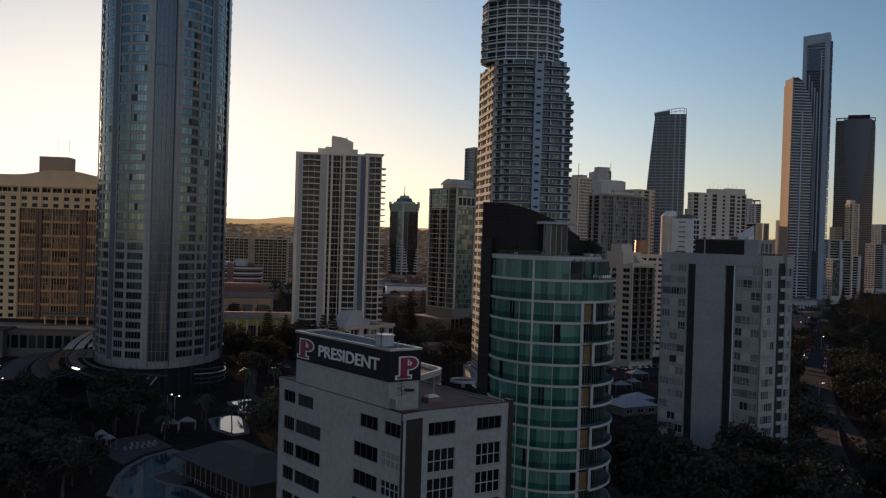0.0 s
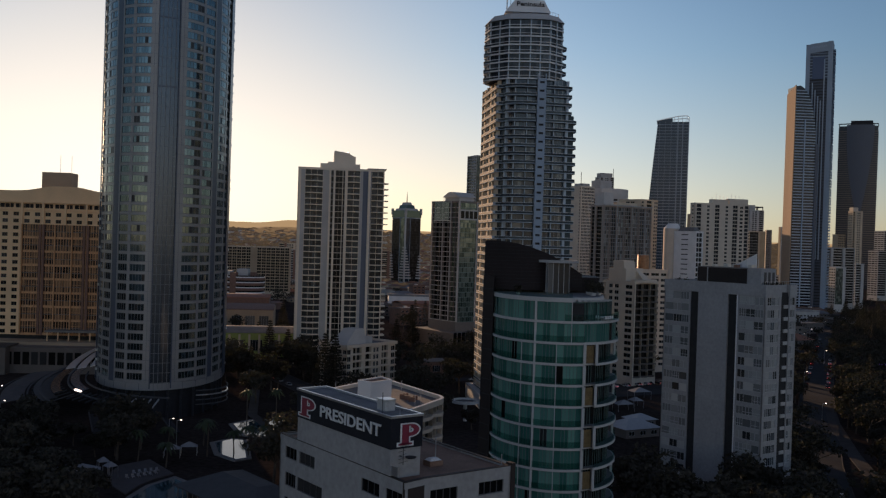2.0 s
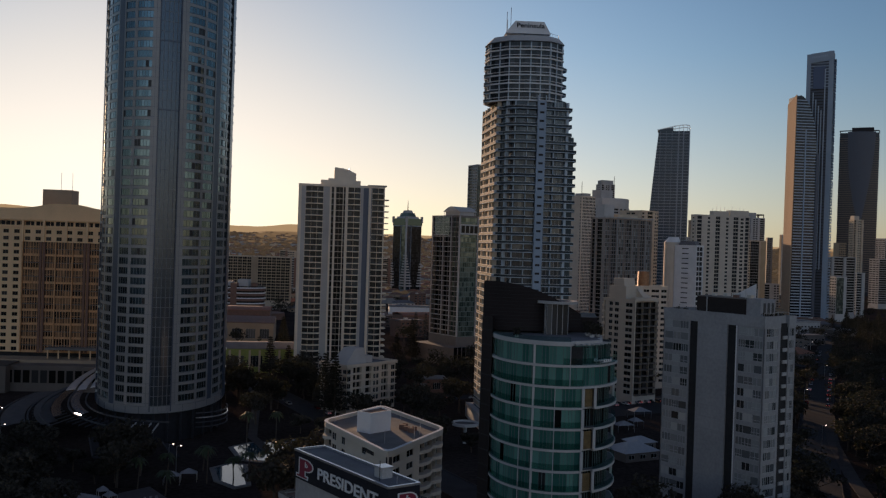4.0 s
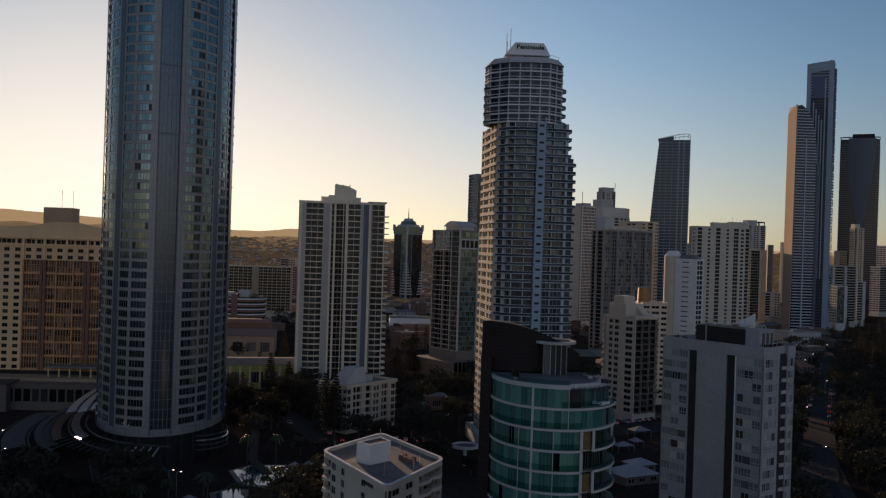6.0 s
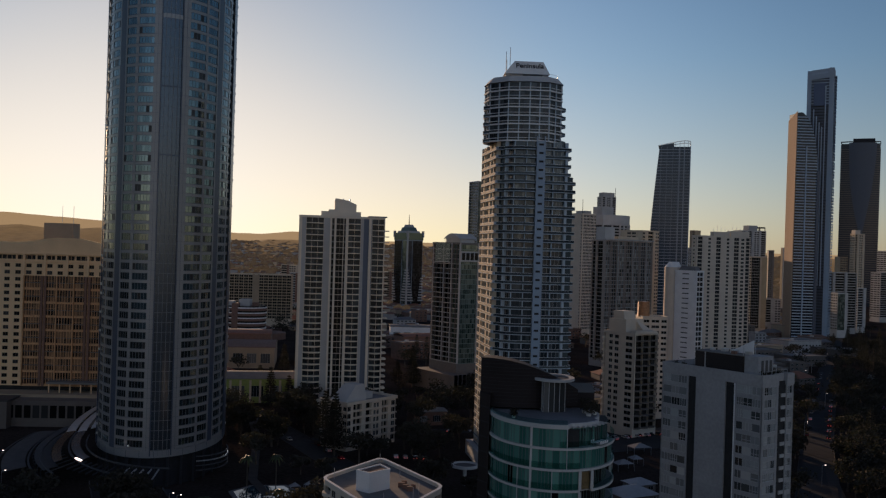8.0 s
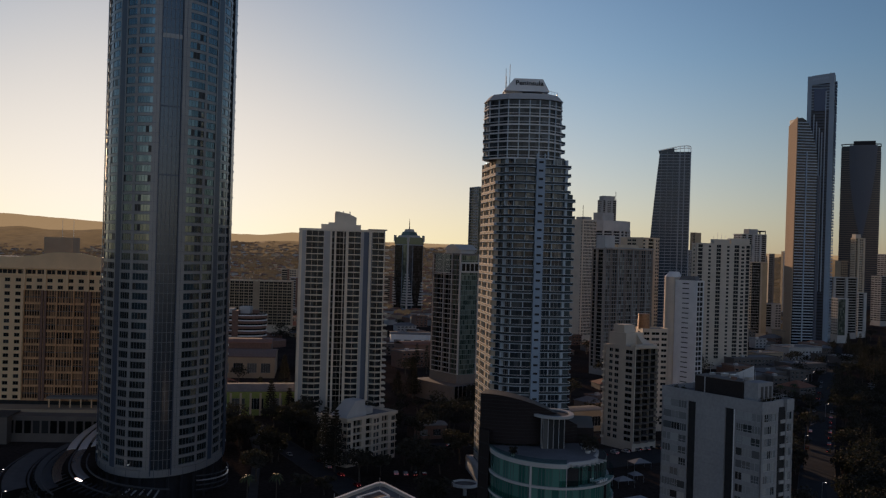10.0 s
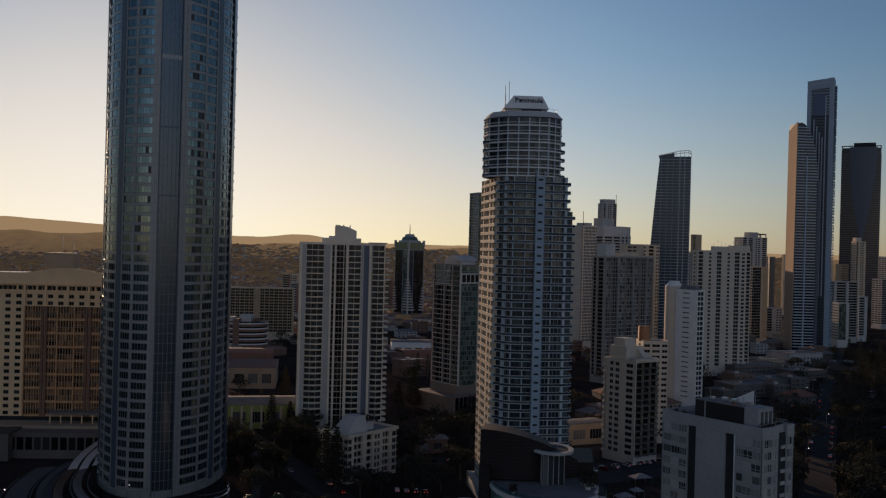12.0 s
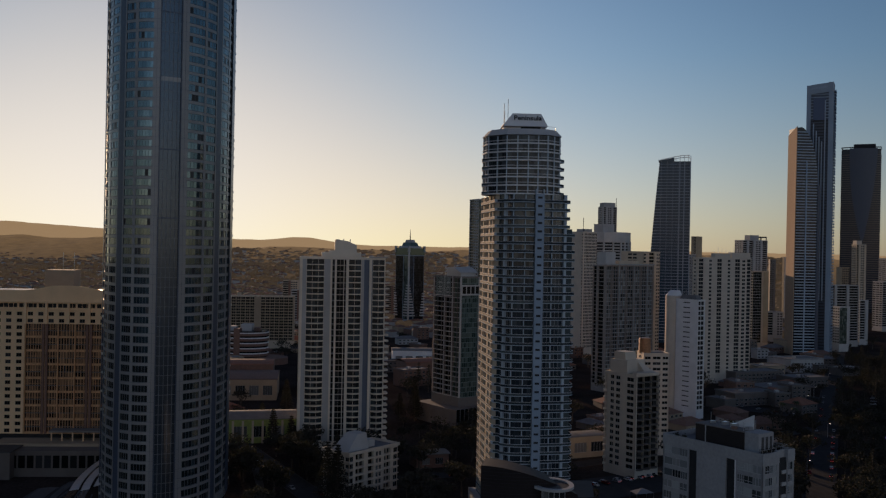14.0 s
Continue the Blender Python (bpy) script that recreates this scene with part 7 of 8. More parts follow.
l0 = thing("sun_lounger", -78.5, 262, 35, "pale sun lounger on the pool deck", "lounger", "pool loungers", 0.34)
part("bed", Build().box(-0.35, -0.9, 0.3, 0.35, 0.4, 0.42), SAIL, l0)
part("backrest", Build().prism([(-0.35, 0.4), (0.35, 0.4), (0.35, 0.5), (-0.35, 0.5)], 0.3, 0.9), SAIL, l0)
for x in (-0.3, 0.3):
    for y in (-0.8, 0.35):
        part("leg", Build().box(x - 0.03, y - 0.03, 0, x + 0.03, y + 0.03, 0.3), METAL, l0)
for i in range(10):
    copy_thing(l0, pose(-84.5 + 1.3 * (i % 5) + 0.3 * (i // 5), 256 + 1.0 * (i % 5) + 5.0 * (i // 5), 0.34, 0, 0, 35))


def pavilion():
    t = thing("pool_pavilion", -36, 211, 0, "dark pool pavilion with a grey hipped roof", "building")
    P = [(-28.0, 21.5), (-4.5, -5.0), (8.0, 7.0), (-13.5, 33.5)]
    part("wall", Build().prism(offset(P, -1.5), -0.2, 5.2), DARKP, t)
    part("roof", Build().prism(offset(P, 0.8), 5.2, 8.6, top=[(-17.5, 22.5), (-6, 9), (-2.5, 12), (-13, 25)]), SLATE, t, "grey hipped metal roof")
    part("gutter", Build().ring(offset(P, 0.9), offset(P, 0.6), 5.0, 5.35), SLATE, t)
    a, c = Vector(P[0]), Vector(P[1])
    for i in range(15):
        p = a + (c - a) * (i / 14)
        part("post", Build().box(p.x - 0.1, p.y - 0.1, -0.1, p.x + 0.1, p.y + 0.1, 5.2), DUSKY, t)
    b = Build()
    railing(b, [tuple(a), tuple(c)], 0.2, 1.0)
    part("handrail", b, METAL, t)
    part("annexe", Build().box(-2, 18, -0.2, 3, 30, 6.5), OFFWHITE, t, "white annexe wall")


pavilion()


def shade(x, y, rz, w, d, z, label="pale canvas shade roof on slim posts", name="shade_canopy"):
    t = thing(name, x, y, rz, label, "canopy", "shade canopies")
    P = [(-w / 2, -d / 2), (w / 2, -d / 2), (w / 2, d / 2), (-w / 2, d / 2)]
    part("canvas", Build().prism(P, z, z + 0.9 + 0.08 * w, top=[(p[0] * 0.12, p[1] * 0.12) for p in P]), SAIL, t)
    for px, py in P:
        part("post", Build().box(px * 0.95 - 0.06, py * 0.95 - 0.06, 0, px * 0.95 + 0.06, py * 0.95 + 0.06, z), METAL, t)


for x, y, rz, w, d, z in ((-97, 252, 20, 13, 5, 3), (-91, 230, 10, 4, 4, 3), (-92, 259, 30, 3, 3, 4), (-89, 256, 50, 3, 3, 3.5), (-80, 283, 10, 5, 3, 2.6), (-76, 287, 10, 5, 3, 2.6),
                          (75, 388, 20, 8, 5, 3.0), (82, 398, 20, 5, 5, 3.0), (88, 420, 20, 9, 6, 3.5),
                          (-47, 341, 25, 4, 2, 2), (-43, 326, 25, 4, 2, 2), (-46, 331, 25, 4, 2, 2), (-52, 338, 25, 4, 2, 2), (-218, 470, 15, 7, 5, 14), (-206, 474, 15, 6, 5, 14)):
    shade(x, y, rz, w, d, z)


# ---- vehicles ----
PAINT = {k: material(k + "_car_paint", c, 0.25, 0.2, vary=0.05, bump=0) for k, c in (("white", (0.6, 0.6, 0.6)), ("silver", (0.35, 0.36, 0.37)), ("black", (0.02, 0.02, 0.022)), ("red", (0.25, 0.02, 0.02)))}
RUBBER = material("tyre_rubber", (0.02, 0.02, 0.02), 0.9)


def car(colour):
    t = thing("car", 0, 0, 0, colour + " parked car on the asphalt", "car", "cars in the streets")
    side = [(-2.2, 0.35), (2.2, 0.35), (2.25, 0.75), (1.3, 0.92), (0.7, 1.42), (-1.2, 1.45), (-1.9, 0.95), (-2.25, 0.85)]
    n = len(side)
    b = Build().faces([(x, y, z) for y in (-0.88, 0.88) for x, z in side],
                      [tuple(range(n)), tuple(range(2 * n - 1, n - 1, -1))] + [(i, n + i, n + (i + 1) % n, (i + 1) % n) for i in range(n)])
    part("body", b, PAINT[colour], t)
    part("side_window", Build().faces([(x, y, z) for y in (-0.9, 0.9) for x, z in ((-1.6, 0.97), (1.1, 0.95), (0.6, 1.35), (-1.1, 1.38))], [(0, 1, 2, 3), (7, 6, 5, 4)]), GLASSD, t)
    part("windscreen", Build().faces([(1.33, -0.75, 0.93), (1.33, 0.75, 0.93), (0.76, 0.75, 1.4), (0.76, -0.75, 1.4)], [(0, 1, 2, 3)]), GLASSD, t)
    for x in (-1.4, 1.4):
        for y in (-0.85, 0.85):
            part("wheel", Build().faces([(x + 0.33 * math.cos(f), y + s, 0.33 + 0.33 * math.sin(f)) for s in (-0.1, 0.1) for f in [radians(36 * i) for i in range(10)]],
                                        [tuple(range(10)), tuple(range(19, 9, -1))] + [(i, 10 + i, 10 + (i + 1) % 10, (i + 1) % 10) for i in range(10)]), RUBBER, t)
    for y in (-0.62, 0.62):
        part("tail_lamp", Build().box(-2.3, y - 0.18, 0.7, -2.2, y + 0.18, 0.85), TAIL, t)
    return t


def lane(a, c, n, off, turn=0.0, jitter=2.0):
    """n parked cars between two places, off metres to the side."""
    a, c = Vector(a), Vector(c)
    d = (c - a).normalized()
    o = Vector((d.y, -d.x)) * off
    ang = math.degrees(math.atan2(d.y, d.x)) + turn
    for i in range(n):
        p = a + (c - a) * ((i + 0.5) / n) + o + d * random.uniform(-jitter, jitter)
        copy_thing(random.choice(CARS), pose(p.x, p.y, 0.1, 0, 0, ang + random.choice((0, 180)) + random.uniform(-2, 2)))


CARS = []
for i, k in enumerate(PAINT):
    c = car(k)
    c.matrix_world = pose(-19 + 4 * i, 397 - i * 0.5, 0.1, 0, 0, 100)
    CARS.append(c)
lane((-104, 501), (-62, 422), 8, 4.2)
lane((-62, 422), (-20, 340), 6, -4.2)
lane((184, 464), (241, 601), 8, 5)
lane((184, 464), (241, 601), 6, -5)
lane((241, 601), (303, 748), 5, -4.5)
lane((303, 748), (406, 991), 4, 4.5)
lane((300, 665), (340, 755), 6, 0, 70, 0.5)
lane((64, 446), (118, 482), 9, 6, 90, 0.6)
lane((70, 436), (124, 470), 8, -8, 90, 0.6)
lane((112, 262), (100, 232), 3, 0)
lane((-10, 455), (40, 470), 5, 3.5)
lane((212, 690), (248, 650), 4, 5, 90, 0.4)


def street_lamp(x, y):
    t = thing("street_lamp", x, y, 0, "tall street lamp with a small lit head", "lamp", "street lamps")
    part("pole", Build().prism(ellipse(0.12, 0.12, 8), 0, 8, top=ellipse(0.07, 0.07, 8)), METAL, t)
    part("arm", Build().beam((0, 0, 8), (1.4, 0, 8.3), 0.1), METAL, t)
    part("lamp_head", Build().box(1.1, -0.14, 8.17, 1.55, 0.14, 8.33), GLOW, t)


for x, y in ((-165, 352), (-150, 322), (-160, 338), (-86, 300), (-83, 298), (-118, 545), (150, 372), (205, 560), (262, 690), (232, 575), (285, 735), (330, 820), (180, 470)):
    street_lamp(x, y)


def market_stall():
    t = thing("market_stall", 262, 560, 20, "small market stall with a violet lit canopy", "stall")
    part("canopy", Build().prism([(-3, -3), (3, -3), (3, 3), (-3, 3)], 2.6, 4.4, top=[(-.3, -.3), (.3, -.3), (.3, .3), (-.3, .3)]), VIOLET, t)
    for x in (-2.8, 2.8):
        for y in (-2.8, 2.8):
            part("post", Build().box(x - 0.06, y - 0.06, 0, x + 0.06, y + 0.06, 2.6), METAL, t)


VIOLET = material("violet_canvas", (0.12, 0.06, 0.35), 0.8)
VIOLET.node_tree.nodes["Principled BSDF"].inputs["Emission Color"].default_value = (0.2, 0.1, 0.8, 1)
VIOLET.node_tree.nodes["Principled BSDF"].inputs["Emission Strength"].default_value = 0.25
market_stall()

# ---- low houses ----


def house(x, y, rz, w, d, z, wall, roof, flat, label, cat="house"):
    t = thing("low_building" if flat else "house", x, y, rz, label, "building" if flat else "house", "low houses of the district")
    P = [(-w / 2, -d / 2), (w / 2, -d / 2), (w / 2, d / 2), (-w / 2, d / 2)]
    part("wall", Build().prism(P, -0.2, z), wall, t)
    if flat:
        part("roof", Build().prism(offset(P, 0.4), z, z + 0.35), roof, t)
        part("parapet", Build().ring(offset(P, 0.4), offset(P, 0.1), z + 0.35, z + 0.9), wall, t)
        part("roof_unit", Build().box(-w * 0.2, -d * 0.1, z + 0.3, -w * 0.2 + 3, -d * 0.1 + 2.2, z + 1.9), METAL, t)
    else:
        e = min(w, d) * 0.45
        part("roof", Build().prism(offset(P, 0.7), z, z + e * 0.5, top=[(-w / 2 + e, -d * 0.04), (w / 2 - e, -d * 0.04), (w / 2 - e, d * 0.04), (-w / 2 + e, d * 0.04)]), roof, t)
    k = max(2, int(w / 4))
    bays = [(w * (i + 0.25) / k, w * (i + 0.75) / k) for i in range(k)]
    windows(t, P[0], P[1], 0, 3.1, max(1, int(z / 3.1)), bays, 0.9, 2.4, 1, GLASSD, inset=-0.03)
    return t


FOOT = []
bpy.context.view_layer.update()
for ob in scene.objects:
    if ob.parent is None and ob.type == "EMPTY":
        pts = [o.matrix_world @ Vector(c) for o in ob.children for c in o.bound_box]
        if pts:
            FOOT.append((min(p.x for p in pts) - 3, max(p.x for p in pts) + 3, min(p.y for p in pts) - 3, max(p.y for p in pts) + 3))
ROADS = [((-230, 640), (-104, 501)), ((-104, 501), (-20, 340)), ((-20, 340), (110, 100)), ((-62, 424), (40, 470)), ((40, 470), (240, 606)), ((60, 120), (184, 464)), ((184, 464), (303, 748)), ((303, 748), (950, 2168)), ((112, 235), (165, 410))]


def free(x, y, r):
    for a, b, c, d in FOOT:
        if a - r < x < b + r and c - r < y < d + r:
            return False
    for a, c in ROADS:
        a, c, p = Vector(a), Vector(c), Vector((x, y))
        u = max(0, min(1, (p - a).dot(c - a) / (c - a).length_squared))
        if (a + (c - a) * u - p).length < r + 7:
            return False
    return True


rnd = random.Random(11)
zones = [(-330, -20, 600, 1250, 70), (130, 420, 520, 1040, 46), (20, 130, 530, 980, 22), (430, 760, 900, 1500, 24), (330, 520, 1000, 1500, 18), (-420, -150, 900, 1500, 30)]
for x0, x1, y0, y1, n in zones:
    made = 0
    for _ in range(n * 8):
        if made >= n:
            break
        x, y = rnd.uniform(x0, x1), rnd.uniform(y0, y1)
        if x > 0.428 * y + 0 or not free(x, y, 9):
            continue
        flat = rnd.random() < 0.55
        w, d = rnd.uniform(12, 26), rnd.uniform(10, 18)
        z = rnd.choice((4, 6.5, 9.5, 13)) if flat else rnd.choice((4, 6.5))
        wall = rnd.choice((OFFWHITE, BRICK, TAN, BRICK, GREY, DUSTY) if x < 0 else (GREY, DUSTY, BRICK, DUSTY, DUSTY, TAN))
        roof = rnd.choice((PAVE, ROOFM, ROOFM, SLATE)) if flat else rnd.choice((TILE, TILE, ROOFM, BRICK))
        name = {"white_render": "white", "off_white_render": "off-white", "cream_render": "cream", "tan_render": "tan", "red_brown_brick": "red-brown", "dusty_brown_render": "dusty brown", "grey_concrete": "grey"}[wall.name]
        house(x, y, rnd.choice((GRID, GRID + 90, 15, 20)), w, d, z, wall, roof, flat, name + (" low block with a flat parapet roof" if flat else " low house with a hipped roof"))
        FOOT.append((x - w * 0.7, x + w * 0.7, y - d * 0.7, y + d * 0.7))
        made += 1
for x, y, w, d, z, wall, roof in ((222, 700, 40, 22, 9, DUSTY, ROOFM), (258, 742, 46, 26, 8, DUSTY, ROOFM), (262, 815, 50, 20, 10, DUSTY, ROOFM), (335, 905, 40, 24, 12, GREY, ROOFM), (300, 800, 36, 22, 8, DUSTY, ROOFM), (370, 880, 24, 16, 7, DUSTY, PALEROOF), (400, 1080, 50, 26, 14, TAN, ROOFM), (285, 850, 30, 18, 11, TAN, ROOFM)):
    house(x, y, 23, w, d, z, wall, roof, True, "broad low shopping building with a flat roof")
    FOOT.append((x - w * 0.6, x + w * 0.6, y - d * 0.6, y + d * 0.6))

for x, y, rz, w, d, z in ((69, 340, 28, 15, 12, 3.2), (75, 356, 28, 9, 8, 3.0)):
    house(x, y, rz, w, d, z, DUSTY, PALEROOF, False, "low dusty brown house with a pale hipped metal roof")
    FOOT.append((x - w * 0.7, x + w * 0.7, y - d * 0.7, y + d * 0.7))

# ---- trees ----


def leaves(b, centre, r, n, size, rnd, flat=0.8):
    for _ in range(n):
        v = Vector((rnd.gauss(0, 1), rnd.gauss(0, 1), rnd.gauss(0, 1))).normalized() * r * rnd.uniform(0.45, 1.05) ** 0.6
        v.z *= flat
        c = Vector(centre) + v
        d1 = Vector((rnd.uniform(-1, 1), rnd.uniform(-1, 1), rnd.uniform(-0.6, 0.6))).normalized() * size * rnd.uniform(0.6, 1.3)
        d2 = d1.cross(Vector((rnd.uniform(-1, 1), rnd.uniform(-1, 1), rnd.uniform(-1, 1)))).normalized() * size * rnd.uniform(0.4, 0.9)
        b.faces([c - d1, c + d2, c + d1, c - d2], [(0, 1, 2, 3)])


def broad_tree(seed, height, spread):
    rnd = random.Random(seed)
    t = thing("tree", 0, 0, 0, "broad dark green street tree with an uneven crown", "tree", "broad trees")
    b = Build()
    hub = Vector((rnd.uniform(-.4, .4), rnd.uniform(-.4, .4), height * 0.42))
    b.prism(ellipse(0.035 * height, 0.035 * height, 8), -0.1, hub.z, top=ellipse(0.02 * height, 0.02 * height, 8, hub.x, hub.y))
    crown = Build()
    for k in range(9):
        f = k * 2.4 + rnd.uniform(-.4, .4)
        r = spread * rnd.uniform(0.3, 0.85)
        tip = Vector((r * math.cos(f), r * math.sin(f), height * rnd.uniform(0.55, 0.95)))
        b.beam(hub, tip, 0.014 * height)
        leaves(crown, tip, spread * rnd.uniform(0.3, 0.48), 95, 0.36 + 0.02 * height, rnd, 0.7)
    leaves(crown, (0, 0, height * 0.78), spread * 0.5, 130, 0.36 + 0.02 * height, rnd, 0.7)
    part("trunk", b, BARK, t)
    part("crown", crown, LEAF, t)
    return t


def pine_tree(seed, height):
    rnd = random.Random(seed)
    t = thing("pine_tree", 0, 0, 0, "tall tiered dark Norfolk pine", "tree", "tall pines")
    b = Build().prism(ellipse(0.45, 0.45, 8), -0.1, height, top=ellipse(0.06, 0.06, 8))
    crown = Build()
    tiers = int(height / 1.35)
    for k in range(tiers):
        z = height * 0.12 + (height * 0.88) * k / tiers
        r = (height - z) * 0.24 + 0.35
        for j in range(7):
            f = j * 0.9 + k * 0.4 + rnd.uniform(-.1, .1)
            tip = Vector((r * math.cos(f), r * math.sin(f), z + 0.16 * r + rnd.uniform(-.2, .2)))
            b.beam((0, 0, z), tip, 0.08)
            for s in range(7):
                p = Vector((0, 0, z)).lerp(tip, 0.25 + 0.75 * s / 6)
                leaves(crown, p, 0.5, 3, 0.42, rnd, 0.5)
    part("trunk", b, BARK, t)
    part("crown", crown, LEAF, t)
    return t


def palm_tree(seed, height):
    rnd = random.Random(seed)
    t = thing("palm_tree", 0, 0, 0, "slim palm with a drooping frond crown", "tree", "garden palms")
    part("trunk", Build().prism(ellipse(0.24, 0.24, 8), -0.1, height, top=ellipse(0.15, 0.15, 8, rnd.uniform(-.5, .5), rnd.uniform(-.5, .5))), BARK, t)
    for k in range(14):
        f, lift = k * 2.4, rnd.uniform(0.1, 1.0)
        b = Build()
        prev = None
        v, fc = [], []
        for s in range(7):
            u = s / 6
            r, z = 3.2 * u, height + lift * 2.4 * u - 3.4 * u * u
            w = 0.5 * math.sin(math.pi * (0.1 + 0.88 * u))
            c, sn = math.cos(f), math.sin(f)
            v += [(r * c - w * sn, r * sn + w * c, z - 0.25 * w), (r * c, r * sn, z + 0.05), (r * c + w * sn, r * sn - w * c, z - 0.25 * w)]
        for s in range(6):
            i = 3 * s
            fc += [(i, i + 1, i + 4, i + 3), (i + 1, i + 2, i + 5, i + 4)]
        part("frond", b.faces(v, fc), PALM, t)
    return t


BROAD = [broad_tree(s, h, r) for s, h, r in ((1, 9, 5.0), (2, 11, 6.0), (3, 13, 7.0), (4, 7, 4.2), (5, 15, 8.0))]
PINES = [pine_tree(s, h) for s, h in ((1, 17), (2, 22), (3, 27))]
PALMS = [palm_tree(s, h) for s, h in ((1, 7), (2, 9), (3, 11))]
first = {"b": [(118, 215), (-100, 305), (-130, 300), (-95, 460), (60, 205)], "p": [(-46, 411), (-94, 514), (-20, 600)], "k": [(-63, 290), (-58, 287), (-70, 285)]}
for kind, lot in (("b", BROAD), ("p", PINES), ("k", PALMS)):
    for ob, (x, y) in zip(lot, first[kind]):
        ob.matrix_world = pose(x, y, 0, 0, 0, rnd.uniform(0, 360))


JOINED = {}
PLANTED = [0]


def plant(lot, x, y, near=True):
    """One more tree: near ones are things, far ones go into the joined woods."""
    ob, m = rnd.choice(lot), pose(x, y, 0, 0, 0, rnd.uniform(0, 360))
    if near and y < 620 and PLANTED[0] < 270:
        PLANTED[0] += 1
        copy_thing(ob, m)
        return
    for o in ob.children:
        b = JOINED.setdefault(o.data.materials[0].name, (Build(), o.data.materials[0]))[0]
        if o.name.startswith("crown"):
            for f in list(o.data.polygons)[::2 if y < 400 else 3]:
                b.faces([m @ o.data.vertices[i].co for i in f.vertices], [(0, 1, 2, 3)])
        else:
            b.faces([m @ v.co for v in o.data.vertices], [tuple(f.vertices) for f in o.data.polygons])


for x, y in ((-45, 398), (-50, 404), (-47, 412), (-60, 440), (-22, 733), (-19, 606), (-109, 560), (176, 678), (-48, 420), (-85, 520), (-14, 720), (-30, 610), (182, 690), (-100, 590), (170, 660)):
    plant(PINES, x, y)
for x, y in ((-75, 300), (-55, 300), (-50, 284), (-84, 292), (-78, 270), (-88, 276), (236, 640), (230, 648), (242, 655), (-95, 240), (-60, 345), (-52, 305), (-70, 342)):
    plant(PALMS, x, y)


def grove(x0, x1, y0, y1, n, lot, r=3.0, inside=None):
    for _ in range(n * 6):
        if n <= 0:
            break
        x, y = rnd.uniform(x0, x1), rnd.uniform(y0, y1)
        if not free(x, y, r) or (inside and not inside(x, y)):
            continue
        plant(lot, x, y)
        n -= 1


grove(-190, -70, 190, 330, 80, BROAD, -2.0, lambda x, y: x < -100 or 262 < y < 292 and x < -82 or y > 300 and x < -84)
grove(-112, -82, 195, 245, 16, BROAD, -3.0)
grove(-46, -20, 240, 300, 14, BROAD, 2.0)
grove(-120, -35, 400, 500, 34, BROAD, 1.0)
grove(-75, 60, 330, 470, 44, BROAD, 1.0)
grove(40, 120, 175, 245, 60, BROAD, 0.0)
grove(95, 150, 200, 300, 60, BROAD, -1.0)
grove(120, 190, 300, 480, 60, BROAD, 0.5)
grove(118, 330, 240, 620, 420, BROAD, -1.5, lambda x, y: x > 98 + 0.27 * (y - 200))
grove(150, 420, 300, 800, 60, PINES, -1.0, lambda x, y: x > 110 + 0.34 * (y - 200))
grove(225, 430, 480, 1000, 60, PINES, -2.0, lambda x, y: x > 0.405 * y)
grove(215, 420, 520, 980, 90, BROAD, -2.0, lambda x, y: x > 0.385 * y)
grove(-60, 45, 480, 590, 45, BROAD, -1.0)
grove(280, 700, 700, 1500, 60, BROAD, 1.0, lambda x, y: x > 0.41 * y)
grove(-300, -20, 560, 1200, 60, BROAD, 2.0)
grove(120, 330, 520, 900, 40, BROAD, 2.0)
grove(20, 110, 480, 620, 14, BROAD, 2.0)

for b, mat in JOINED.values():
    ob = new("park_trees", b.mesh("park_trees", mat))
    tagged(ob, "dense dark trees of the parks and streets" if mat == LEAF else "trunks and limbs of the park trees", "trees", kind="stuff")


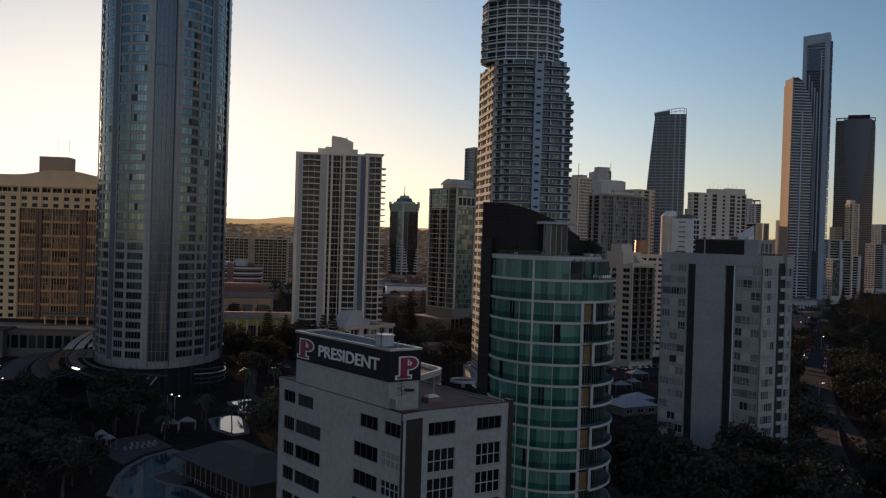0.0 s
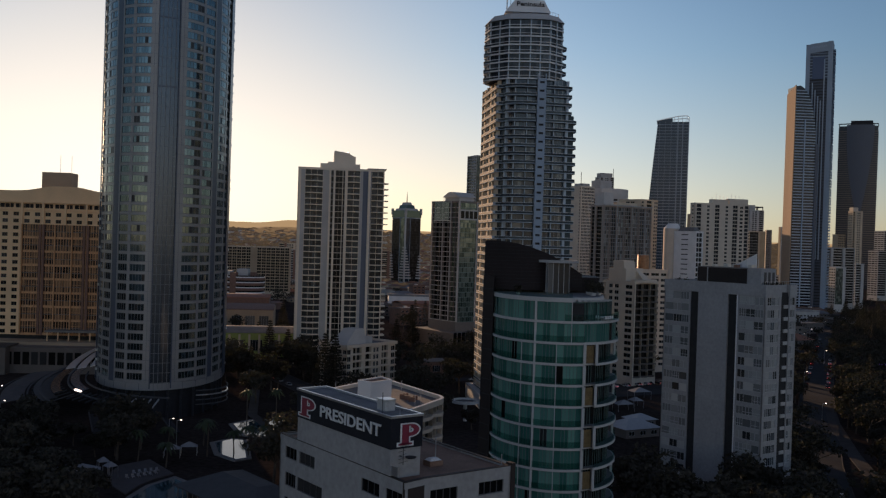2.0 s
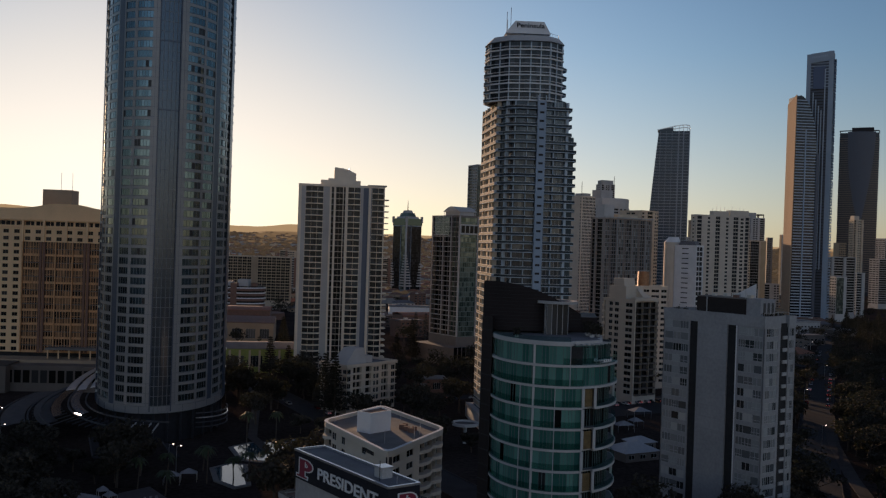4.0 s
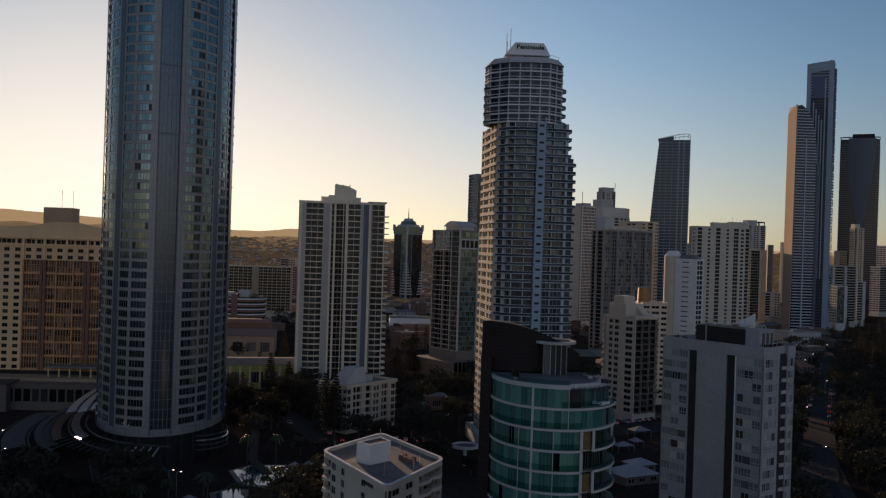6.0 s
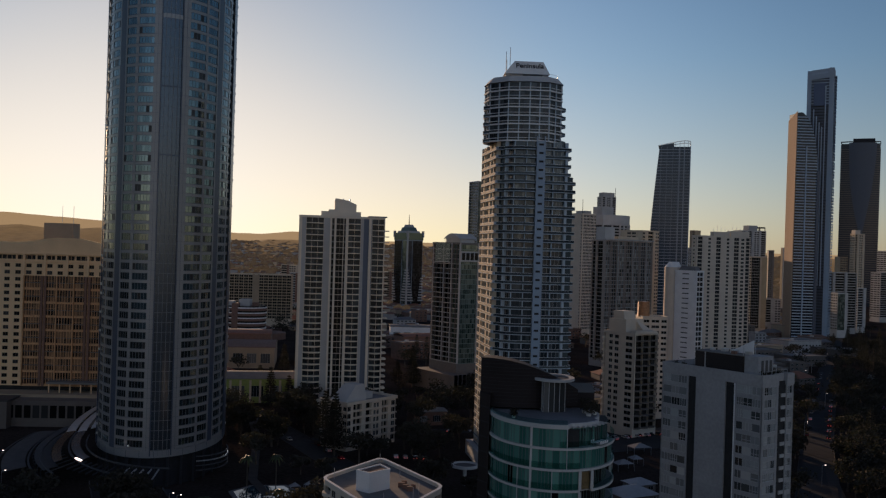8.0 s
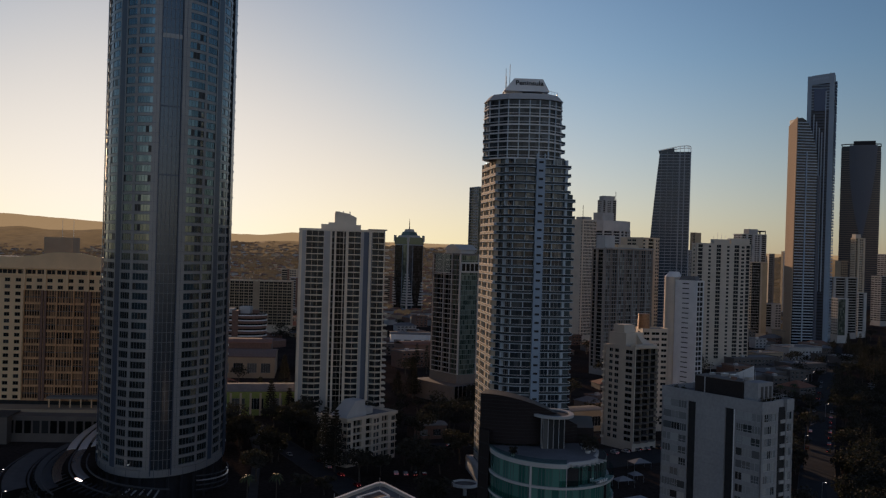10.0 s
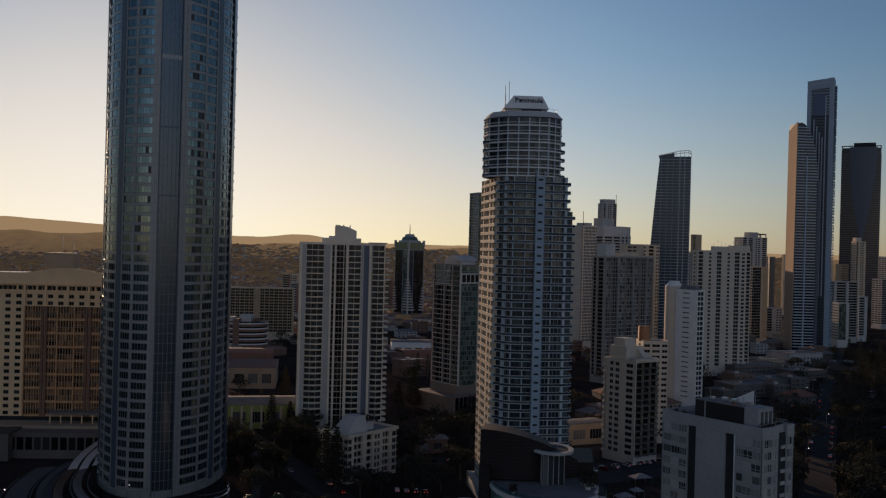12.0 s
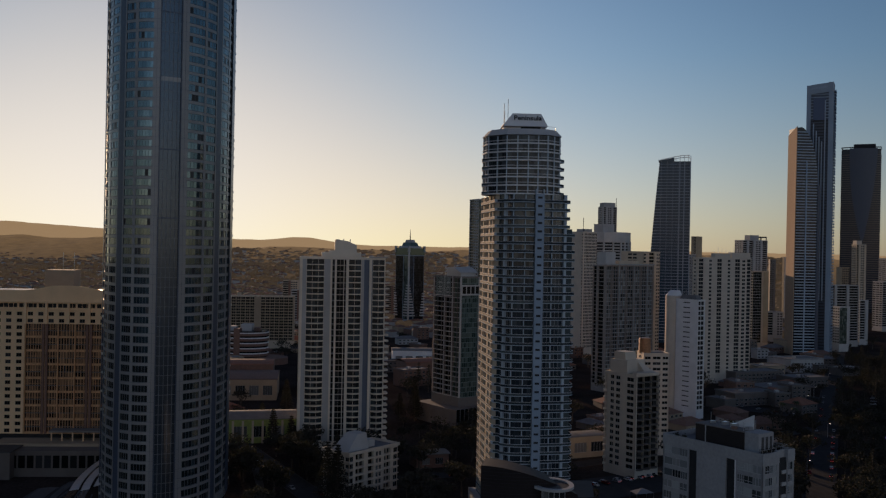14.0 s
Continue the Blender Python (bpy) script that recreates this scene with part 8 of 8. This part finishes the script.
def far_suburb():
    """The wooded suburbs between the last towers and the hills."""
    rnd = random.Random(5)
    woods, homes = Build(), Build()

    def rise(x, y):
        return 46 * max(0.0, (y - 2350) / 850) if y < 3200 else 46 + 54 * (y - 3200) / 600

    for _ in range(3800):
        y = 1250 + 1900 * rnd.random() ** 1.1
        x = rnd.uniform(-0.52, 0.36) * y
        z, r = rise(x, y), rnd.uniform(4, 10) * (0.6 + y / 4000)
        for k in range(2):
            c = Vector((x + rnd.uniform(-r, r), y + rnd.uniform(-r, r), z + r * 0.35))
            n = 7
            ring = [(c.x + r * rnd.uniform(.7, 1.1) * math.cos(6.283 * i / n), c.y + r * rnd.uniform(.7, 1.1) * math.sin(6.283 * i / n), z - 0.5) for i in range(n)]
            mid = [(c.x + r * rnd.uniform(.6, 1.0) * math.cos(6.283 * (i + .5) / n), c.y + r * rnd.uniform(.6, 1.0) * math.sin(6.283 * (i + .5) / n), z + r * rnd.uniform(.35, .7)) for i in range(n)]
            woods.faces(ring + mid + [(c.x, c.y, z + r * rnd.uniform(.8, 1.1))],
                        [(i, (i + 1) % n, n + i) for i in range(n)] + [(n + i, (i + 1) % n, n + (i + 1) % n) for i in range(n)] + [(n + i, n + (i + 1) % n, 2 * n) for i in range(n)])
    for _ in range(3000):
        y = 3000 + 780 * rnd.random()
        x = rnd.uniform(-0.53, 0.36) * y
        z, r, n = rise(x, y) - 3, rnd.uniform(7, 17), 6
        ring = [(x + r * rnd.uniform(.8, 1.6) * math.cos(6.283 * i / n), y + r * math.sin(6.283 * i / n), z - 2) for i in range(n)]
        mid = [(x + r * rnd.uniform(.6, 1.2) * math.cos(6.283 * (i + .5) / n), y + r * math.sin(6.283 * (i + .5) / n) * 0.8, z + r * rnd.uniform(.25, .5)) for i in range(n)]
        woods.faces(ring + mid + [(x, y, z + r * rnd.uniform(.5, .8))],
                    [(i, (i + 1) % n, n + i) for i in range(n)] + [(n + i, (i + 1) % n, n + (i + 1) % n) for i in range(n)] + [(n + i, n + (i + 1) % n, 2 * n) for i in range(n)])
    for _ in range(3400):
        y = 1150 + 2500 * rnd.random()
        x = rnd.uniform(-0.5, 0.34) * y
        z, w, d, h = rise(x, y), rnd.uniform(9, 22), rnd.uniform(8, 14), rnd.uniform(4, 9)
        s = rnd.randrange(4)
        a = radians(rnd.choice((36, 126, 15)))
        P = [(x + math.cos(a) * u - math.sin(a) * v, y + math.sin(a) * u + math.cos(a) * v) for u, v in ((-w / 2, -d / 2), (w / 2, -d / 2), (w / 2, d / 2), (-w / 2, d / 2))]
        homes.prism(P, z - 1, z + h, s)
        homes.prism(offset(P, 0.6), z + h, z + h + 2.4, 4 + s % 2, top=[(x + (px - x) * 0.25, y + (py - y) * 0.25) for px, py in P])
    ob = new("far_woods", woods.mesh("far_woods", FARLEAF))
    tagged(ob, "distant dusky woods of the suburbs below the hills, with painted haze", "trees", kind="stuff")
    ob = new("far_houses", homes.mesh("far_houses", CREAM, TAN, TAN, GREY, TILE, BRICK))
    tagged(ob, "distant small suburban houses among trees", "houses", kind="stuff")


# pale leaf colour and a faint emission carry the haze before these woods
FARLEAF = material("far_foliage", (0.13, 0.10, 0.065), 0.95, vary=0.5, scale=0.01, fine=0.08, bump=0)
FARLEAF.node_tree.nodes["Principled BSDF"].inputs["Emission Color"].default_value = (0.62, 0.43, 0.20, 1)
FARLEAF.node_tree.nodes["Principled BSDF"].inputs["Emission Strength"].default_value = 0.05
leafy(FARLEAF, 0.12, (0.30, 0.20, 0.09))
far_suburb()

flush_windows()
bpy.context.view_layer.update()
# the site plan is laid out in units of U metres
for ob in list(scene.objects):
    if ob.parent is None and ob.type in {"MESH", "EMPTY"}:
        ob.matrix_world = Matrix.Scale(U, 4) @ ob.matrix_world
